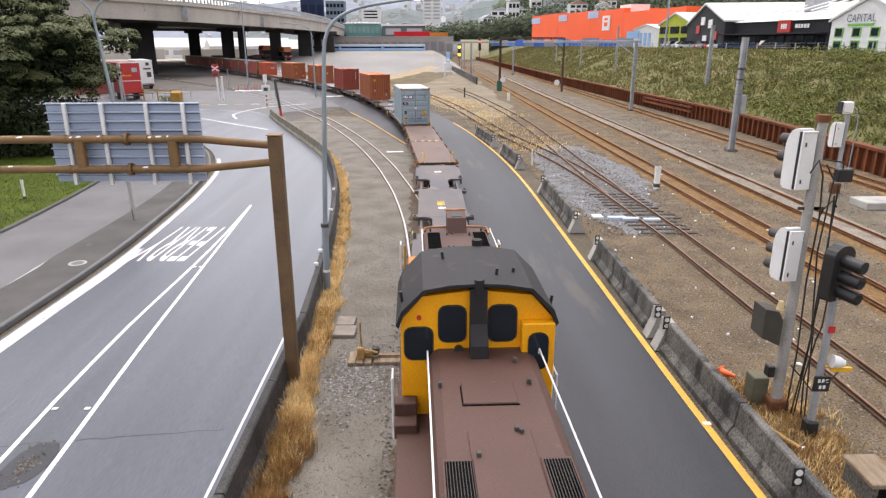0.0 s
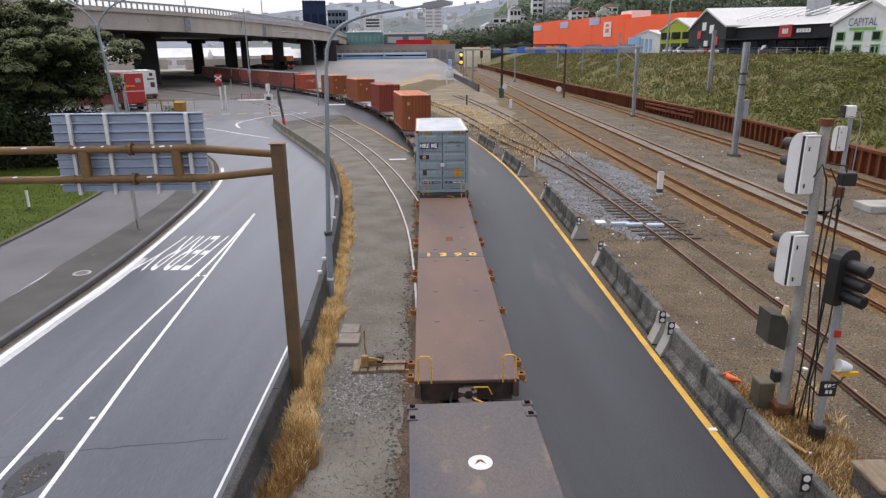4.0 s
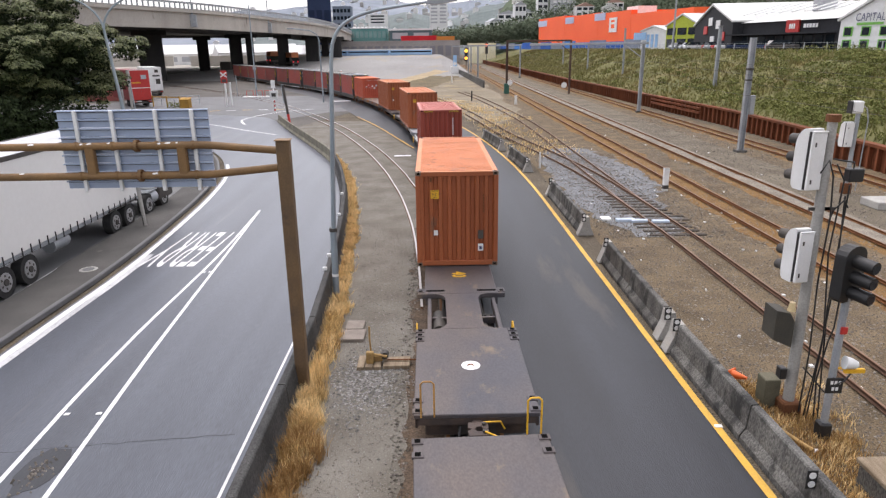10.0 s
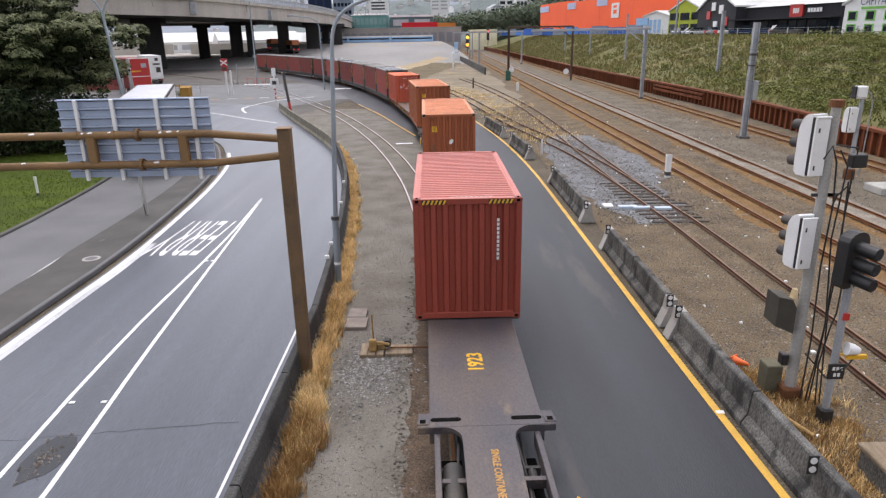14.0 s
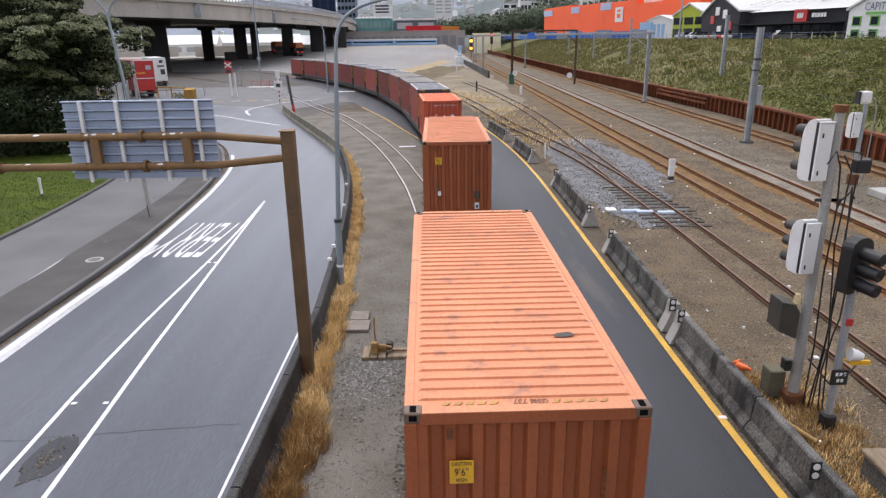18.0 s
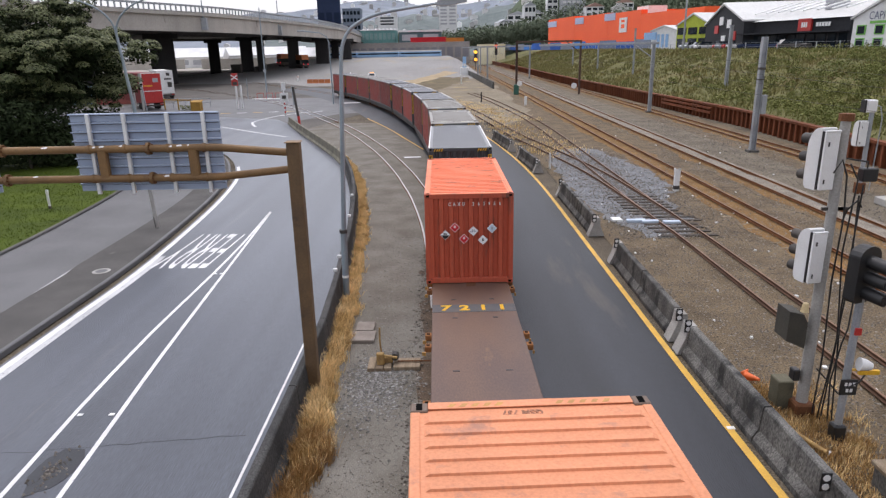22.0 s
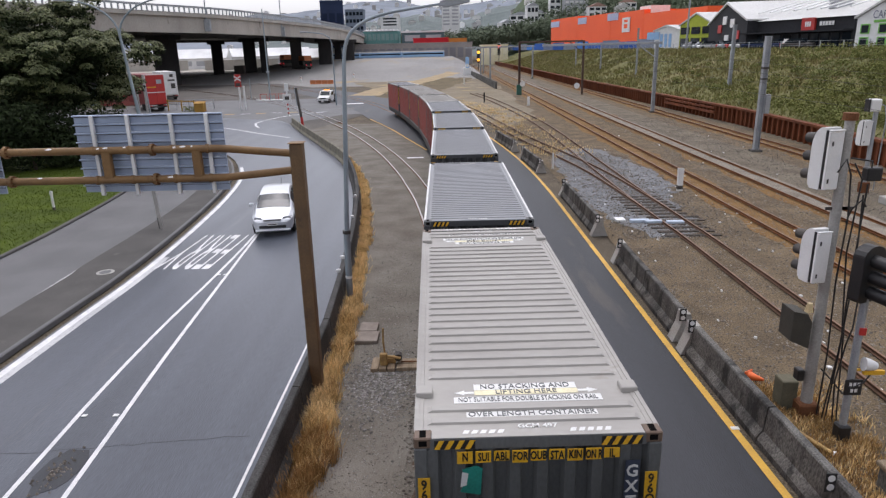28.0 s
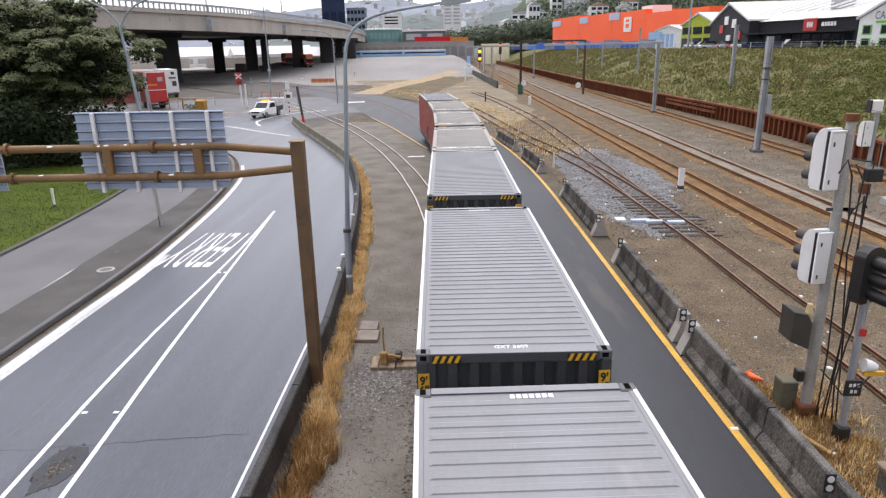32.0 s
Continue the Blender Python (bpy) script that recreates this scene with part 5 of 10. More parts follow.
    if words and turned > 0:
        lettering("lettering", "LOAD THIS END", 0.2, OCHRE_RAIL, w, Matrix.Translation((-0.17, mid + 1.4, 0.99)) @ Matrix.Rotation(radians(-90), 4, "Z"), squeeze=0.8, thin=-0.004)
        for sx in (-1, 1):
            for k in (0.62, 0.8):
                part("lock_cone", Mesh().tube([(sx * k, mid + C - 0.08, 0.9), (sx * k, mid + C - 0.08, 1.04)], 0.06, 10, 0.02), EDGE_WHITE, w, "white twistlock cone", smooth=True)
            part("lock_bar", Mesh().box(min(sx * 0.5, sx * 0.95), max(sx * 0.5, sx * 0.95), mid + C - 0.12, mid + C - 0.05, 0.84, 0.9), EDGE_WHITE, w)
    if number:
        lettering("deck_number", number, 0.44 if len(number) > 2 else 0.56, YELLOW, w, Matrix.Translation((-0.02, -mid + number_y, 0.988)) @ Matrix.Rotation(radians(90 if len(number) > 2 else -90), 4, "Z"), squeeze=0.9, thin=-0.01)
    else:
        part("logo_disc", Mesh().tube([(0, -mid + 1.4, 0.985), (0, -mid + 1.4, 0.988)], 0.15, 18), EDGE_WHITE, w, "faded round white mark")
    rides(w, s, L, 0.0)
    return w


LOCK_RUST = surf("orange_lock_rust", (0.34, 0.14, 0.045), (0.2, 0.085, 0.035), 6, 0.8, 0, 0.2)


def flat_wagon(s, number, label):
    w = thing("flat_wagon", label, "wagon", "wagons of the train")
    L, half = 17.0, 8.5
    part("deck", Mesh().box(-1.07, 1.07, -half, half + 0.2, 0.92, 1.0, 0.015), WAGON_RED, w, "rust-brown steel deck")
    for sx in (-1, 1):
        part("side_sill", Mesh().box(sx * 1.0 - 0.06, sx * 1.0 + 0.06, -half, half + 0.2, 0.6, 0.92, 0.01), WAGON_RED, w)
        for y in (-8.2, -7.6, -4.6, -2.1, -1.5, 1.5, 2.1, 4.6, 7.6, 8.2):
            k = part("twistlock_arm", Mesh().box(min(sx * 1.07, sx * 1.22), max(sx * 1.07, sx * 1.22), y - 0.09, y + 0.09, 0.84, 0.98, 0.015), LOCK_RUST, w, "folding orange-rust twistlock")
            part("twistlock_hole", Mesh().box(sx * 1.15 - 0.035, sx * 1.15 + 0.035, y - 0.04, y + 0.04, 0.979, 0.984), VOID, k)
            part("twistlock_pin", Mesh().box(min(sx * 1.2, sx * 1.28), max(sx * 1.2, sx * 1.24), y - 0.12, y - 0.09, 0.78, 0.86), OCHRE_RAIL, k)
        for y in (-5.5, -3.4, 3.4, 5.5):
            part("deck_hole", Mesh().box(sx * 0.55 - 0.07, sx * 0.55 + 0.07, y - 0.025, y + 0.025, 1.0, 1.005), BLACK, w)
    for y in (0.62, -0.62):
        for sx in (-1, 1):
            part("deck_hole", Mesh().box(sx * 0.5 - 0.06, sx * 0.5 + 0.06, y - 0.03, y + 0.03, 1.0, 1.006), BLACK, w)
    part("number_panel", Mesh().box(-1.06, 1.06, -0.25, 0.25, 1.0, 1.006), surf("number_panel_slate_%s" % number, (0.06, 0.065, 0.075), (0.1, 0.09, 0.085), 3, 0.7), w, "dark slate number panel")
    for i, ch in enumerate(number):
        lettering("deck_number", ch, 0.46, YELLOW, w, Matrix.Translation((-0.72 + 0.48 * i, 0, 1.009)), squeeze=1.15, thin=-0.018)
    for sy in (-1, 1):
        bogie(w, sy * 6.6)
        coupler(w, sy * half, sy)
    part("underframe", Mesh().box(-0.4, 0.4, -half + 0.2, half - 0.2, 0.45, 0.92), DARK, w)
    for x in (-0.85, 0.85):
        hoop(w, x, -half - 0.03, 0.26, 0.6)
    hoop(w, 0.93, half + 0.23, 0.2, 0.72)
    part("rust_patch", Mesh().prism([(-0.12, 1.6), (0.14, 1.65), (0.16, 2.1), (0.03, 2.2), (-0.1, 2.05)], "z", 1.0, 1.003), surf("brown_rust_%s" % number, (0.17, 0.085, 0.045), (0.12, 0.065, 0.04), 6, 0.9), w, "orange rust stain")
    rides(w, s, L, 0.0)


def box_wagon(s, length):
    w = thing("container_wagon", "low brown flat wagon under long containers", "wagon", "wagons of the train")
    half = length / 2
    part("deck", Mesh().box(-1.15, 1.15, -half, half, 0.72, 0.845, 0.015), DARK, w)
    for sx in (-1, 1):
        part("side_sill", Mesh().box(sx * 1.1 - 0.05, sx * 1.1 + 0.05, -half, half, 0.5, 0.72, 0.01), DARK, w)
    for sy in (-1, 1):
        bogie(w, sy * (half - 2.0))
        coupler(w, sy * half, sy)
    part("underframe", Mesh().box(-0.4, 0.4, -half + 0.2, half - 0.2, 0.4, 0.72), DARK, w)
    rides(w, s, length, 0.0)


skeletal(18.35, WAGON, "empty brown-grey container wagon behind the locomotive", "SINGLE LOAD", number="8901")
flat_wagon(36.5, "1390", "rust-brown flat wagon with a yellow number on its deck")
skeletal(54.0, WAGON, "brown-grey container wagon carrying one grey container", "SINGLE CONTAINER", ((-0.86, -1, None), (0.93, 1, None)), turned=1, trim=0.62)
skeletal(72.0, WAGON, "brown-grey container wagon with one orange container", hoops=((-0.9, -1, OCHRE_RAIL),), number="40", number_y=1.55)
skeletal(89.7, WAGON, "brown-grey container wagon with a maroon container", "SINGLE CONTAINER", number="1923")
skeletal(107.4, WAGON_PALE, "pale worn container wagon with one orange container", "SINGLE CONTAINER")
skeletal(125.0, WAGON, "brown-grey container wagon with one orange container", number="1331")
flat_wagon(142.4, "7211", "rust-brown flat wagon carrying a red-orange container")
for s, ln in ((160.1, 17.0), (177.6, 17.0), (195.4, 17.0), (213.1, 17.0), (229.2, 17.0), (246.0, 8.2)):
    box_wagon(s, ln)


LOCO_TRIM = surf("worn_orange_trim", (0.5, 0.22, 0.08), (0.3, 0.13, 0.06), 5, 0.7, 0, 0.2)


def locomotive(s):
    """Centre-cab shunting locomotive, seen from its front end; the cab's front wall is 7.25 m behind the buffer beam."""
    e = thing("locomotive", "brown and yellow diesel shunting locomotive with black cab roof", "locomotive")
    L, half = 14.9, 7.45
    cf, cb = -half + 7.25, -half + 8.95
    part("frame", Mesh().box(-1.32, 1.32, -half, half, 0.95, 1.12, 0.02), HOOD, e, "brown walkway deck")
    part("side_skirt", Mesh().box(-1.3, -1.22, -half, half, 0.5, 0.95).box(1.22, 1.3, -half, half, 0.5, 0.95), HOOD, e)
    for sy in (-1, 1):
        part("buffer_beam", Mesh().box(-1.32, 1.32, sy * half - 0.05, sy * half + 0.05, 0.45, 1.12, 0.02), CAB_YELLOW, e, "yellow end beam")
        bogie(e, sy * 4.6)
        coupler(e, sy * half, sy)

    def hood(name, y0, y1, z):
        h = part(name, Mesh().prism([(-0.77, 1.12), (-0.77, z - 0.2), (-0.72, z - 0.07), (-0.6, z), (0.9, z), (1.02, z - 0.07), (1.08, z - 0.2), (1.08, 1.12)], "y", y0, y1), HOOD, e, "brown engine hood")
        return h
    zf = 2.38
    hf = hood("front_hood", -half + 0.5, cf, zf)
    hr = hood("rear_hood", cb, half - 0.15, zf)
    part("hood_hatch", Mesh().box(-0.3, 0.55, -half + 2.9, cf - 2.55, zf, zf + 0.03, 0.01), HOOD, hf)
    part("hood_end", Mesh().prism([(-0.77, half - 0.15), (1.08, half - 0.15), (1.05, half), (0.9, half + 0.1), (0.5, half + 0.14), (-0.2, half + 0.14), (-0.58, half + 0.1), (-0.74, half)], "z", 1.12, zf - 0.02), HOOD, hr, "rounded hood end")
    part("hood_edge", Mesh().tube([(-0.76, half - 0.4, zf - 0.06), (-0.75, half - 0.1, zf - 0.01), (-0.7, half + 0.02, zf), (-0.55, half + 0.1, zf), (-0.2, half + 0.15, zf), (0.5, half + 0.15, zf), (0.88, half + 0.1, zf), (1.02, half + 0.02, zf), (1.06, half - 0.1, zf - 0.01), (1.07, half - 0.4, zf - 0.06)], 0.028, 8), LOCO_TRIM, e, "worn orange rear hood edge", smooth=True)
    part("cover_plate", Mesh().prism([(-0.1, half - 0.7), (0.42, half - 0.7), (0.47, half - 2.13), (-0.18, half - 2.13)], "z", zf, zf + 0.05), HOOD, hr, "raised brown cover plate")
    # Thin black strip paints the shade along the cover plate's near edge.
    part("plate_shadow_gap", Mesh().box(-0.16, 0.46, half - 2.15, half - 2.13, zf, zf + 0.045), VOID, hr)
    part("access_panel", Mesh().box(-0.24, 0.36, cb + 2.5, cb + 3.15, zf, zf + 0.04, 0.01), HOOD, hr)
    part("panel_seam", Mesh().box(-0.25, 0.37, cb + 2.47, cb + 2.5, zf, zf + 0.03).box(-0.26, -0.24, cb + 2.5, cb + 3.1, zf, zf + 0.03), VOID, hr)
    for x, y in ((-0.55, cb + 2.5), (-0.1, cb + 2.85), (0.85, cb + 2.45), (-0.12, half - 2.0), (0.0, half - 2.0), (-0.1, half - 0.78), (0.03, half - 0.78), (-0.55, half - 0.35), (0.86, half - 0.35), (0.5, half - 0.8)):
        part("lifting_eye", Mesh().box(x - 0.025, x + 0.025, y - 0.03, y + 0.03, zf, zf + 0.1, 0.01), DARK, hr)
    part("exhaust_stub", Mesh().tube([(0.24, cb + 0.38, zf), (0.24, cb + 0.38, 3.7)], 0.1, 14), CAB_ROOF, e, "sooty exhaust stub behind the cab", smooth=True)
    part("stub_collar", Mesh().prism([(0.02, cb + 0.2), (0.46, cb + 0.2), (0.4, cb + 0.55), (0.08, cb + 0.55)], "z", zf, 3.45), CAB_ROOF, e)
    for h, y0, y1 in ((hf, cf - 4.6, cf - 3.15), (hr, half - 2.1, half - 0.5)):
        for sx in (-1, 1):
            cx = 0.15 + sx * 0.62
            gr = part("grille", Mesh().box(cx - 0.2, cx + 0.2, y0, y1, zf, zf + 0.03, 0.01), HOOD, h, "raised frame of an intake grille")
            part("grille_opening", Mesh().box(cx - 0.17, cx + 0.17, y0 + 0.06, y1 - 0.06, zf + 0.03, zf + 0.034), VOID, gr, "black grille opening")
            for k in range(9):
                x = cx - 0.15 + 0.3 * k / 8
                part("louvre", Mesh().box(x - 0.004, x + 0.004, y0 + 0.06, y1 - 0.06, zf + 0.034, zf + 0.042), DARK if h is hf else VOID, gr)
    part("access_panel", Mesh().box(-0.3, 0.5, cf - 1.85, cf - 1.25, zf, zf + 0.03, 0.012), HOOD, hf)
    part("panel_seam", Mesh().box(-0.32, 0.52, cf - 1.875, cf - 1.85, zf, zf + 0.012).box(-0.32, -0.3, cf - 1.85, cf - 1.3, zf, zf + 0.012), VOID, hf)
    for x, y in ((-0.62, cf - 1.3), (0.64, cf - 0.55), (0.75, cf - 1.25), (0.36, cf - 2.55), (0.42, cf - 2.6), (-0.2, cf - 3.1)):
        part("lifting_eye", Mesh().box(x - 0.03, x + 0.03, y - 0.04, y + 0.04, zf, zf + 0.09, 0.01), DARK, hf)
    part("exhaust", Mesh().prism([(cf - 0.42, zf), (cf - 0.4, zf + 0.22), (cf - 0.13, zf + 0.5), (cf - 0.11, 3.5), (cf - 0.005, 3.5), (cf - 0.005, zf)], "x", -0.07, 0.22), CAB_ROOF, e, "sooty black exhaust duct")
    part("exhaust_outlet", Mesh().tube([(0.08, cf - 0.08, 3.4), (0.08, cf - 0.08, 3.66)], 0.085, 12), CAB_ROOF, e)
    part("rear_exhaust", Mesh().prism([(half - 0.72, zf), (half - 0.5, zf + 0.42), (half + 0.12, zf + 0.5), (half + 0.14, zf)], "x", -0.09, 0.43), HOOD, e, "brown sloping rear exhaust box")
    part("exhaust_lip", Mesh().box(-0.11, 0.45, half + 0.06, half + 0.14, zf + 0.46, zf + 0.53, 0.01), LOCO_TRIM, e)
    part("exhaust_grille", Mesh().prism([(half - 0.42, zf + 0.436), (half - 0.02, zf + 0.482), (half - 0.02, zf + 0.492), (half - 0.42, zf + 0.446)], "x", 0.03, 0.31), BLACK, e)
    # cab: yellow walls under a faceted black roof
    sec = [(-1.23, 1.12), (-1.23, 2.92), (-0.86, 3.34), (0.06, 3.44), (0.98, 3.34), (1.35, 2.92), (1.35, 1.12)]
    cab = part("cab", Mesh().prism(sec, "y", cf, cb), CAB_YELLOW, e, "yellow cab walls")
    arc_o = [(-1.31, 2.88), (-1.22, 3.12), (-0.85, 3.5), (-0.4, 3.58), (0.06, 3.6), (0.52, 3.58), (0.97, 3.5), (1.34, 3.12), (1.43, 2.88)]
    roof_o = arc_o + [(0.06 + (x - 0.06) * 0.965, z - 0.055) for x, z in arc_o[::-1]]
    roof = part("cab_roof", Mesh().prism(roof_o, "y", cf - 0.14, cb + 0.28), CAB_ROOF, e, "black faceted cab roof")
    part("cab_lower_step", Mesh().box(-1.36, -0.97, cf - 0.28, cf, 1.12, 1.5, 0.02).box(-1.36, -0.97, cf - 0.6, cf - 0.28, 1.0, 1.28, 0.02), HOOD, e)

    def window(x0, x1, z0, z1, y, r=0.13):
        pts = []
        for cx, cz, a0 in ((x1 - r, z1 - r, 0), (x0 + r, z1 - r, 90), (x0 + r, z0 + r, 180), (x1 - r, z0 + r, 270)):
            pts += [(cx + r * math.cos(radians(a0 + k * 30)), cz + r * math.sin(radians(a0 + k * 30))) for k in range(4)]
        cx, cz = (x0 + x1) / 2, (z0 + z1) / 2
        fr = part("window_frame", Mesh().prism([(cx + (px - cx) * 1.1, cz + (pz - cz) * 1.07) for px, pz in pts], "y", y - 0.02, y), BLACK, cab, "black rubber window frame")
        part("pane", Mesh().prism(pts, "y", y - 0.026, y - 0.02), GLASS_DARK, fr, "dark glass")
    for x0, x1, z0, z1 in ((-0.58, -0.14, 2.52, 3.16), (0.26, 0.72, 2.52, 3.16), (-1.16, -0.7, 2.2, 2.78)):
        window(x0, x1, z0, z1, cf)
    part("door_housing", Mesh().box(0.8, 1.36, cf - 0.2, cf, 1.12, 2.9, 0.02), CAB_YELLOW, cab, "yellow projecting cab door")
    window(0.92, 1.24, 2.08, 2.72, cf - 0.2)
    part("head_lamp", Mesh().tube([(-0.92, cf - 0.05, 2.97), (-0.92, cf, 2.97)], 0.04, 10), RED, cab)
    part("mirror", Mesh().tube([(-0.25, cf - 0.12, 2.38), (-0.25, cf - 0.02, 2.38)], 0.08, 10), BLACK, cab)
    for x, y, z in ((-0.45, cb - 0.4, 3.58), (0.4, cf + 0.35, 3.58), (0.72, cf + 0.6, 3.5), (-1.2, cf + 0.3, 3.2), (1.38, cf + 0.4, 3.05)):
        part("roof_fitting", Mesh().tube([(x, y, z - 0.08), (x + 0.03 * (1 if x > 0 else -1), y, z + 0.12)], 0.028, 8), BLACK, roof, "small black aerial")
    for sx in (-1, 1):
        for y0, y1 in ((-half + 0.4, cf - 0.15), (cb + 0.2, half - 0.3)):
            x = 0.155 + sx * 0.94
            part("hand_rail", Mesh().tube([(x, y0, 1.2), (x, y0 + 0.1, zf + 0.08), (x, y1 - 0.1, zf + 0.08), (x, y1, zf - 0.25)], 0.015, 8), EDGE_WHITE, e, "white hand rail", smooth=True)
        for y in (half - 0.5, cf - 0.4):
            x = sx * 1.38
            part("grab_rail", Mesh().tube([(x, y, 0.9), (x, y, 2.05), (x, y + 0.35, 2.05), (x, y + 0.35, 1.1)], 0.02, 8), EDGE_WHITE, e, "white grab rail", smooth=True)
        part("battery_box", Mesh().box(sx * 1.0 - 0.17, sx * 1.0 + 0.17, half - 0.85, half - 0.2, 1.12, 1.62, 0.02), surf("faded_orange_box_%d" % (sx + 1), (0.62, 0.24, 0.02), (0.45, 0.17, 0.02), 4, 0.6, 0, 0.1), e, "orange equipment box")
        part("side_tank", Mesh().box(min(sx * 1.28, sx * (0.8 if sx < 0 else 1.1)), max(sx * 1.28, sx * (0.8 if sx < 0 else 1.1)), cb + 0.1, half - 1.5, 1.12, 1.64, 0.06), HOOD, e, "brown side tank")
        part("marker_post", Mesh().tube([(sx * 1.29 + 0.03, half - 0.75, 1.0), (sx * 1.29 + 0.03, half - 0.75, 2.1)], 0.032, 8), OCHRE_RAIL, e, "faded yellow marker post")
    rides(e, s, L, 0.0)


locomotive(2.95)


# ---- fixed things beside the road and the near tracks ----
def polar(az, d):
    """Ground place at a bearing (degrees to the right of straight ahead) and distance."""
    return d * math.sin(radians(az)), d * math.cos(radians(az))


def fitted_words(name, text, width, height, material, parent, m, label=""):
    ob = lettering(name, text, 1.0, material, parent, Matrix.Identity(4), 0.0, label, thin=0.004)
    xs, ys = [v.co.x for v in ob.data.vertices], [v.co.y for v in ob.data.vertices]
    cx, cy = (max(xs) + min(xs)) / 2, (max(ys) + min(ys)) / 2
    ob.data.transform(m @ Matrix.Diagonal((width / (max(xs) - min(xs)), height / (max(ys) - min(ys)), 1, 1)) @ Matrix.Translation((-cx, -cy, 0)))
    return ob


words = thing("painted_word", "white painted word FERRY on the asphalt", "road marking")
fitted_words("lettering", "FERRY", 2.05, 4.5, WHITE_LINE, words, Matrix.Translation((-9.72, 24.45, 0.007)) @ Matrix.Rotation(radians(178), 4, "Z"))
for x, y in ((-7.96, 12.3), (-7.28, 12.3), (-8.17, 21.5), (-7.96, 21.5)):
    single("road_stud", Mesh().box(x - 0.06, x + 0.06, y - 0.05, y + 0.05, 0.0, 0.022, 0.01), WHITE, "small white reflective road stud", "road stud", "studs on the median")
single("road_stud", Mesh().box(5.49, 5.65, 11.4, 11.5, -0.005, 0.02, 0.008), WHITE, "small pale stud on the yellow line", "road stud")
hole = thing("pothole", "broken patch of asphalt with loose stones", "pothole", kind="structure")
rnd = random.Random(5)
pts = [(-7.42 + 0.4 * math.cos(a) * rnd.uniform(0.75, 1.15), 10.35 + 0.75 * math.sin(a) * rnd.uniform(0.75, 1.15)) for a in np.linspace(0, 2 * math.pi, 14)[:-1]]
part("broken_patch", Mesh().prism(pts, "z", -0.01, 0.006), ASPHALT_DARK, hole, "rough dark patch")
st = Mesh()
for i in range(90):
    x, y, r = -7.42 + rnd.gauss(0, 0.13), 10.35 + rnd.gauss(0, 0.28), rnd.uniform(0.012, 0.04)
    st.add([(x - r, y, 0.004), (x, y - r, 0.004), (x + r, y, 0.004), (x, y + r, 0.004), (x, y, 0.006 + r)], [(0, 1, 4), (1, 2, 4), (2, 3, 4), (3, 0, 4)])
part("loose_stones", st, STONE, hole, "loose broken stones", kind="stuff")
crack = Mesh()
rc = random.Random(14)
line = [(-8.9 + 0.25 * i, 10.92 + 0.028 * i + rc.gauss(0, 0.02)) for i in range(20)]
crack.ribbon(shifted(line, -0.008), shifted(line, 0.008), 0.003)
sheet("road_crack", crack, ASPHALT_DARK, "fine crack across the asphalt", "crack")
man = thing("manhole_cover", "round cast iron manhole cover in the island", "manhole cover")
part("cover", Mesh().tube([(-12.25, 21.7, 0.1), (-12.25, 21.7, 0.118)], 0.3, 24), CONCRETE_LIGHT, man)
part("cover_ring", Mesh().tube([(-12.25, 21.7, 0.1), (-12.25, 21.7, 0.121)], 0.2, 20), ASPHALT_OLD, man)
stripe("lane_line", [(-13.42, -6), (-13.42, 14), (-13.5, 19.3), (-13.62, 22.6)], 0.09, 0.006, WHITE_LINE, "thin worn white line beside the island")


# concrete safety barriers
JERSEY = [(-0.24, -0.06), (-0.24, 0.07), (-0.13, 0.24), (-0.09, 0.71), (-0.065, 0.74), (0.065, 0.74), (0.09, 0.71), (0.13, 0.24), (0.24, 0.07), (0.24, -0.06)]


def barrier(line, label, group, seg=4.0, gap=0.02, z=1.0, material=None):
    """Precast segments along a line, each a piece of its own."""
    d = [0.0]
    for a, b in zip(line, line[1:]):
        d.append(d[-1] + math.hypot(b[0] - a[0], b[1] - a[1]))
    top = thing("concrete_barrier", label, "barrier", group)
    n = max(1, round(d[-1] / seg))
    for i in range(n):
        s = np.linspace(d[-1] * i / n + gap, d[-1] * (i + 1) / n - gap, 4)
        pts = list(zip(np.interp(s, d, [p[0] for p in line]).tolist(), np.interp(s, d, [p[1] for p in line]).tolist()))
        part("barrier_block", Mesh().sweep(pts, [(o, h * z) for o, h in JERSEY]), material or CONCRETE, top)
    return top


def delineator(x, y, z, m=None, n=2):
    """Black plate with white round reflectors, facing the camera's side."""
    t = thing("delineator", "black plate with round white reflectors on the barrier", "reflector", "barrier reflectors", m=Matrix.Translation((x, y, z)))
    part("plate", Mesh().box(-0.085, 0.085, -0.012, 0.012, -0.17, 0.17, 0.006), BLACK, t)
    for k in range(n):
        zz = (k - (n - 1) / 2) * 0.16
        part("reflector", Mesh().tube([(0, -0.02, zz), (0, -0.012, zz)], 0.058, 14), WHITE, t, "round white reflector")
    return t


barrier(shifted([p for p in WALL_L if 43 < p[1] < 72], 0.12), "mossy pale concrete barrier at the junction", "barriers", 3.6, material=surf("mossy_concrete", (0.24, 0.22, 0.17), (0.13, 0.125, 0.1), 1.2, 0.9, bump=0.35, fine=30, grain=0.4, spots=(0.3, 0.24, 0.11), spot_scale=1.8, spot_amt=0.4))
# This run is darker than the other barriers, with paler blotches.
barrier(shifted([p for p in WALL_L if p[1] < 44.6], 0.12), "dark stained concrete barrier along the road edge", "barriers", 3.6, material=surf("dark_stained_concrete", (0.075, 0.073, 0.07), (0.04, 0.04, 0.039), 1.5, 0.9, bump=0.35, fine=30, grain=0.4, spots=(0.15, 0.145, 0.135), spot_scale=1.8, spot_amt=0.4, stretch=(1, 1, 0.5)))


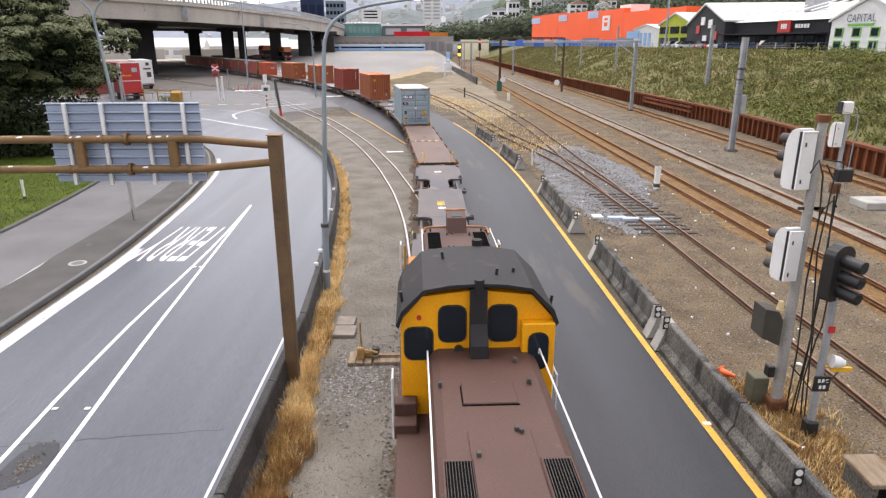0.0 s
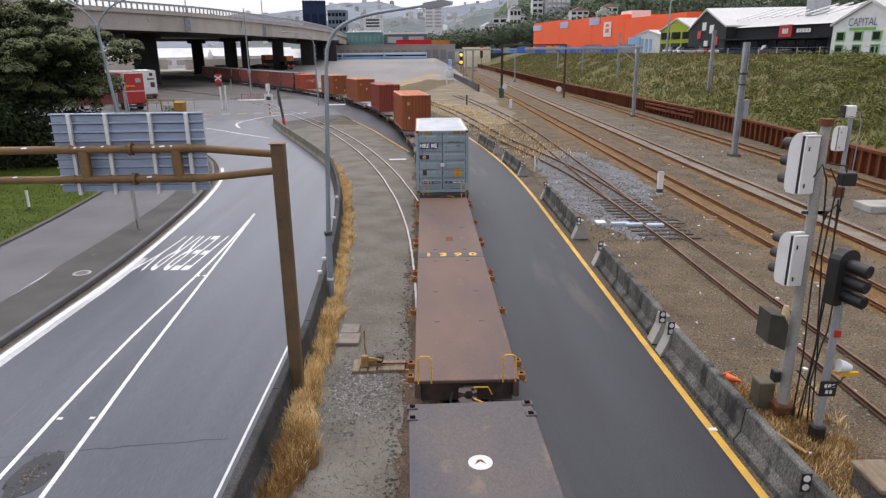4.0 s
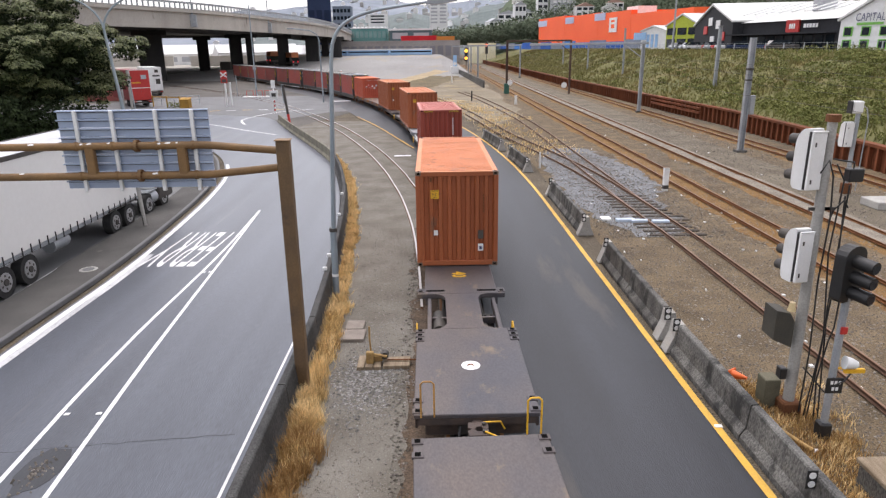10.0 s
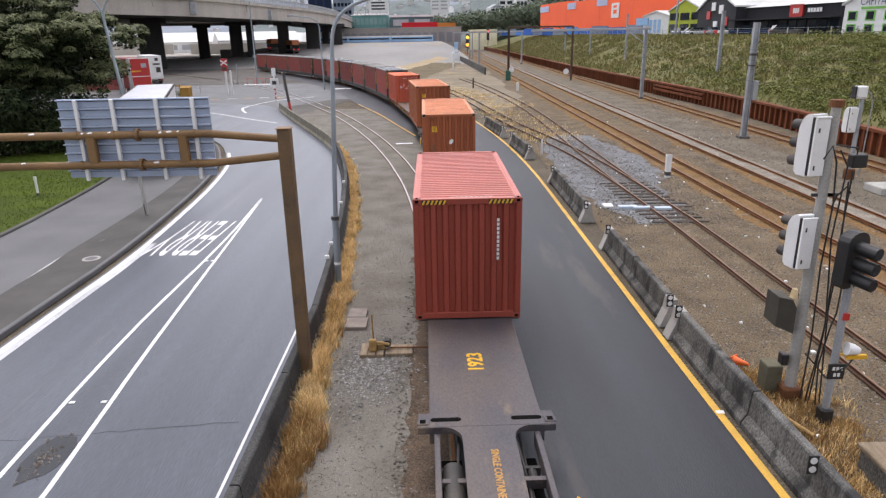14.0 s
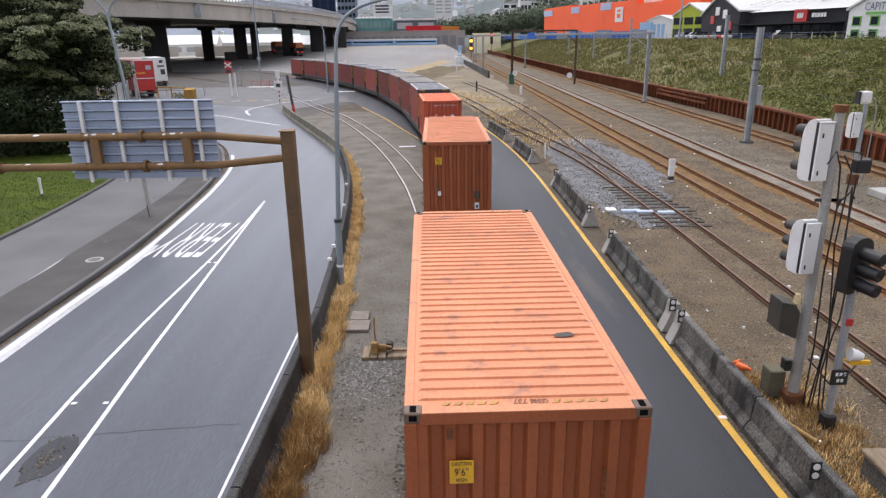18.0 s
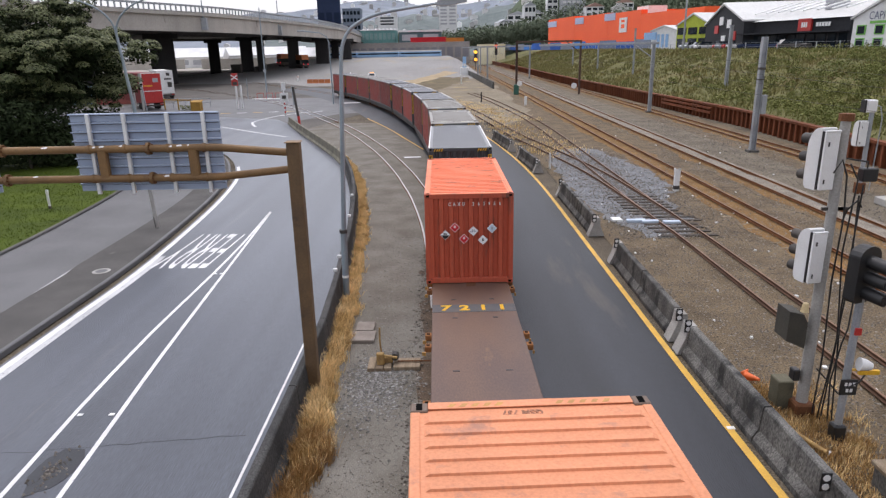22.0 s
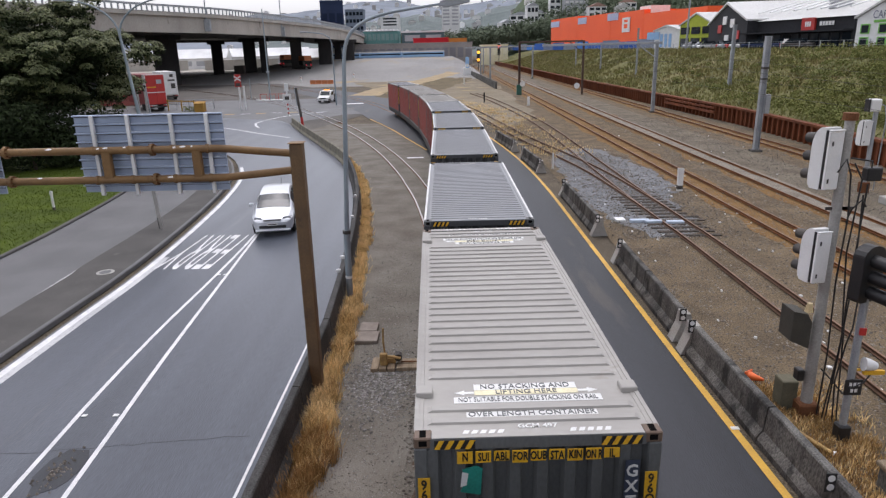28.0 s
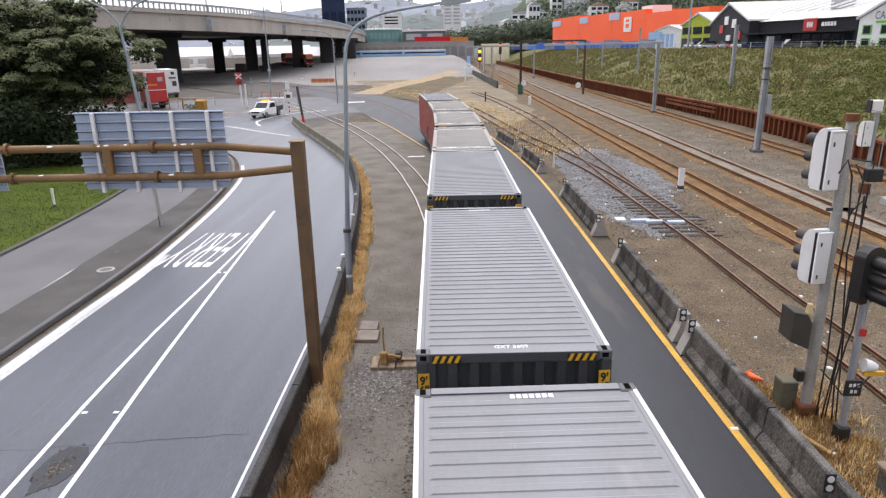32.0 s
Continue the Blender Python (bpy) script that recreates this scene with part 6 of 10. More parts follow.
def right_run(s0, s1, o0, o1):
    pts = []
    for s in np.arange(s0, s1 + 0.1, max(1.0, (s1 - s0) / 8)):
        x, y, h = line_at(s)
        o = o0 + (o1 - o0) * (s - s0) / (s1 - s0)
        pts.append((x + math.cos(h) * o, y + math.sin(h) * o))
    return pts


for y_ in (19.4, 20.8, 23.3, 26.4, 30.5):
    x_ = float(np.interp(y_, [p[1] for p in WALL_L], [p[0] for p in WALL_L])) + 0.05
    single("barrier_stud", Mesh().box(x_ - 0.07, x_ + 0.07, y_ - 0.05, y_ + 0.05, 0.73, 0.84, 0.015), WHITE, "small white reflector on the barrier top", "reflector", "barrier studs")
for a, b, o0, o1 in ((-12, 14.8, 5.25, 5.38), (16.0, 22.7, 5.42, 5.5), (26.0, 33.0, 5.52, 5.5), (40.0, 45.9, 5.42, 5.3), (48.6, 54.8, 5.32, 5.2)):
    run = right_run(a, b, o0, o1)
    barrier(run, "grey stained concrete barrier beside the rail lane", "barriers", 3.9)
    for (x, y), end in ((run[0], 0), (run[-1], 1)):
        if y > 5:
            single("concrete_end_block", Mesh().prism([(x - 0.33, -0.05), (x + 0.33, -0.05), (x + 0.15, 0.4), (x + 0.1, 0.72), (x - 0.1, 0.72), (x - 0.15, 0.4)], "y", y + (0.02 if end else -0.42), y + (0.42 if end else -0.02)), CONCRETE_LIGHT, "pale concrete end block of the barrier", "barrier block", "barrier end blocks")
            delineator(x - 0.12, y + (0.02 if end else -0.45), 0.72)
delineator(5.85, 8.75, 0.74)

# sign gantry over the road, seen from behind
gan = thing("sign_gantry", "brown painted steel gantry over the road", "gantry")
post_m = Mesh().box(-3.225, -2.965, 13.04, 13.3, -0.05, 5.62, 0.02)
# Post brown is darkened because its upright face gets less sky.
part("post", post_m, surf("shaded_post_brown", (0.15, 0.09, 0.04), (0.1, 0.062, 0.032), 1.6, 0.7, 0, 0.2, spots=(0.05, 0.035, 0.025), spot_scale=2.5, spot_amt=0.45), gan, "square brown post in a shade-darkened tone")
part("post_cap", Mesh().box(-3.25, -2.94, 13.015, 13.325, 5.62, 5.64, 0.008), GANTRY, gan)
part("base_plate", Mesh().box(-3.32, -2.8, 12.91, 13.43, -0.05, 0.03, 0.01), RUST, gan)
part("far_post", Mesh().box(-19.5, -19.2, 13.02, 13.32, 0, 5.62, 0.02), GANTRY, gan)
for z_mid, z_end, nm in ((5.55, 5.42, "upper_tube"), (4.95, 5.08, "lower_tube")):
    part(nm, Mesh().tube([(-19.3, 13.16, z_mid), (-12, 13.16, z_mid), (-4.75, 13.16, z_mid), (-4.55, 13.16, z_mid + (z_end - z_mid) * 0.06), (-3.2, 13.16, z_end)], 0.078, 16), GANTRY, gan, "round brown tube", smooth=True)
for x in (-6.97, -5.13, -9.4, -11.2):
    part("tube_link", Mesh().box(x - 0.09, x + 0.09, 13.09, 13.23, 4.95, 5.55, 0.02), GANTRY, gan)
for z in (5.55, 4.95):
    for x in (-6.02, -9.0):
        part("flange", Mesh().tube([(x - 0.03, 13.16, z), (x + 0.03, 13.16, z)], 0.125, 16), GANTRY, gan)
        fb = Mesh()
        for k in range(8):
            a = k * math.pi / 4
            fb.tube([(x - 0.06, 13.16 + 0.1 * math.cos(a), z + 0.1 * math.sin(a)), (x + 0.06, 13.16 + 0.1 * math.cos(a), z + 0.1 * math.sin(a))], 0.014, 6)
        part("flange_bolts", fb, RUST, gan)


def sign_panel(x0, x1, label):
    z0, z1 = 4.66, 6.25
    sp = thing("road_sign", label, "road sign", "signs on the gantry")
    n = 9
    for i in range(n):
        a, b = z0 + (z1 - z0) * i / n, z0 + (z1 - z0) * (i + 1) / n
        part("sign_plank", Mesh().box(x0, x1, 13.36, 13.39, a + 0.004, b - 0.004).box(x0, x1, 13.28, 13.36, b - 0.03, b - 0.006), SIGN_BACK, sp, "ribbed aluminium plank")
        # Dark strip paints the shadow line below the plank's flange.
        part("plank_shadow", Mesh().box(x0 + 0.01, x1 - 0.01, 13.352, 13.36, b - 0.052, b - 0.03), DARK, sp)
    for f in (0.13, 0.37, 0.66, 0.9):
        x = x0 + (x1 - x0) * f
        st = part("strut", Mesh().box(x - 0.035, x + 0.035, 13.25, 13.325, z0 - 0.05, z1 - 0.01, 0.006), SIGN_STRUT, sp, "bright aluminium strut")
        for z in (5.55, 4.95):
            part("clamp", Mesh().tube([(x - 0.025, 13.16, z), (x + 0.025, 13.16, z)], 0.092, 16), GANTRY, st, smooth=True)


sign_panel(-7.62, -4.6, "back of a blue-grey ribbed aluminium road sign")
sign_panel(-12.4, -9.3, "back of a second ribbed aluminium road sign")

rnd = random.Random(21)
for x, z in ((-7.1, 5.55), (-6.95, 5.55), (-5.55, 5.55), (-5.38, 5.55), (-6.55, 5.55), (-5.2, 5.55), (-8.4, 4.95), (-10.3, 5.55), (-10.9, 5.55), (-5.7, 4.95), (-8.1, 5.55)):
    w, a = rnd.uniform(0.025, 0.075), rnd.uniform(0.5, 1.1)
    part("paint_chip", Mesh().prism([(x - w, 0), (x - w * 0.3, 0.02), (x + w * 0.5, 0.026), (x + w, 0.01), (x + w * 0.7, -0.014), (x - w * 0.5, -0.018)], "z", 0.078, 0.081).moved(Matrix.Translation((0, 13.16, z)) @ Matrix.Rotation(a, 4, "X")), SIGN_STRUT, gan, "bare pale patch of flaked paint")

# tall street lamp beside the barrier
lamp = thing("street_lamp", "grey-blue steel street lamp with a long curved arm", "street lamp")
part("pole", Mesh().tube([(-3.18, 18.94, 1.7), (-3.0, 18.94, 5.5), (-2.93, 18.94, 7.0)], 0.075, 14, 0.055), POLE_BLUE, lamp, smooth=True)
part("pole_sleeve", Mesh().tube([(-3.2, 18.94, -0.05), (-3.17, 18.94, 2.15)], 0.1, 14), POLE_BLUE, lamp, smooth=True)
part("collar", Mesh().tube([(-3.17, 18.94, 2.12), (-3.17, 18.94, 2.22)], 0.12, 14), DARK, lamp)
arm = curve([(-2.93, 7.0), (-2.86, 7.5), (-2.66, 7.88), (-2.3, 8.14), (-1.8, 8.31), (-1.1, 8.43), (-0.1, 8.56)], 0.15)
part("arm", Mesh().tube([(x, 18.94, z) for x, z in arm], 0.052, 10, 0.035), POLE_BLUE, lamp, smooth=True)
part("lamp_head", Mesh().prism([(-0.25, 8.5), (0.05, 8.48), (0.6, 8.57), (0.62, 8.64), (0.3, 8.7), (-0.2, 8.62)], "y", 18.8, 19.08), GALV, lamp, "flat grey lamp head")
part("reflector_band", Mesh().tube([(-3.19, 18.94, 0.7), (-3.19, 18.94, 0.78)], 0.105, 14), WHITE, lamp)

# point lever with its timbers beside the track
lev = thing("point_lever", "yellow-brown railway point lever on timber boards", "point lever")
for i in range(3):
    part("timber", Mesh().box(-2.02 + i * 0.2, -1.84 + i * 0.2, 14.15, 14.78, -0.05, 0.055, 0.012), WOOD, lev)
part("timber", Mesh().box(-1.4, -0.75, 14.2, 14.42, -0.05, 0.05, 0.012), WOOD, lev)
part("timber", Mesh().box(-1.4, -0.75, 14.46, 14.7, -0.05, 0.05, 0.012), WOOD, lev)
OCHRE = surf("ochre_paint", (0.42, 0.27, 0.09), (0.25, 0.15, 0.06), 8, 0.75, 0, 0.3)
part("lever_box", Mesh().box(-1.72, -1.42, 14.42, 14.58, 0.05, 0.2, 0.02), OCHRE, lev, "ochre painted cast box")
part("lever_arm", Mesh().tube([(-1.68, 14.45, 0.15), (-1.72, 14.5, 0.62), (-1.71, 14.5, 0.95)], 0.022, 8), OCHRE, lev, "upright lever arm", smooth=True)
part("lever_stand", Mesh().box(-1.8, -1.62, 14.3, 14.42, 0.05, 0.36, 0.02).tube([(-1.62, 14.36, 0.28), (-1.3, 14.36, 0.22)], 0.035, 8), OCHRE, lev)
part("counterweight", Mesh().tube([(-1.36, 14.42, 0.2), (-1.36, 14.6, 0.2)], 0.09, 12), DARK, lev, "dark counterweight")
part("pull_rod", Mesh().tube([(-1.3, 14.5, 0.06), (0.2, 14.5, 0.06)], 0.02, 6), RUST, lev)
SLAB = surf("pinkish_slab", (0.27, 0.235, 0.205), (0.2, 0.17, 0.145), 3, 0.9, 0, 0.3)
for i, (x0, x1, y0, y1) in enumerate(((-2.66, -2.02, 15.75, 16.38), (-2.6, -2.1, 16.42, 17.0))):
    single("cover_slab", Mesh().box(x0, x1, y0, y1, -0.05, 0.05, 0.012), SLAB, "pale flat cover slab set in the gravel", "cover slab", "cover slabs")


# railway signals on the concrete mast
def mast_box(parent, name, cx, cy, z0, z1, w, d, yaw, hoods):
    """A signal head seen from behind: rounded shell, back door, dark seal, and hoods on the far side."""
    m = Matrix.Translation((cx, cy, 0)) @ Matrix.Rotation(radians(yaw), 4, "Z")
    h = z1 - z0
    prof = [(-d * 0.14, z0), (d * 0.34, z0), (d * 0.46, z0 + h * 0.05), (d * 0.5, z0 + h * 0.14)] + [(-d * 0.02 + d * 0.52 * math.cos(a), z1 - h * 0.34 + h * 0.34 * math.sin(a)) for a in np.linspace(0, math.pi / 2, 9)] + [(-d * 0.14, z1 - h * 0.004)]
    head = part(name, Mesh().prism(prof, "x", -w / 2, w / 2).moved(m), WHITE, parent, "white bullet-shaped signal housing")
    part("seal", Mesh().box(-w * 0.49, w * 0.49, -d * 0.25, -d * 0.13, z0 + h * 0.02, z1 - h * 0.045, 0.01).moved(m), BLACK, head, "dark rubber seal")
    door = part("back_door", Mesh().box(-w * 0.48, w * 0.48, -d * 0.38, -d * 0.25, z0 + h * 0.015, z1 - h * 0.06, 0.012).moved(m), WHITE, head, "pale hinged back door")
    part("door_rim", Mesh().box(-w * 0.5, w * 0.5, -d * 0.4, -d * 0.27, z1 - h * 0.058, z1 - h * 0.03, 0.008).moved(m), WHITE, door)
    for z in (z0 + h * 0.72, z0 + h * 0.12):
        part("latch", Mesh().box(-w * 0.3, -w * 0.22, -d * 0.41, -d * 0.38, z, z + 0.08).moved(m), DARK, door)
    for k in range(hoods):
        z = z0 + h * (0.2 + 0.3 * k)
        part("hood", Mesh().tube([(0, d * 0.5, z), (0, d * 1.05, z - 0.02)], 0.1, 14).moved(m), DARK, head, "dark signal hood", smooth=True)
    return head


sig = thing("signal_mast", "concrete railway signal mast with two white signal heads", "railway signal")
mx, my = 7.25, 12.04
part("mast", Mesh().tube([(mx, my, -0.05), (mx, my, 6.0)], 0.115, 14, 0.085), CONCRETE_LIGHT, sig, "weathered concrete pole", smooth=True)
part("mast_cap", Mesh().tube([(mx, my, 5.97), (mx, my, 6.1)], 0.13, 14), RUST, sig, "rusty cap")
part("mast_base", Mesh().box(mx - 0.2, mx + 0.2, my - 0.2, my + 0.2, -0.05, 0.25, 0.03), RUST, sig)
mast_box(sig, "upper_head", mx - 0.29, my + 0.05, 4.7, 5.85, 0.3, 0.5, 10, 3)
mast_box(sig, "lower_head", mx - 0.29, my - 0.05, 2.9, 3.97, 0.3, 0.49, 10, 3)
part("equipment_box", Mesh().prism([(mx - 0.64, 1.72), (mx - 0.26, 1.55), (mx - 0.26, 2.1), (mx - 0.36, 2.28), (mx - 0.64, 2.34)], "y", my - 0.24, my + 0.24), surf("olive_box", (0.06, 0.055, 0.04), (0.04, 0.037, 0.03), 3, 0.7, 0, 0.2), sig, "olive-grey equipment box")
part("box_lamp", Mesh().tube([(mx - 0.28, my - 0.1, 2.28), (mx - 0.28, my - 0.1, 2.46)], 0.08, 12, 0.05), surf("cream_lamp", (0.7, 0.55, 0.3), None, 5, 0.5), sig, "cream lamp")
part("junction_box", Mesh().box(mx - 0.3, mx - 0.16, my - 0.1, my + 0.1, 0.75, 1.0, 0.02), BLACK, sig)
part("cabinet", Mesh().box(mx - 0.45, mx - 0.12, my + 0.12, my + 0.5, -0.05, 0.62, 0.02), surf("moss_cabinet", (0.14, 0.13, 0.09), None, 4, 0.85), sig, "mossy grey cabinet")
nx_cable = 7.45
for a in (mx + 0.1, mx + 0.0):
    part("step_bracket", Mesh().box(a - 0.2, a + 0.2, my - 0.02, my + 0.02, 4.3, 4.36), DARK, sig)
for pts in ([(mx + 0.15, my - 0.1, 5.2), (mx + 0.3, my - 0.15, 4.9), (mx + 0.2, my - 0.2, 3.5), (mx + 0.32, my - 0.3, 1.8), (mx + 0.22, my - 0.35, 0.0)],
            [(mx + 0.4, my - 0.1, 4.6), (mx + 0.42, my - 0.2, 3.0), (mx + 0.3, my - 0.3, 1.5), (mx + 0.18, my - 0.3, 0.0)],
            [(mx + 0.45, my - 0.1, 4.8), (mx + 0.36, my - 0.2, 2.4), (mx + 0.42, my - 0.4, 0.0)],
            [(mx - 0.2, my - 0.2, 5.05), (mx - 0.1, my - 0.25, 5.3), (mx + 0.05, my - 0.2, 5.0), (mx + 0.12, my - 0.2, 4.2), (mx + 0.1, my - 0.18, 2.9), (mx + 0.14, my - 0.22, 1.4), (mx + 0.1, my - 0.25, 0.1)],
            [(mx + 0.42, my - 0.2, 4.4), (mx + 0.3, my - 0.25, 4.55), (mx + 0.16, my - 0.2, 4.35), (mx + 0.13, my - 0.15, 4.1)],
            [(mx + 0.46, my - 0.2, 3.0), (mx + 0.52, my - 0.28, 2.5), (mx + 0.5, my - 0.3, 2.0), (mx + 0.4, my - 0.34, 1.7), (mx + 0.3, my - 0.34, 0.9), (mx + 0.34, my - 0.4, 0.0)],
            [(mx + 0.12, my - 0.12, 1.05), (mx + 0.3, my - 0.2, 0.85), (mx + 0.5, my - 0.3, 0.6), (mx + 0.62, my - 0.4, 0.5)],
            [(nx_cable - 0.02, 11.0, 1.3), (nx_cable - 0.1, 10.98, 1.1), (nx_cable + 0.15, 10.95, 1.25), (nx_cable + 0.3, 10.95, 1.5)],
            [(mx + 0.05, my - 0.12, 5.3), (mx + 0.5, my - 0.05, 5.22), (mx + 0.5, my - 0.05, 5.0)]):
    part("cable", Mesh().tube(pts, 0.016, 6), BLACK, sig, "loose black cable", smooth=True)
part("cable_box", Mesh().box(mx + 0.42, mx + 0.7, my - 0.1, my + 0.1, 4.85, 5.1, 0.02), BLACK, sig)

sig2 = thing("signal_post", "short post with a black three-lamp signal head", "railway signal")
nx, ny = 7.45, 11.09
part("post", Mesh().tube([(nx, ny, -0.05), (nx, ny, 3.1)], 0.07, 12), GALV, sig2, "pale steel post", smooth=True)
part("post_foot", Mesh().box(nx - 0.12, nx + 0.12, ny - 0.12, ny + 0.12, -0.05, 0.3, 0.03), BLACK, sig2)
hm = Matrix.Translation((nx, ny, 0)) @ Matrix.Rotation(radians(-158), 4, "Z")
plate = [(-0.27, 2.9), (-0.2, 2.83), (0.2, 2.83), (0.27, 2.9), (0.27, 3.68)] + [(0.27 * math.cos(a), 3.68 + 0.2 * math.sin(a)) for a in np.linspace(0.2, math.pi - 0.2, 8)] + [(-0.27, 3.68)]
hd = part("signal_head", Mesh().prism(plate, "y", -0.16, 0.06).moved(hm), BLACK, sig2, "black signal head")
for k in range(3):
    z = 3.02 + 0.29 * k
    part("hood", Mesh().tube([(0, 0.04, z), (0, 0.44, z - 0.03)], 0.12, 16).moved(hm), BLACK, hd, "long black hood", smooth=True)
    part("lens", Mesh().tube([(0, 0.42, z - 0.03), (0, 0.445, z - 0.03)], 0.1, 16).moved(hm), GLASS_DARK, hd)
part("number_plate", Mesh().box(nx - 0.16, nx + 0.16, ny - 0.12, ny - 0.09, 0.98, 1.3, 0.006), BLACK, sig2, "black plate with white marks")
bars("plate_writing", [0.05, 0.05, 0.05], 0.07, WHITE, sig2, Matrix.Translation((nx + 0.01, ny - 0.125, 1.21)) @ FRONT, 0.025)
bars("plate_writing", [0.05, 0.05], 0.07, WHITE, sig2, Matrix.Translation((nx + 0.01, ny - 0.125, 1.08)) @ FRONT, 0.025)
part("red_reflector", Mesh().box(nx - 0.06, nx + 0.06, ny - 0.12, ny - 0.08, 2.2, 2.34, 0.006), RED, sig2, "red square reflector")
part("bracket", Mesh().tube([(nx, ny, 1.45), (nx + 0.3, ny - 0.1, 1.5)], 0.025, 8).box(nx + 0.12, nx + 0.5, ny - 0.16, ny - 0.1, 1.42, 1.5), YELLOW, sig2, "yellow bracket")
part("bell", Mesh().tube([(nx + 0.12, ny - 0.1, 1.62), (nx + 0.26, ny - 0.12, 1.6), (nx + 0.34, ny - 0.13, 1.58)], 0.13, 14, 0.07), WHITE, sig2, "white rounded lamp", smooth=True)

sig3 = thing("signal_mast", "steel signal mast with a white head beside the far track", "railway signal")
fx, fy = 20.87, 32.67
part("mast", Mesh().tube([(fx, fy, -0.05), (fx, fy, 4.4)], 0.11, 12), GALV, sig3, smooth=True)
mast_box(sig3, "signal_head", fx - 0.4, fy, 2.35, 3.6, 0.4, 0.62, 0, 1)
part("top_lamp", Mesh().box(fx - 0.42, fx + 0.12, fy - 0.2, fy + 0.2, 4.0, 4.6, 0.05), WHITE, sig3, "white square lamp box")
part("lamp_visor", Mesh().box(fx - 0.5, fx - 0.42, fy - 0.2, fy + 0.2, 4.0, 4.6, 0.02), BLACK, sig3)
part("ladder_hoop", Mesh().tube([(fx + 0.7, fy + 0.3, 0), (fx + 0.75, fy + 0.3, 3.6), (fx + 0.6, fy + 0.3, 4.2), (fx + 0.2, fy + 0.2, 4.4)], 0.03, 8), GALV, sig3, smooth=True)
part("mast_base", Mesh().box(fx - 0.2, fx + 0.2, fy - 0.2, fy + 0.2, -0.05, 0.5, 0.03), RUST, sig3)
single("concrete_plinth", Mesh().box(20.2, 22.4, 29.0, 30.4, -0.05, 0.32, 0.04), CONCRETE_LIGHT, "pale concrete cable pit cover beside the track", "plinth")
cone = thing("traffic_cone", "orange traffic cone lying behind the barrier", "traffic cone")
part("cone_body", Mesh().tube([(6.7, 13.42, 0.1), (6.9, 13.15, 0.14)], 0.11, 14, 0.03), surf("cone_orange", (0.85, 0.16, 0.03), None, 5, 0.6), cone, smooth=True)
part("cone_base", Mesh().box(-0.14, 0.14, -0.14, 0.14, -0.02, 0.02, 0.01).moved(Matrix.Translation((6.69, 13.44, 0.08)) @ Matrix.Rotation(radians(85), 4, "X") @ Matrix.Rotation(radians(35), 4, "Y")), bpy.data.materials["cone_orange"], cone)
bench = thing("concrete_stand", "low grey concrete stand beside the barrier", "stand")
part("top_slab", Mesh().box(7.15, 7.75, 8.8, 9.65, 0.42, 0.52, 0.02), WOOD, bench, "weathered brown top")
for x in (7.2, 7.55):
    part("leg", Mesh().box(x, x + 0.1, 8.85, 9.6, -0.05, 0.42, 0.01), CONCRETE, bench)
rod = thing("scrap_pipe", "rusty yellow pipe lying in the dry grass", "pipe")
part("pipe", Mesh().tube([(6.55, 11.6, 0.05), (6.95, 10.5, 0.05)], 0.045, 10), OCHRE, rod, smooth=True)


# trackside posts and marks
def marker_post(x, y, h, w, mat, label, band=None):
    t = thing("marker_post", label, "marker post", "trackside posts")
    part("post", Mesh().box(x - w, x + w, y - w, y + w, -0.08, h, 0.02), mat, t)
    if band:
        part("band", Mesh().box(x - w * 1.04, x + w * 1.04, y - w * 1.04, y + w * 1.04, h * 0.05, h * 0.22), band, t)
        part("cap", Mesh().box(x - w * 1.05, x + w * 1.05, y - w * 1.05, y + w * 1.05, h * 0.82, h), mat, t)


marker_post(12.05, 33.97, 1.15, 0.13, WHITE, "white concrete trackside marker post", DARK)
marker_post(6.5, 41.3, 0.95, 0.05, WHITE, "thin white trackside post")
marker_post(10.62, 89.7, 1.1, 0.16, WHITE, "white trackside marker post")
marker_post(5.05, 96.6, 1.35, 0.1, BLACK, "black post with a pale crossbar")
marker_post(-19.95, 31.8, 1.05, 0.05, WHITE, "white lawn edge post", DARK)
marker_post(3.4, 150, 1.2, 0.12, WHITE, "white post in the yard")
for x, y in ((7.4, 27.95),):
    single("litter_sheet", Mesh().box(x - 0.22, x + 0.22, y - 0.25, y + 0.25, -0.03, 0.08, 0.02), WHITE, "white cover box beside the siding", "cover box", "white covers")
for x, y, h in ((8.2, 27.65, 0.42), (8.75, 27.45, 0.36), (9.62, 27.3, 0.36)):
    single("point_motor_cover", Mesh().box(x - h, x + h, y - 0.14, y + 0.14, -0.03, 0.1, 0.02), surf("pale_blue_cover", (0.5, 0.58, 0.68), (0.4, 0.47, 0.56), 3, 0.5) if x < 8.5 else bpy.data.materials["pale_blue_cover"], "pale metal plate over the points", "cover plate", "white covers")
sp = thing("sign_post", "weathered pale sign post on the island", "sign post")
part("post", Mesh().tube([(-12.8, 27.67, 0.08), (-12.93, 27.67, 2.7)], 0.085, 10), CONCRETE_LIGHT, sp, smooth=True)
part("foot", Mesh().tube([(-12.8, 27.67, 0.08), (-12.83, 27.67, 0.6)], 0.085, 10), CONCRETE, sp)
part("plate", Mesh().box(-13.5, -12.5, 27.6, 27.63, 2.6, 3.4, 0.01), GALV, sp)

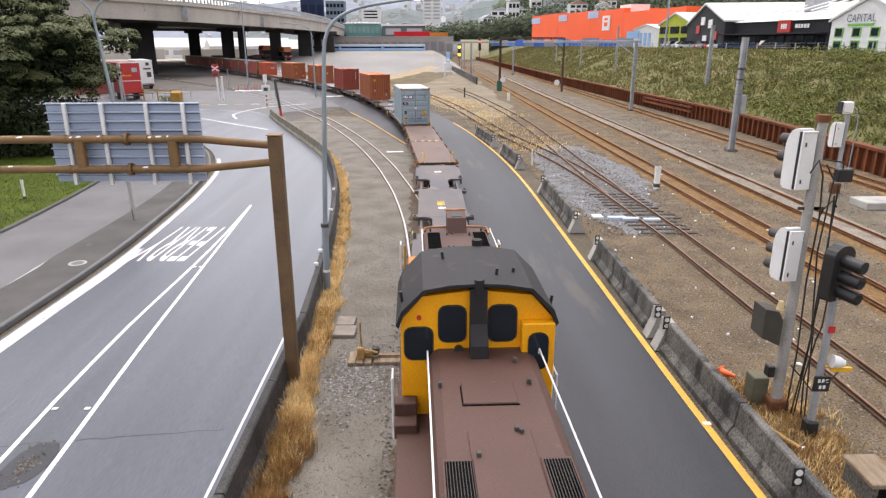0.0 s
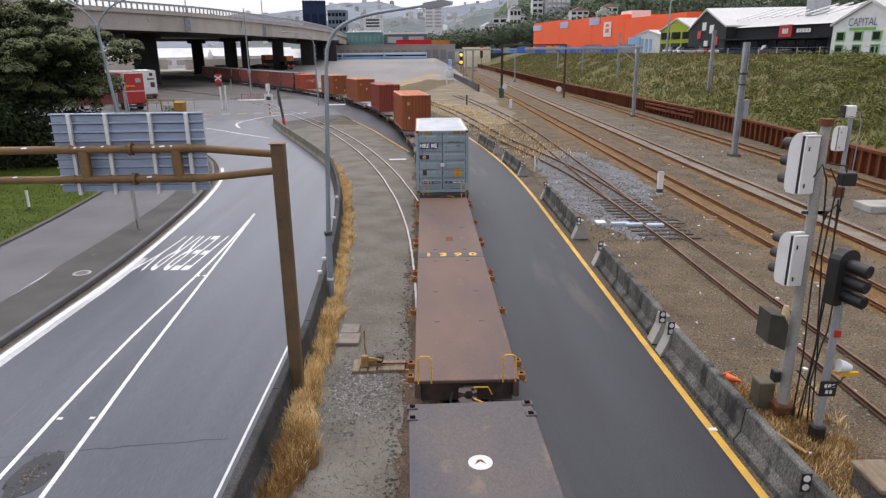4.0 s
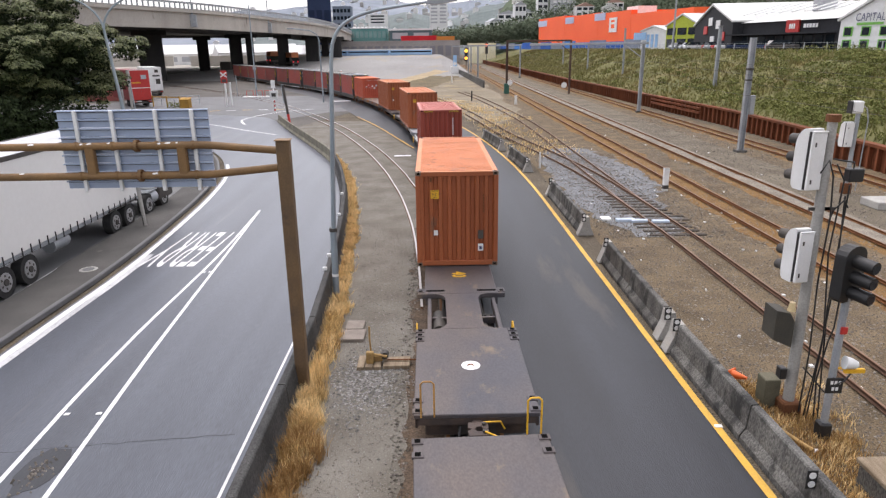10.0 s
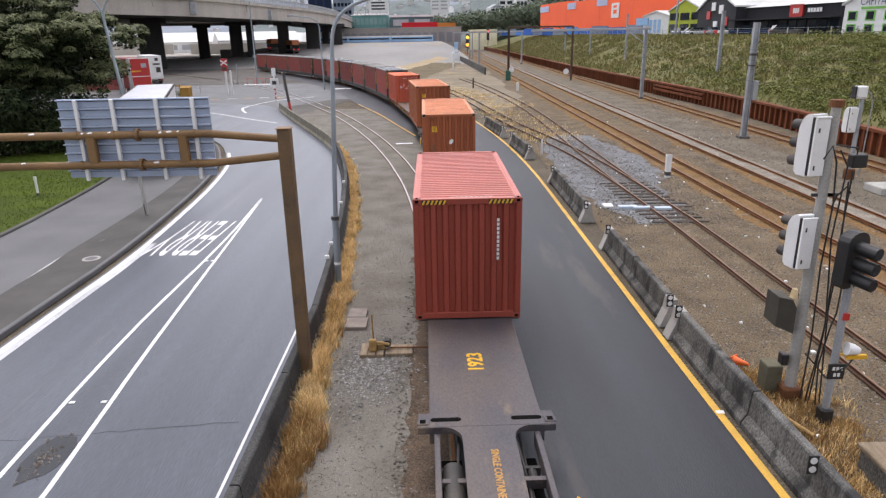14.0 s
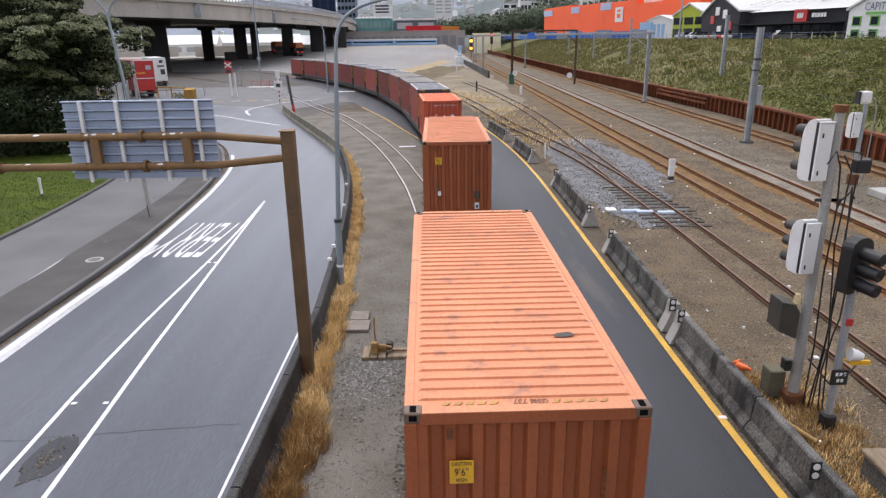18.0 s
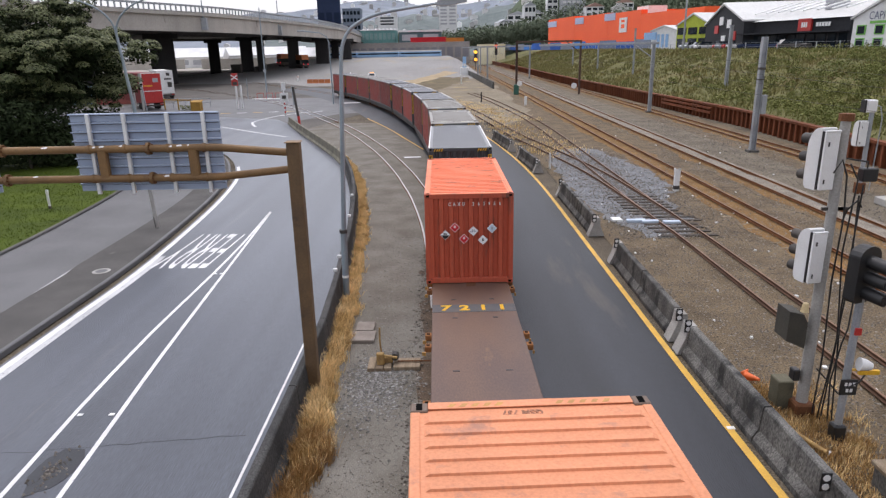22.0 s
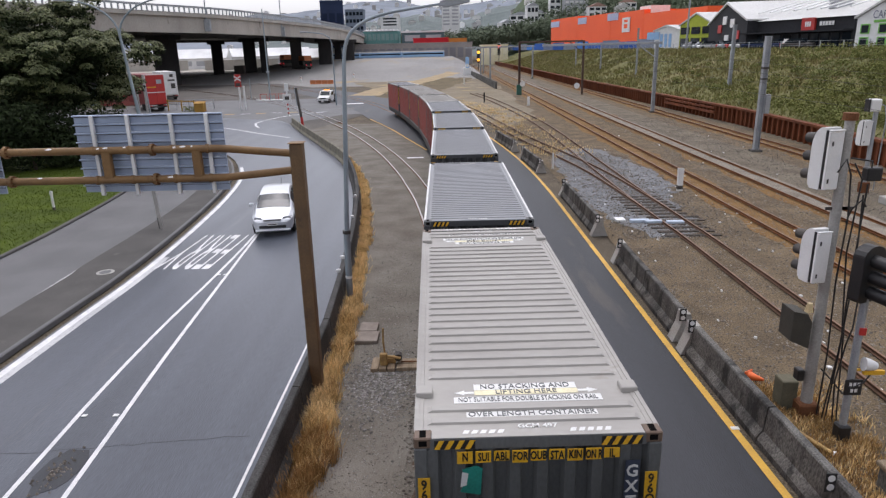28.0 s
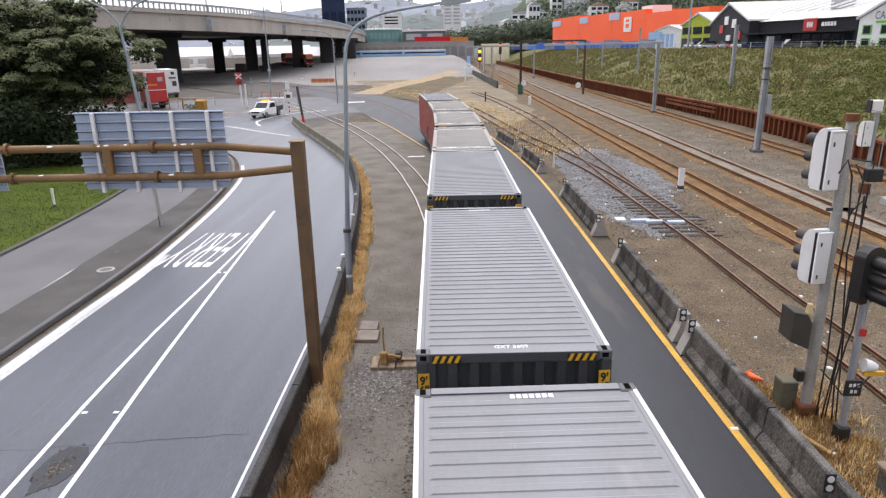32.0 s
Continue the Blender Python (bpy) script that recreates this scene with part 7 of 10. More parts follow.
# ---- overhead line masts ----
def mast(x, y, h, label, mat=None, w=0.16, lean=0.0):
    t = thing("overhead_mast", label, "mast", "overhead line masts")
    m = mat or GALV
    for sx in (-1, 1):
        part("flange", Mesh().box(x + sx * w - 0.02, x + sx * w + 0.02, y - w, y + w, -0.05, h), m, t)
    part("web", Mesh().box(x - w, x + w, y - 0.012, y + 0.012, -0.05, h), m, t)
    part("foot", Mesh().box(x - 0.35, x + 0.35, y - 0.35, y + 0.35, -0.08, 0.12, 0.03), CONCRETE, t)
    return t


BROWN_STEEL = surf("brown_steel", (0.1, 0.06, 0.045), (0.07, 0.04, 0.03), 1.5, 0.75, 0.2, 0.15)
m1 = mast(23.25, 76.4, 7.75, "grey steel mast carrying an overhead beam")
part("beam", Mesh().box(10.5, 23.8, 76.28, 76.52, 7.45, 7.7, 0.02), GALV, m1, "long grey cross beam")
part("brace", Mesh().tube([(23.2, 76.4, 6.0), (21.0, 76.4, 7.5)], 0.06, 8), GALV, m1)
m2 = mast(21.64, 46.5, 7.75, "tall grey steel mast beside the tracks")
part("cabinet", Mesh().box(21.9, 22.25, 46.4, 46.7, 2.6, 3.9, 0.02), GALV, m2, "grey switch box")
part("clamp_band", Mesh().box(21.44, 21.84, 46.3, 46.7, 5.6, 5.75).box(21.44, 21.84, 46.3, 46.7, 4.9, 5.0), DARK, m2)
m3 = mast(11.58, 111, 8.4, "brown steel portal leg", BROWN_STEEL)
part("leg", Mesh().box(21.15, 21.45, 107.6, 107.9, 0, 8.3, 0.02), BROWN_STEEL, m3)
part("beam", Mesh().box(11.4, 21.5, 109.2, 109.4, 8.1, 8.35, 0.02), BROWN_STEEL, m3, "brown cross beam")
part("brace", Mesh().tube([(21.2, 108, 6.5), (19.4, 109.2, 8.1)], 0.07, 8), BROWN_STEEL, m3)
part("cabinet", Mesh().box(11.1, 11.9, 110.2, 110.8, 0, 1.6, 0.03), surf("green_cabinet", (0.03, 0.12, 0.09), None, 3, 0.6), m3, "dark green cabinet")
part("round_sign", Mesh().tube([(12.0, 110.0, 1.75), (12.0, 110.04, 1.75)], 0.42, 18), WHITE, m3, "round white back of a signal")
part("round_sign", Mesh().tube([(20.4, 107.4, 1.4), (20.4, 107.45, 1.4)], 0.45, 18), WHITE, m3, "round white back of a signal")
for x, y, h in ((8.5, 180, 8.0), (21.0, 170, 8.0), (11.0, 215, 8.0), (9.2, 150, 7.8)):
    mast(x, y, h, "grey steel mast in the distance")
for x, y, z, top, w in ((32.6, 78.5, 2.4, 9.3, 0.16), (31.5, 114, 2.2, 10.0, 0.11), (31.2, 139.6, 2.0, 7.8, 0.12), (31.6, 169, 2.0, 8.9, 0.12)):
    t = thing("overhead_mast", "grey steel mast standing on the grassy bank", "mast", "masts on the bank")
    for sx in (-1, 1):
        part("flange", Mesh().box(x + sx * w - 0.02, x + sx * w + 0.02, y - w, y + w, z - 0.8, top), GALV, t)
    part("web", Mesh().box(x - w, x + w, y - 0.012, y + 0.012, z - 0.8, top), GALV, t)
    part("cap", Mesh().box(x - w - 0.05, x + w + 0.05, y - w - 0.05, y + w + 0.05, top, top + 0.06), GALV, t)
for y, x0, x1 in ((170, 6.0, 21.4), (215, 5.0, 22.0)):
    single("overhead_beam", Mesh().box(x0, x1, y - 0.15, y + 0.15, 7.6, 7.9, 0.02), GALV, "long grey cross beam over the tracks", "beam", "overhead beams")
for x in (13.1, 16.9, 23.3):
    wire = thing("overhead_wire", "thin dark contact and carrier wires over the track", "wire", "overhead wires")
    for z, sag in ((5.3, 0.0), (6.4, 0.45)):
        pts = []
        for seg in range(5):
            for k in range(6):
                f = k / 6
                pts.append((x - 0.006 * (60 * seg + 60 * f - 20), -20 + 60 * seg + 60 * f, z - sag * 4 * f * (1 - f)))
        part("wire", Mesh().tube(pts, 0.008, 4), DARK, wire)

# ---- sheet-pile wall and bank ----
def pile_x(y):
    return float(np.interp(y, [-20, 30, 45, 62, 90, 130, 240, 330], [25.6, 25.9, 26.9, 27.6, 26.4, 25.0, 24.0, 22.5]))


pw = thing("sheet_pile_wall", "rusty steel sheet-pile retaining wall with upright ribs", "retaining wall", kind="structure")
ys = list(range(-20, 340, 4))
part("wall_plate", Mesh().sweep([(pile_x(y), y) for y in ys], [(0.0, -0.1), (0.0, 1.3), (0.08, 1.3), (0.08, -0.1)]), PILE_RUST, pw)
part("capping", Mesh().sweep([(pile_x(y), y) for y in ys], [(-0.3, 1.3), (-0.3, 1.48), (0.25, 1.48), (0.25, 1.3)]), PILE_RUST, pw, "rusty capping channel")
pm = Mesh().box(-0.26, 0.0, -0.09, 0.09, -0.1, 1.3, 0.01).data("rib", PILE_RUST)
y = 12.0
while y < 250:
    o = part("rib", pm, PILE_RUST, pw)
    o.location = (pile_x(y), y, 0)
    y += 0.95 if y < 130 else 1.9
part("waler", Mesh().sweep([(pile_x(y) - 0.3, y) for y in range(68, 84, 2)], [(-0.12, 0.5), (-0.12, 0.75), (0.05, 0.75), (0.05, 0.5)]), PILE_RUST, pw)
part("waler", Mesh().sweep([(pile_x(y) - 0.3, y) for y in range(68, 84, 2)], [(-0.12, 0.95), (-0.12, 1.15), (0.05, 1.15), (0.05, 0.95)]), PILE_RUST, pw)

TOP_X, TOP_Z = 46.0, 6.35


def bank_z(f, y):
    return 1.4 + (TOP_Z - 1.4) * (3 * f * f - 2 * f ** 3) ** 0.9


bk = Mesh()
NY, NX = 120, 16
for j in range(NY):
    y = -30 + 3.2 * j
    for i in range(NX):
        f = i / (NX - 1)
        x = pile_x(y) + 0.1 + f * (TOP_X - pile_x(y))
        w = noise.noise((x * 0.22, y * 0.22, 0)) * 0.55 + noise.noise((x * 0.7, y * 0.7, 3)) * 0.22
        bk.v.append((x, y, bank_z(f, y) + w * min(1, 4 * f * (1 - f) + 0.05) if 0 < i < NX - 1 else bank_z(f, y)))
bk.f = [(j * NX + i, j * NX + i + 1, (j + 1) * NX + i + 1, (j + 1) * NX + i) for j in range(NY - 1) for i in range(NX - 1)]
sheet("bank", bk, BANK, "rough grassy bank above the rusty wall", "bank")
pl = Mesh().add([(TOP_X, -30, TOP_Z), (420, -30, TOP_Z), (420, 700, TOP_Z), (TOP_X - 6, 700, TOP_Z), (TOP_X, 351, TOP_Z)], [(0, 1, 2, 3, 4)])
sheet("pavement_terrace", pl, ASPHALT_OLD, "grey asphalt car park on the terrace", "pavement")


def leaves(mesh, rnd, c, r, n, size, flat=0.3, fill=0.35, low=-1.0, jit=0.6):
    """Leaf quads round a lump; most lie near its skin."""
    for _ in range(n):
        while True:
            d = Vector((rnd.uniform(-1, 1), rnd.uniform(-1, 1), rnd.uniform(-1, 1)))
            if 0.05 < d.length < 1 and d.z > low:
                break
        d.normalize()
        k = 1 - fill * rnd.random() ** 1.5
        p = Vector((c[0] + d.x * r[0] * k, c[1] + d.y * r[1] * k, c[2] + d.z * r[2] * k))
        nrm = (d + Vector((rnd.gauss(0, jit), rnd.gauss(0, jit), rnd.gauss(0, jit) + flat))).normalized()
        a = nrm.orthogonal().normalized()
        a = (Matrix.Rotation(rnd.uniform(0, 6.28), 3, nrm) @ a)
        b = nrm.cross(a)
        s = size * rnd.uniform(0.6, 1.35)
        o = len(mesh.v)
        mesh.v += [tuple(p - a * s), tuple(p - b * s * 0.45 + a * s * 0.1), tuple(p + a * s), tuple(p + b * s * 0.45 + a * s * 0.1)]
        mesh.f.append((o, o + 1, o + 2, o + 3))


def lumpy(name, mat, parent, rnd, lumps, n, size, label="", flat=0.3, low=-1.0):
    m = Mesh()
    for c, r in lumps:
        leaves(m, rnd, c, r, n, size, flat, 0.35, low)
    ob = new(name, raw(name, m, mat))
    ob.parent = parent
    return tagged(ob, label=label, kind="stuff")


# scrub on the bank
rnd = random.Random(11)
scrub = Mesh()
for _ in range(1300):
    y = rnd.uniform(24, 110) if rnd.random() < 0.75 else rnd.uniform(120, 300)
    f = rnd.uniform(0.06, 0.98)
    if rnd.random() < min(0.88, max(0.0, (y - 58) / 30 + 0.5 * (0.5 - f))):
        continue
    x = pile_x(y) + f * (TOP_X - pile_x(y))
    r = rnd.uniform(0.35, 1.2) * (1 if y < 80 else 0.6)
    leaves(scrub, rnd, (x, y, bank_z(f, y) + r * 0.2), (r, r * 1.15, r * 0.62), int(150 * r + 40), 0.085 + y * 0.0005, 0.4)
ob = tagged(new("scrub", raw("scrub", scrub, LEAF_SCRUB)), "dense green and brown scrub covering the bank", "scrub", kind="stuff")
grass = Mesh()
for _ in range(30000):
    y = rnd.uniform(20, 290)
    f = rnd.uniform(0.01, 1.0)
    x = pile_x(y) + f * (TOP_X - pile_x(y))
    h, a = rnd.uniform(0.2, 0.55), rnd.uniform(0, 6.28)
    z, w = bank_z(f, y) - 0.05, 0.05 + y * 0.0006
    grass.add([(x - w * math.cos(a), y - w * math.sin(a), z), (x + w * math.cos(a), y + w * math.sin(a), z), (x + rnd.gauss(0, 0.15), y + rnd.gauss(0, 0.15), z + h)], [(0, 1, 2)])
tagged(new("bank_grass", raw("bank_grass", grass, surf("bank_grass_blade", (0.135, 0.145, 0.04), (0.22, 0.18, 0.075), 0.16, 0.85, 0, 0, vary=0.35, island=True))), "long dry and green grass on the bank", "grass", kind="stuff")

pale = Mesh()
for _ in range(16000):
    y = rnd.uniform(55, 290)
    f = rnd.uniform(0.01, 1.0)
    if noise.noise((y * 0.06, f * 2.2, 4)) < -0.12:
        continue
    x = pile_x(y) + f * (TOP_X - pile_x(y))
    h, a, z, w = rnd.uniform(0.25, 0.6), rnd.uniform(0, 6.28), bank_z(f, y) - 0.05, 0.06 + y * 0.0007
    pale.add([(x - w * math.cos(a), y - w * math.sin(a), z), (x + w * math.cos(a), y + w * math.sin(a), z), (x + rnd.gauss(0, 0.2), y + rnd.gauss(0, 0.2), z + h)], [(0, 1, 2)])
tagged(new("pale_grass", raw("pale_grass", pale, surf("pale_bank_grass", (0.3, 0.255, 0.115), (0.2, 0.195, 0.075), 0.2, 0.85, 0, 0, vary=0.3, island=True))), "pale yellow-green grass on the far bank", "grass", kind="stuff")

# dry grass along the left barrier and round the signal post
dry, brown = Mesh(), Mesh()


def tuft(mesh, x, y, z, n, spread, h, wd=0.012):
    for _ in range(n):
        px, py = x + rnd.gauss(0, spread), y + rnd.gauss(0, spread)
        a, t = rnd.uniform(0, 6.28), rnd.uniform(0.55, 1.2) * h
        lx, ly = rnd.gauss(0, 0.35) * t, rnd.gauss(0, 0.35) * t
        c, s = math.cos(a) * wd, math.sin(a) * wd
        o = len(mesh.v)
        mesh.v += [(px - c, py - s, z), (px + c, py + s, z), (px + lx * 0.45 + c * 0.8, py + ly * 0.45 + s * 0.8, z + t * 0.62), (px + lx * 0.45 - c * 0.8, py + ly * 0.45 - s * 0.8, z + t * 0.62), (px + lx, py + ly, z + t * 0.95)]
        mesh.f += [(o, o + 1, o + 2, o + 3), (o + 3, o + 2, o + 4)]


def wall_x(y):
    return float(np.interp(y, [p[1] for p in WALL_L], [p[0] for p in WALL_L]))


for i in range(1250):
    y = 7.0 + 46 * rnd.random() ** 1.5
    thick = 0.13 if y > 20 else (0.17 if y > 12.2 else 0.3)
    dens = 0.5 + 0.5 * math.sin(y * 0.9) * math.sin(y * 0.37 + 1)
    if rnd.random() > 0.45 + dens * 0.6:
        continue
    x = wall_x(y) + 0.36 + abs(rnd.gauss(0, thick))
    if 13.6 < y < 17.3 and x > wall_x(y) + 0.72:
        continue
    is_brown = y < 11.6 and rnd.random() < 0.85 or rnd.random() < 0.12
    tuft(brown if is_brown else dry, x, y, -0.05, 80, 0.085, rnd.uniform(0.16, 0.42) * (1.0 if y < 20 else 0.8), 0.0035 + y * 0.00022)
for i in range(260):
    x, y = 6.5 + abs(rnd.gauss(0, 0.75)), rnd.uniform(8.0, 13.2)
    tuft(dry if rnd.random() < 0.45 else brown, x, y, -0.05, 40, 0.14, rnd.uniform(0.07, 0.2), 0.008)
for i in range(420):
    y = rnd.uniform(46, 125)
    x = line_at(y)[0] + rnd.uniform(6.6, 11) + (rnd.uniform(0, 4) if y > 70 else 0)
    tuft(dry, x, y, -0.05, 14, 0.45, rnd.uniform(0.08, 0.25), 0.03)
tagged(new("dry_grass", raw("dry_grass", dry, DRY)), "straw-coloured dry grass along the barrier", "grass", kind="stuff")
tagged(new("brown_grass", raw("brown_grass", brown, DRY_BROWN)), "brown withered weeds at the foot of the barrier", "grass", kind="stuff")
bl = Mesh()
for _ in range(15000):
    y = rnd.uniform(18, 46)
    x = float(np.interp(y, [p[1] for p in KERB_OUT], [p[0] for p in KERB_OUT])) - 0.15 - abs(rnd.gauss(0, 5.5))
    a, h, w = rnd.uniform(0, 6.28), rnd.uniform(0.03, 0.09), 0.018
    bl.add([(x - w * math.cos(a), y - w * math.sin(a), 0.095), (x + w * math.cos(a), y + w * math.sin(a), 0.095), (x + rnd.gauss(0, 0.03), y, 0.1 + h)], [(0, 1, 2)])
tagged(new("grass_blades", raw("grass_blades", bl, BLADE)), "short green grass blades of the lawn", "grass", kind="stuff")

# loose stones
stones = Mesh()


def stone(x, y, r, z=-0.05):
    o = len(stones.v)
    k = [rnd.uniform(0.7, 1.2) * r for _ in range(6)]
    stones.v += [(x - k[0], y, z + r * 0.3), (x, y - k[1], z + r * 0.3), (x + k[2], y, z + r * 0.35), (x, y + k[3], z + r * 0.25), (x + rnd.gauss(0, r * 0.2), y, z + r * 0.4 + k[4] * 0.5), (x, y, z - r * 0.2)]
    stones.f += [(o, o + 1, o + 4), (o + 1, o + 2, o + 4), (o + 2, o + 3, o + 4), (o + 3, o, o + 4), (o + 1, o, o + 5), (o + 2, o + 1, o + 5), (o + 3, o + 2, o + 5), (o, o + 3, o + 5)]


for _ in range(2600):
    y = 8 + 30 * rnd.random() ** 1.6
    stone(rnd.uniform(wall_x(y) + 0.6, -0.8 - 0.02 * y), y, rnd.uniform(0.01, 0.024))
for _ in range(900):
    stone(-0.85 + rnd.gauss(0, 0.1), rnd.uniform(8, 26), rnd.uniform(0.015, 0.05))
for _ in range(24000):
    y = 8 + 40 * rnd.random() ** 1.4
    stone(rnd.uniform(6.7, 16), y, rnd.uniform(0.015, 0.042))
for _ in range(5000):
    stone(rnd.gauss(9.3, 1.3), rnd.uniform(25, 47), rnd.uniform(0.025, 0.06), -0.03)
for _ in range(6000):
    stone(rnd.uniform(15.6, 25), rnd.uniform(20, 70), rnd.uniform(0.03, 0.065))
tagged(new("loose_stones", raw("loose_stones", stones, STONE)), "scattered loose ballast stones", "stones", kind="stuff")
stones = Mesh()
for _ in range(2200):
    stone(-1.75 + rnd.gauss(0, 0.45), 13.6 + rnd.gauss(0, 0.8), rnd.uniform(0.015, 0.042))
for _ in range(2600):
    stone(rnd.uniform(-2.6, -0.85), 8 + 18 * rnd.random(), rnd.uniform(0.008, 0.022))
tagged(new("gravel_stones", raw("gravel_stones", stones, STONE_GREY)), "pale grey stones heaped round the point lever", "stones", kind="stuff")
litter = Mesh()
for _ in range(70):
    x, y = (rnd.uniform(6.6, 13), rnd.uniform(9, 40)) if rnd.random() < 0.7 else (rnd.uniform(11, 22), rnd.uniform(20, 60))
    litter.box(x, x + rnd.uniform(0.03, 0.1), y, y + rnd.uniform(0.03, 0.12), -0.04, -0.01 + rnd.uniform(0, 0.03))
tagged(new("litter", raw("litter", litter, WHITE)), "scraps of white litter on the ballast", "litter", kind="stuff")


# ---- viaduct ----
# Pier colour holds the shadow of the deck above.
PIER = surf("shaded_pier_concrete", (0.062, 0.059, 0.058), (0.04, 0.039, 0.04), 0.3, 0.9, bump=0.3, fine=12, spots=(0.1, 0.095, 0.09), spot_scale=0.5, spot_amt=0.4, stretch=(1, 1, 0.3))
via = thing("viaduct", "curving concrete motorway viaduct on dark piers", "viaduct", kind="structure")
NEAR = curve([polar(a, d) for a, d in ((-46, 126), (-37.5, 133), (-30, 144), (-24.7, 157), (-19, 172), (-16, 187), (-13, 212), (-10.5, 242), (-8.5, 296), (-7.4, 372), (-6.65, 480), (-5.9, 640))], 6)
DECK_Z = [float(np.interp(y, [87, 143, 178, 236, 290, 640], [12.6, 12.4, 12.2, 12.1, 12.2, 11.6])) for _, y in NEAR]


def deck_strip(name, prof, mat, label=""):
    m, k = Mesh(), len(prof)
    for i, ((x, y), z) in enumerate(zip(NEAR, DECK_Z)):
        (ax, ay), (bx, by) = NEAR[max(i - 1, 0)], NEAR[min(i + 1, len(NEAR) - 1)]
        d = math.hypot(bx - ax, by - ay)
        for o, h in prof:
            m.v.append((x + (by - ay) / d * o, y - (bx - ax) / d * o, z + h * 1.12))
    for i in range(len(NEAR) - 1):
        m.f += [(i * k + j, i * k + (j + 1) % k, (i + 1) * k + (j + 1) % k, (i + 1) * k + j) for j in range(k)]
    m.f += [tuple(range(k)), tuple(range((len(NEAR) - 1) * k, len(NEAR) * k))]
    return part(name, m, mat, via, label)


deck_strip("edge_beam", [(0.0, 0.0), (0.0, 3.1), (-1.2, 3.1), (-1.2, 0.0)], VIADUCT, "weathered concrete edge beam")
deck_strip("deck_ledge", [(0.6, 3.1), (0.6, 3.6), (-1.5, 3.6), (-1.5, 3.1)], VIADUCT)
deck_strip("parapet", [(0.45, 3.6), (0.45, 3.9), (0.2, 3.9), (0.2, 3.6)], CONCRETE_LIGHT, "pale concrete parapet")
# Slab and girders use the concrete darkened for underside shade.
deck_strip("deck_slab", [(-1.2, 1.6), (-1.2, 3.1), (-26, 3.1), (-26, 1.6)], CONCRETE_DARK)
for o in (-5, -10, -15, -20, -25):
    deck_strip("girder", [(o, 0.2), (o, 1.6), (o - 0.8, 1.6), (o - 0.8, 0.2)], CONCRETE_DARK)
deck_strip("hand_rail", [(0.46, 4.8), (0.46, 5.2), (0.2, 5.2), (0.2, 4.8)], GALV, "thick grey top rail")
for i in range(0, len(NEAR) - 1):
    (ax, ay), (bx, by) = NEAR[i], NEAR[i + 1]
    for f in (0.0, 0.25, 0.5, 0.75):
        x, y, z = ax + (bx - ax) * f, ay + (by - ay) * f, DECK_Z[i] + (DECK_Z[i + 1] - DECK_Z[i]) * f
        part("rail_post", Mesh().box(x + 0.2, x + 0.46, y - 0.22, y + 0.22, z + 4.3, z + 5.4, 0.05), GALV, via)
wide = Mesh()
fr = [polar(az, d) for az, d in ((-40, 330), (-32, 335), (-25, 340), (-19, 345), (-15, 345), (-11, 340), (-8.2, 335))]
nr = [shifted(NEAR, -26)[k] for k in np.linspace(0, next(i for i, q in enumerate(NEAR) if q[1] > 285), 7).astype(int)]
wide.ribbon([(x, y) for x, y in fr], nr, 14.4, 1.2)
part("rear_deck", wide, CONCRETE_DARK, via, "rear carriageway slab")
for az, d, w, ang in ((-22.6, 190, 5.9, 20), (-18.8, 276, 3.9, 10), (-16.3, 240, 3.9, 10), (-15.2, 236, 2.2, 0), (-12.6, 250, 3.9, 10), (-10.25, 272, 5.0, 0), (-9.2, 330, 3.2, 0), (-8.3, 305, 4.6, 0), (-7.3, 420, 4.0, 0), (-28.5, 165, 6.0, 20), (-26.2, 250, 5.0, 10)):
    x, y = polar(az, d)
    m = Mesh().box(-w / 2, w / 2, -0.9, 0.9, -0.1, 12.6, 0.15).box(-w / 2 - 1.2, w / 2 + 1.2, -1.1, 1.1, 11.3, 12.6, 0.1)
    part("pier", m.moved(Matrix.Translation((x, y, 0)) @ Matrix.Rotation(radians(ang), 4, "Z")), PIER, via, "concrete pier darkened for the deck's shadow")
for az, d, h, top in ((-19.3, 170.5, 14.2, 23.5), (-13.6, 206, 13.6, 26.0)):
    x, y = polar(az, d)
    lp = thing("street_lamp", "tall slender lamp column on the viaduct", "street lamp", "viaduct lamps")
    part("pole", Mesh().tube([(x, y, h), (x, y, top)], 0.16, 10, 0.1), POLE_BLUE, lp, smooth=True)
    part("pole_box", Mesh().box(x - 0.5, x + 0.9, y - 0.4, y + 0.4, h - 1.5, h + 1.2, 0.05), GALV, lp)

# ---- far buildings seen under and beside the viaduct ----
def shade_mat(name, col, k=0.8):
    return surf(name, col, tuple(c * k for c in col), 0.12, 0.8, 0, 0.1, fine=3)


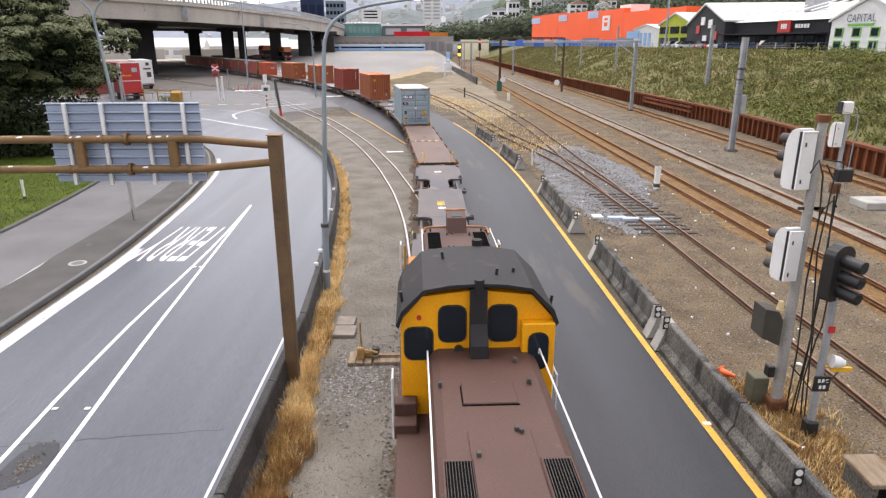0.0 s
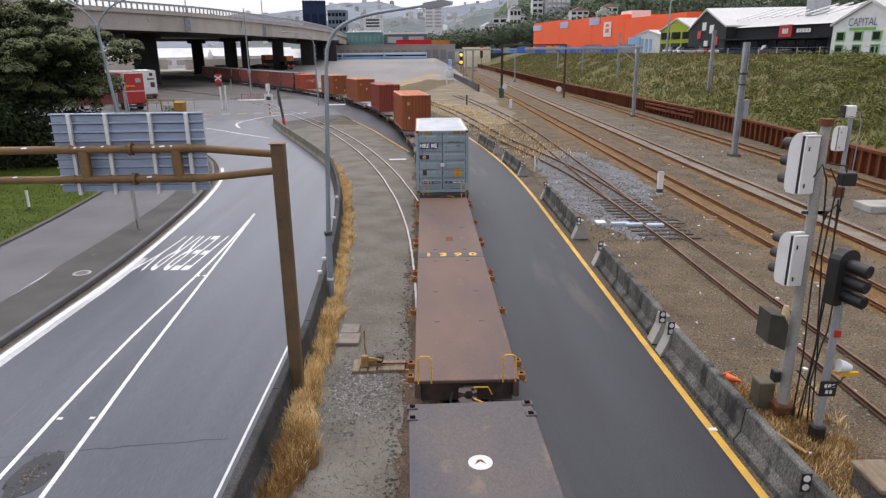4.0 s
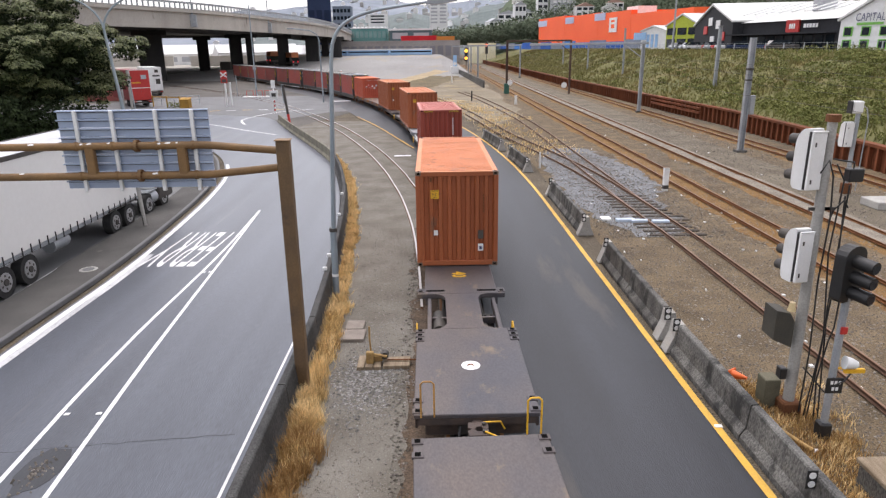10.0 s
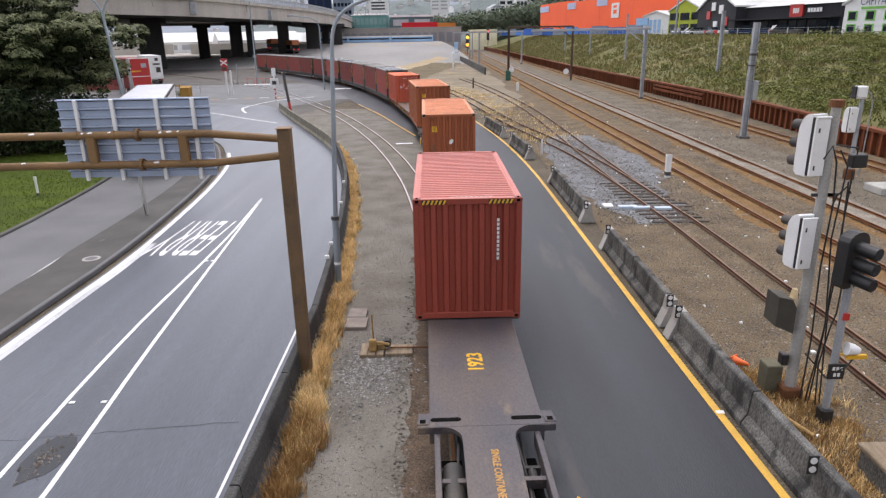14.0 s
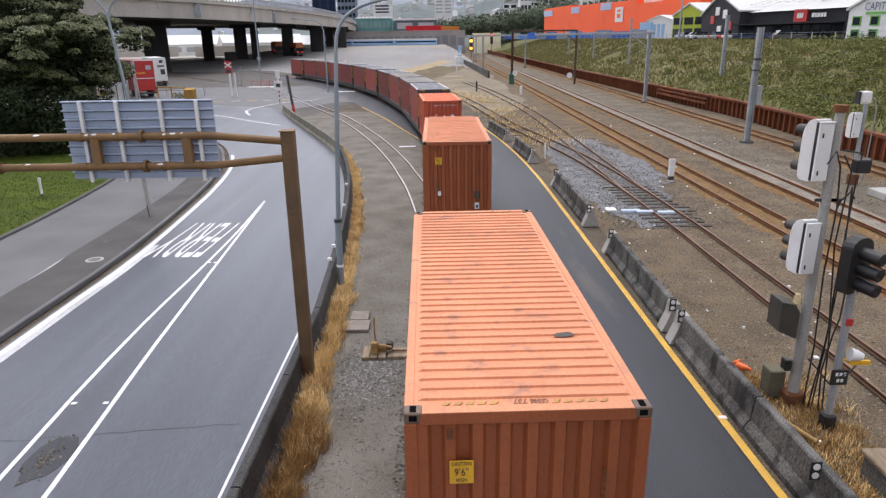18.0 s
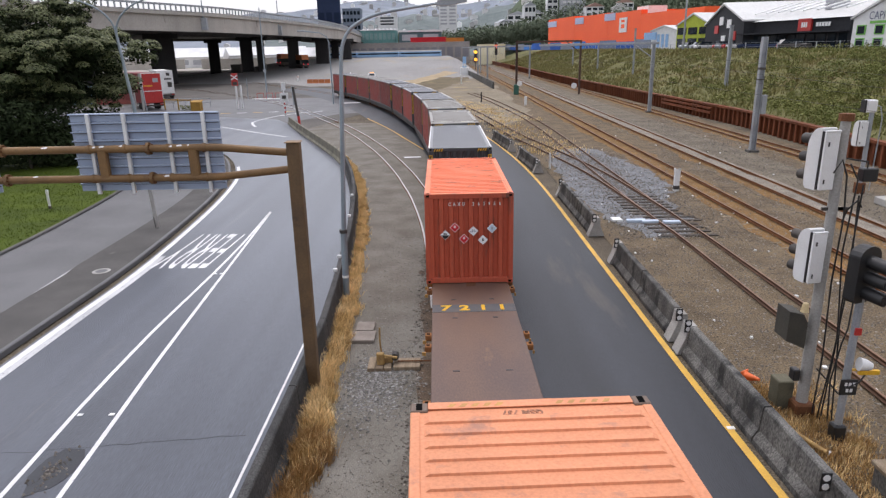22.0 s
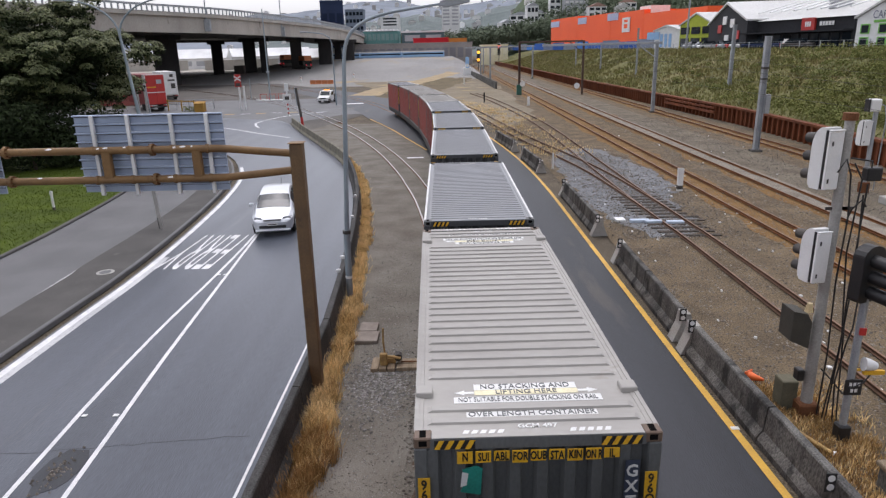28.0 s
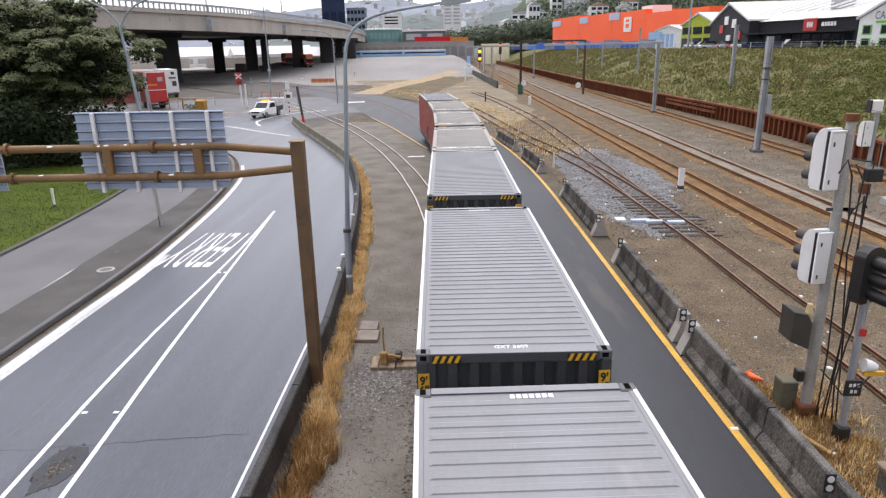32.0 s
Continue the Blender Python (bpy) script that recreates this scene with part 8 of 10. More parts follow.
def building(name, label, az, d, w, depth, h, z0, yaw, mat, roof=None, rows=0, cols=0, win=None, gable=0.0, group="buildings"):
    """A block with its own roof; windows are set into the wall that faces the camera."""
    x, y = polar(az, d)
    m = Matrix.Translation((x, y, z0)) @ Matrix.Rotation(radians(yaw), 4, "Z")
    b = thing(name, label, "building", group)
    part("wall", Mesh().box(-w / 2, w / 2, 0, depth, -z0 - 0.1, h).moved(m), mat, b)
    if gable:
        part("roof", Mesh().prism([(-w / 2 - 0.4, h), (0, h + gable), (w / 2 + 0.4, h)], "y", -0.4, depth + 0.4).moved(m), roof or mat, b)
    else:
        part("roof", Mesh().box(-w / 2 - 0.2, w / 2 + 0.2, -0.2, depth + 0.2, h, h + max(0.4, h * 0.03), 0.05).moved(m), roof or mat, b)
    for r in range(rows):
        for c in range(cols):
            cw, rh = w / cols, h / rows
            cx, cz = -w / 2 + cw * (c + 0.5), rh * (r + 0.55)
            part("window", Mesh().box(cx - cw * 0.36, cx + cw * 0.36, -0.08, 0.02, cz - rh * 0.24, cz + rh * 0.24).moved(m), win or GLASS_DARK, b)
    return b, m


# Grey and teal wall colours are paled for distance haze.
B_WHITE, B_GREY = shade_mat("pale_wall", (0.8, 0.8, 0.79)), shade_mat("grey_wall", (0.45, 0.46, 0.48))
B_NAVY, B_TEAL = shade_mat("navy_cladding", (0.03, 0.045, 0.095)), shade_mat("teal_glass", (0.16, 0.34, 0.32))
B_CREAM, B_BROWN = shade_mat("cream_wall", (0.85, 0.8, 0.55)), shade_mat("brown_wall", (0.3, 0.27, 0.23))
building("office_tower", "dark navy glass office tower", -9.5, 620, 20, 20, 46, 4, 8, B_NAVY, rows=1, cols=3, win=shade_mat("navy_glass", (0.015, 0.025, 0.06)))
# The grey block's glass colour holds blue-grey distance haze.
building("office_block", "grey office block with window bands", -7.7, 700, 18, 18, 41, 6, 0, shade_mat("hazy_grey_glass", (0.2, 0.24, 0.3)), rows=6, cols=5)
building("apartment_block", "white block with long window bands", -4.8, 560, 15, 14, 7, 26.4, 0, B_WHITE, rows=3, cols=1)
building("apartment_tower", "white apartment tower on the hill foot", 0.25, 600, 15.5, 14, 20, 27, 0, B_WHITE, rows=7, cols=2, win=B_GREY)
hall, hm = building("station_hall", "long teal glass hall with a white roof", -5.6, 420, 21.5, 20, 7.6, 11.4, 0, B_TEAL, B_WHITE, rows=1, cols=8, win=shade_mat("pale_teal", (0.25, 0.38, 0.36)))
for k in range(9):
    part("roof_light", Mesh().prism([(-10.5 + 2.35 * k, 7.6), (-8.6 + 2.35 * k, 7.6), (-8.9 + 2.35 * k, 8.8)], "y", -0.6, 18).moved(hm), B_WHITE, hall)
hall, hm = building("retail_hall", "dark teal hall with a pale fascia", -2.1, 405, 25, 20, 7.2, 10.4, 0, shade_mat("dark_teal", (0.11, 0.17, 0.185)), B_WHITE, rows=1, cols=2, win=B_GREY)
part("fascia", Mesh().box(-12.9, 12.9, -0.7, 19, 7.0, 8.0).moved(hm), B_WHITE, hall, "broad white roof edge")
building("red_shed", "low shed with a bright red roof band", -1.44, 380, 19.6, 8, 1.9, 11.6, 0, shade_mat("red_fascia", (0.6, 0.03, 0.04)))
building("orange_shed", "small orange roofed shed", 0.8, 370, 9.6, 6, 1.5, 11.3, 0, shade_mat("orange_fascia", (0.6, 0.22, 0.05)))
building("long_wall", "low brown wall behind the yard", -3.25, 365, 67, 3, 10.8, 0, 0, shade_mat("tan_wall", (0.36, 0.33, 0.31)), rows=1, cols=16, win=shade_mat("mauve_panel", (0.26, 0.25, 0.27)))
building("cream_shed", "cream panelled trackside building", 3.85, 330, 13.2, 8, 6.3, 2.6, 0, B_CREAM, rows=1, cols=5, win=shade_mat("cream_panel", (0.9, 0.86, 0.65)))
for az, d, w, h, mat in ((-23, 410, 70, 9, B_WHITE), (-15.6, 445, 60, 9.5, B_WHITE), (-11, 400, 34, 7.5, B_BROWN), (-30, 420, 70, 9, B_GREY)):
    hall, hm = building("warehouse", "pale warehouse behind the viaduct", az, d, w, 20, h * 0.6, 0, az * -0.4, mat, B_WHITE, rows=1, cols=8, win=B_GREY, group="warehouses")
    part("pitched_roof", Mesh().prism([(-1.0, h * 0.6 + 0.4), (10, h * 0.6 + 5.4), (21, h * 0.6 + 0.4)], "x", -w / 2 - 0.5, w / 2 + 0.5).moved(hm), B_WHITE, hall, "white pitched roof")
for az, d, w, h in ((-24, 385, 40, 4.5), (-17, 360, 36, 4.5)):
    building("block_wall", "grey block yard wall", az, d, w, 1.0, h, 0, 10, shade_mat("block_grey_%d" % int(-az), (0.5, 0.47, 0.42)), group="yard walls")
far_yard = Mesh().add([(*polar(az, d), -0.025) for az, d in ((-40, 235), (-30, 240), (-20, 305), (-12, 322), (-12, 420), (-26, 440), (-40, 420))], [tuple(range(7))])
sheet("pavement_far_yard", far_yard, surf("pale_yard_concrete", (0.42, 0.39, 0.34), (0.3, 0.27, 0.23), 0.1, 0.9, bump=0.3, fine=6, spots=(0.2, 0.18, 0.15), spot_scale=0.2, spot_amt=0.4), "pale concrete yard beyond the viaduct", "yard")
YARD_GREY = surf("worn_yard", (0.28, 0.272, 0.262), (0.215, 0.208, 0.2), 0.05, 0.9, bump=0.3, fine=3, grain=0.25, spots=(0.33, 0.255, 0.145), spot_scale=0.06, spot_amt=0.6, stretch=(1, 0.35, 1))
# blue commuter train standing far off
bt = thing("railcar_set", "blue and white passenger train standing far off", "train")
TRAIN_BLUE = shade_mat("train_blue", (0.34, 0.54, 0.8))
for i in range(3):
    x0 = -63 + i * 20.5
    y0 = 330 - i * 3
    car = part("railcar", Mesh().box(x0, x0 + 20, y0, y0 + 2.8, 4.3, 6.7, 0.2), TRAIN_BLUE, bt)
    part("window_band", Mesh().box(x0 + 0.5, x0 + 19.5, y0 - 0.03, y0, 5.5, 6.1), GLASS_DARK, car)
    part("roof_band", Mesh().box(x0, x0 + 20, y0 - 0.05, y0 + 2.8, 6.6, 7.2), B_WHITE, car)
rise = Mesh()
XS, YS = list(range(-90, 13, 4)), list(range(150, 352, 8))


def ease(q):
    q = min(1.0, max(0.0, q))
    return q * q * (3 - 2 * q)


def rise_z(x, y):
    return -0.06 + 4.2 * ease((y - 165) / 160) * ease((11 - x) / 9) * ease((x + 92) / 24)


rise.v = [(x, y, rise_z(x, y)) for y in YS for x in XS]
rise.f = [(j * len(XS) + i, j * len(XS) + i + 1, (j + 1) * len(XS) + i + 1, (j + 1) * len(XS) + i) for j in range(len(YS) - 1) for i in range(len(XS) - 1)]
sheet("ground_rise", rise, YARD_GREY, "worn grey yard rising gently towards the far train", "ground")
WHEEL_SAND = surf("wheel_worn_sand", (0.4, 0.31, 0.19), (0.29, 0.225, 0.14), 0.25, 0.95, bump=0.4, fine=8, grain=0.3, spots=(0.22, 0.18, 0.12), spot_scale=0.3, spot_amt=0.45)
SOIL = surf("olive_brown_soil", (0.16, 0.125, 0.072), (0.1, 0.08, 0.046), 0.2, 0.95, bump=0.6, fine=8, grain=0.4, spots=(0.3, 0.23, 0.11), spot_scale=0.2, spot_amt=0.45)
for nm, mat, lab, side_a, side_b, lift in (
        ("sand_track", WHEEL_SAND, "pale sandy wheel track across the yard", [(-17.3, 118), (-15.8, 135), (-12.7, 155), (-8.8, 174), (-4.6, 192), (0, 212)], [(-12.2, 116), (-11.2, 130), (-8.2, 147), (-4.8, 165), (-1.2, 184), (3.5, 205)], 0.03),
        ("bare_soil", SOIL, "olive-brown soil beside the sandy track", [(-12.4, 114), (-11.3, 130), (-8.4, 147), (-5.0, 165), (-1.4, 184)], [(-5.5, 100), (-3.0, 118), (0.8, 140), (4.0, 162), (6.5, 182)], 0.022)):
    rj = random.Random(len(nm))
    la, lb = ([(x + rj.gauss(0, 0.35), y) for x, y in resample(q, 40)] for q in (side_a, side_b))
    pm = Mesh().ribbon(la, lb, 0.0)
    pm.v = [(v[0], v[1], max(-0.03, rise_z(v[0], v[1])) + lift) for v in pm.v]
    sheet(nm, pm, mat, lab, "ground")

# red and white lorry trailers parked under the trees
# Red trailer's side is darkened in colour for shadow; a yard container reuses it.
SHADED_RED = surf("shaded_red_curtain", (0.2, 0.015, 0.014), (0.13, 0.012, 0.012), 0.5, 0.6, 0, 0.1, fine=8)
for x, y, top_z, mat, side, lab, yaw in ((-40.7, 92.8, 5.0, RED, SHADED_RED, "red curtain-sided lorry trailer", 38), (-48.5, 116.2, 4.8, WHITE, WHITE, "white lorry trailer", 30)):
    m = Matrix.Translation((x, y, 0)) @ Matrix.Rotation(radians(yaw), 4, "Z")
    t = thing("lorry_trailer", lab + " parked under the trees", "trailer", "parked trailers")
    part("box_body", Mesh().box(-1.25, 1.25, 0, 11, 0.9, top_z - 0.02, 0.05).moved(m), side, t)
    part("rear_door", Mesh().box(-1.22, -0.01, -0.06, -0.002, 1.0, top_z - 0.08, 0.01).moved(m), mat, t)
    part("rear_door", Mesh().box(0.01, 1.22, -0.06, -0.002, 1.0, top_z - 0.08, 0.01).moved(m), mat, t)
    part("roof_cap", Mesh().box(-1.28, 1.28, -0.08, 0.1, top_z - 0.08, top_z, 0.01).moved(m), WHITE, t, "pale top rail")
    for sx in (-1, 1):
        part("corner_post", Mesh().box(sx * 1.25 - 0.03, sx * 1.25 + 0.03, -0.07, 0.1, 0.9, top_z - 0.08).moved(m), WHITE, t)
        for yy in (2, 3.3):
            part("wheel", Mesh().tube([(sx * 1.2, yy, 0.5), (sx * 0.85, yy, 0.5)], 0.5, 16).moved(m), RUBBER, t)
        part("tail_lamp", Mesh().box(sx * 0.95 - 0.2, sx * 0.95 + 0.2, -0.08, 0.05, 0.7, 0.82).moved(m), RED, t)
    if mat is RED:
        bars("door_writing", [0.1] * 8, 0.18, YELLOW, t, m @ Matrix.Translation((-0.55, -0.07, 3.3)) @ FRONT, 0.05)
        part("label_panel", Mesh().box(0.15, 0.85, -0.075, -0.06, 3.75, 4.3).moved(m), GALV, t, "grey emblem panel")
        part("rub_strip", Mesh().box(-1.2, 1.2, -0.075, -0.06, 2.55, 2.64).moved(m), WHITE, t, "white strip across the doors")
    else:
        part("label_panel", Mesh().box(0.2, 0.75, -0.075, -0.06, 3.9, 4.4).moved(m), DARK, t)
        part("label_panel", Mesh().box(-0.2, 0.95, -0.075, -0.06, 3.25, 3.5).moved(m), DARK, t)
        part("label_panel", Mesh().box(0.25, 0.95, -0.075, -0.06, 2.0, 2.85).moved(m), DARK, t)
    part("bumper", Mesh().box(-1.2, 1.2, 0.0, 0.2, 0.5, 0.75).moved(m), DARK, t)
for k, az in enumerate((-26.5, -28.5, -31, -33.5)):
    x, y = polar(az, 118 + 3 * k)
    single("parked_container", Mesh().box(x - 3, x + 3, y, y + 2.5, -0.03, 2.7, 0.05), (C_CURTAIN, TRAIN_BLUE, SHADED_RED, B_GREY)[k], "container stacked behind the trees", "container", "yard containers")

# lorries with orange loads, barriers and bollards in the yard beyond the piers
BODY_ORANGE = surf("dull_orange_body", (0.5, 0.16, 0.045), (0.36, 0.11, 0.035), 0.5, 0.6, 0, 0.1)
for x, y, yaw, wd, ln in ((-49.6, 240.0, 38, 2.6, 7.0), (-62.0, 252.0, -38, 2.5, 6.5)):
    m = Matrix.Translation((x, y, rise_z(x, y))) @ Matrix.Rotation(radians(yaw), 4, "Z")
    t = thing("yard_lorry", "dark lorry with a dull orange load body in the yard", "lorry", "yard lorries")
    part("chassis", Mesh().box(-wd / 2, wd / 2, 0, ln, 0.6, 1.5, 0.04).moved(m), DARK, t)
    part("lower_body", Mesh().box(-wd / 2, wd / 2, 0.1, ln - 2.2, 1.5, 2.9, 0.05).moved(m), GLASS_DARK, t)
    part("load_body", Mesh().prism([(0.0, 2.9), (ln - 2.2, 2.9), (ln - 2.4, 4.6), (0.4, 4.6)], "x", -wd / 2 - 0.05, wd / 2 + 0.05).moved(m), BODY_ORANGE, t, "dull orange load body")
    part("cab", Mesh().box(-wd / 2, wd / 2, ln - 2.0, ln, 1.2, 3.4, 0.15).moved(m), WHITE, t, "white cab")
    for sx in (-1, 1):
        part("tail_lamp", Mesh().box(sx * 0.9 - 0.22, sx * 0.9 + 0.22, -0.05, 0.0, 1.25, 1.6).moved(m), glow("tail_red_%d_%d" % (int(ln), sx + 1), (1.0, 0.03, 0.05), 1.0), t, "lit red tail lamp")
        for yy in (1.2, 2.5, ln - 1.2):
            part("wheel", Mesh().tube([(sx * wd * 0.47, yy, 0.5), (sx * wd * 0.33, yy, 0.5)], 0.5, 14).moved(m), RUBBER, t)
for k in range(4):
    x, y = -33.6 + 1.5 * k, 166 - 0.3 * k
    b = thing("road_barrier", "orange plastic road barrier in the yard", "barrier", "yard barriers", m=Matrix.Translation((x, y, rise_z(x, y))))
    part("body", Mesh().prism([(-0.3, 0.0), (0.3, 0.0), (0.12, 0.3), (0.1, 0.95), (-0.1, 0.95), (-0.12, 0.3)], "x", -0.68, 0.68), BODY_ORANGE, b)
for x, y in ((-27.2, 192.6), (-39.7, 180.8)):
    b = thing("bollard", "white plastic bollard in the yard", "bollard", "yard bollards", m=Matrix.Translation((x, y, rise_z(x, y))))
    part("post", Mesh().tube([(0, 0, 0), (0, 0, 1.3)], 0.24, 10, 0.2), WHITE, b)
    part("band", Mesh().tube([(0, 0, 0.85), (0, 0, 1.05)], 0.245, 10), BODY_ORANGE, b)
# double-arm lamp and other lamps at the junction
def arm_lamp(x, y, h, arms, label):
    t = thing("street_lamp", label, "street lamp", "junction lamps")
    part("pole", Mesh().tube([(x, y, -0.05), (x - 0.4, y, h * 0.55), (x - 0.75, y, h)], 0.14, 12, 0.085), POLE_BLUE, t, smooth=True)
    for a in arms:
        pts = [(x - 0.75 + a * (1 - math.cos(q)) * 3.6, y, h + 2.35 * math.sin(q)) for q in np.linspace(0, math.pi / 2, 10)]
        part("arm", Mesh().tube(pts, 0.075, 8, 0.05), POLE_BLUE, t, smooth=True)
        part("lamp_head", Mesh().prism([(x - 0.75 + a * 3.4, h + 2.27), (x - 0.75 + a * 4.1, h + 2.33), (x - 0.75 + a * 4.05, h + 2.46), (x - 0.75 + a * 3.6, h + 2.47), (x - 0.75 + a * 3.4, h + 2.4)], "y", y - 0.14, y + 0.14), GALV, t)
    return t


arm_lamp(-21.6, 46.6, 8.75, (-1, 1), "grey double-armed street lamp by the trees")
for x in (-30.9, -29.7):
    single("plain_post", Mesh().tube([(x, 66, 0), (x - 0.25, 66, 4.6)], 0.07, 10), GALV, "plain grey steel post by the trees", "post", "plain posts", smooth=True)
t = thing("street_lamp", "slim street lamp beside the level crossing", "street lamp", "junction lamps")
part("pole", Mesh().tube([(-16.5, 97.4, 0), (-16.6, 97.4, 8.6)], 0.11, 10, 0.08), POLE_BLUE, t, smooth=True)
part("arm", Mesh().tube([(-16.6, 97.4, 8.6), (-16.9, 97.4, 9.4), (-17.8, 97.4, 9.9), (-20.2, 97.4, 10.2)], 0.07, 8), POLE_BLUE, t, smooth=True)
part("lamp_head", Mesh().box(-21.0, -19.9, 97.2, 97.6, 10.1, 10.3, 0.04), GALV, t)
t = thing("street_lamp", "tall straight street lamp by the crossing", "street lamp", "junction lamps")
part("pole", Mesh().tube([(-29.9, 111.5, 0), (-29.9, 111.5, 14.3)], 0.13, 10, 0.08), POLE_BLUE, t, smooth=True)
part("band", Mesh().box(-30.15, -29.65, 111.3, 111.7, 4.3, 4.7, 0.05), GALV, t)

# level crossing furniture
xs = thing("crossing_sign", "red and white crossing sign on two white posts", "crossing sign")
for x in (-29.06, -28.4):
    part("post", Mesh().box(x - 0.1, x + 0.1, 92.55, 92.75, -0.05, 4.4 if x < -29 else 3.2, 0.02), WHITE, xs, "white post")
part("sign_board", Mesh().box(-29.55, -28.65, 92.48, 92.54, 3.1, 4.75, 0.01), RED, xs, "red board with white cross")
for s in (-1, 1):
    part("cross_bar", Mesh().box(-0.55, 0.55, -0.02, 0.02, -0.08, 0.08).moved(Matrix.Translation((-29.1, 92.45, 4.2)) @ Matrix.Rotation(radians(s * 35), 4, "Y")), WHITE, xs)
part("lamp_board", Mesh().box(-29.4, -28.8, 92.44, 92.5, 3.2, 3.6, 0.01), DARK, xs)
hr = thing("hoop_rail", "low red hoop rails on a pale kerb", "railing")
for i in range(3):
    x = -31.2 + i * 1.5
    part("hoop", Mesh().tube([(x, 110.2, 0), (x, 110.2, 1.0), (x + 1.1, 110.2, 1.0), (x + 1.1, 110.2, 0)], 0.05, 8), RED, hr, smooth=True)
part("kerb_slab", Mesh().box(-31.8, -27.0, 109.6, 110.9, -0.03, 0.12, 0.03), WHITE, hr)
bs_ = thing("bollard_sign", "white keep-clear sign on a striped post", "sign")
part("post", Mesh().tube([(-19.6, 80.7, 0), (-19.6, 80.7, 3.9)], 0.07, 10), WHITE, bs_)
for k in range(3):
    part("red_band", Mesh().tube([(-19.6, 80.7, 0.3 + 0.5 * k), (-19.6, 80.7, 0.55 + 0.5 * k)], 0.08, 10), RED, bs_)
part("sign_face", Mesh().box(-20.1, -19.1, 80.6, 80.66, 1.75, 2.7, 0.02), WHITE, bs_)
part("sign_top", Mesh().box(-19.85, -19.35, 80.6, 80.66, 3.0, 3.9, 0.02), WHITE, bs_)
part("sign_mark", Mesh().box(-19.85, -19.35, 80.56, 80.6, 2.0, 2.4), DARK, bs_)
bp = thing("boom_post", "leaning dark and white crossing boom post", "post")
part("boom", Mesh().tube([(-15.5, 69.6, 0), (-16.1, 70.4, 3.85)], 0.13, 10), DARK, bp, "dark leaning boom")
part("boom_tip", Mesh().tube([(-15.48, 69.5, -0.05), (-15.6, 69.7, 0.9)], 0.14, 10), RED, bp)
part("boom_side", Mesh().tube([(-16.02, 70.4, 2.0), (-16.18, 70.5, 3.9)], 0.14, 10), GALV, bp)
MUSTARD = surf("faded_mustard_paint", (0.42, 0.24, 0.05), (0.3, 0.17, 0.045), 1.5, 0.8, 0, 0.2)
grit = thing("grit_box", "faded mustard grit box behind the sign", "grit box")
part("body", Mesh().prism([(90.4, -0.03), (91.4, -0.03), (91.4, 1.25), (90.4, 1.05)], "x", -34.7, -33.5), MUSTARD, grit)
part("lid", Mesh().prism([(90.3, 1.06), (91.5, 1.27), (91.5, 1.33), (90.3, 1.12)], "x", -34.78, -33.42), MUSTARD, grit, "sloping lid")
rf = thing("timber_fence", "low faded orange rail fence beside the grit box", "fence")
for x_, y_ in ((-39.6, 93.5), (-37.2, 92.3), (-35.0, 91.2)):
    part("post", Mesh().box(x_ - 0.07, x_ + 0.07, y_ - 0.07, y_ + 0.07, -0.05, 1.5), MUSTARD, rf)
part("rail", Mesh().tube([(-39.7, 93.45, 1.35), (-34.9, 91.05, 1.35)], 0.07, 6), MUSTARD, rf)
weeds = Mesh()
wr = random.Random(5)
for k in range(5):
    leaves(weeds, wr, (-36.6 + 0.5 * k, 91.6 - 0.1 * k, 0.3), (0.4, 0.4, 0.45), 90, 0.09)
wd = thing("weeds", "low green weeds beside the grit box", "weeds")
ob = new("foliage", raw("foliage", weeds, LEAF_SCRUB))
ob.parent = wd
tagged(ob, kind="stuff")
for az_, d_, h_, w_ in ((-25.04, 84, 5.0, 0.11), (-24.5, 84, 5.4, 0.14)):
    x_, y_ = d_ * math.sin(radians(az_)), d_ * math.cos(radians(az_))
    single("plain_post", Mesh().tube([(x_, y_, -0.05), (x_, y_, h_)], w_, 8), CONCRETE_LIGHT, "plain pale post by the parked trailers", "post", "plain posts")
skip_m = Matrix.Translation((-69.0, 222.0, rise_z(-69.0, 222.0)))
sk = thing("dark_container", "dark steel container standing by a pier", "container", m=skip_m)
part("body", Mesh().box(-1.6, 1.6, 0, 2.4, 0.1, 2.75, 0.05), DARK, sk)
part("door_seam", Mesh().box(-0.02, 0.02, -0.03, 0, 0.2, 2.65), BLACK, sk)
fence = thing("pipe_fence", "low grey pipe fence by the parked trailers", "fence")
for i in range(6):
    part("post", Mesh().tube([(-43 + 1.8 * i, 96, 0), (-43 + 1.8 * i, 96, 1.3)], 0.05, 8), GALV, fence)
for z in (0.7, 1.25):
    part("rail", Mesh().tube([(-43, 96, z), (-34, 96, z)], 0.04, 8), GALV, fence)
tagged(single("plain_post", Mesh().tube([(-33.3, 112.2, 0), (-33.3, 112.2, 3.4)], 0.08, 8), GALV, "plain grey post under the viaduct", "post", "plain posts"))
ws = thing("white_signal_cabin", "small white and blue trackside cabinet", "cabinet")
part("body", Mesh().box(4.2, 6.6, 196, 198, -0.05, 2.2, 0.05), WHITE, ws)
part("mast", Mesh().box(4.9, 5.9, 196.6, 197.2, 2.2, 5.2, 0.05), TRAIN_BLUE, ws)
part("lamp", Mesh().tube([(5.4, 196.4, 2.9), (5.4, 196.5, 2.9)], 0.45, 14), WHITE, ws)
for x, y, z, col in ((10.9, 248, 6.6, (1.0, 0.62, 0.08)), (10.9, 248, 5.0, (1.0, 0.4, 0.05))):
    pass
fsig = thing("light_signal", "distant railway signal showing yellow lights", "railway signal")
part("mast", Mesh().tube([(10.9, 248, 0), (10.9, 248, 7.4)], 0.12, 8), DARK, fsig)
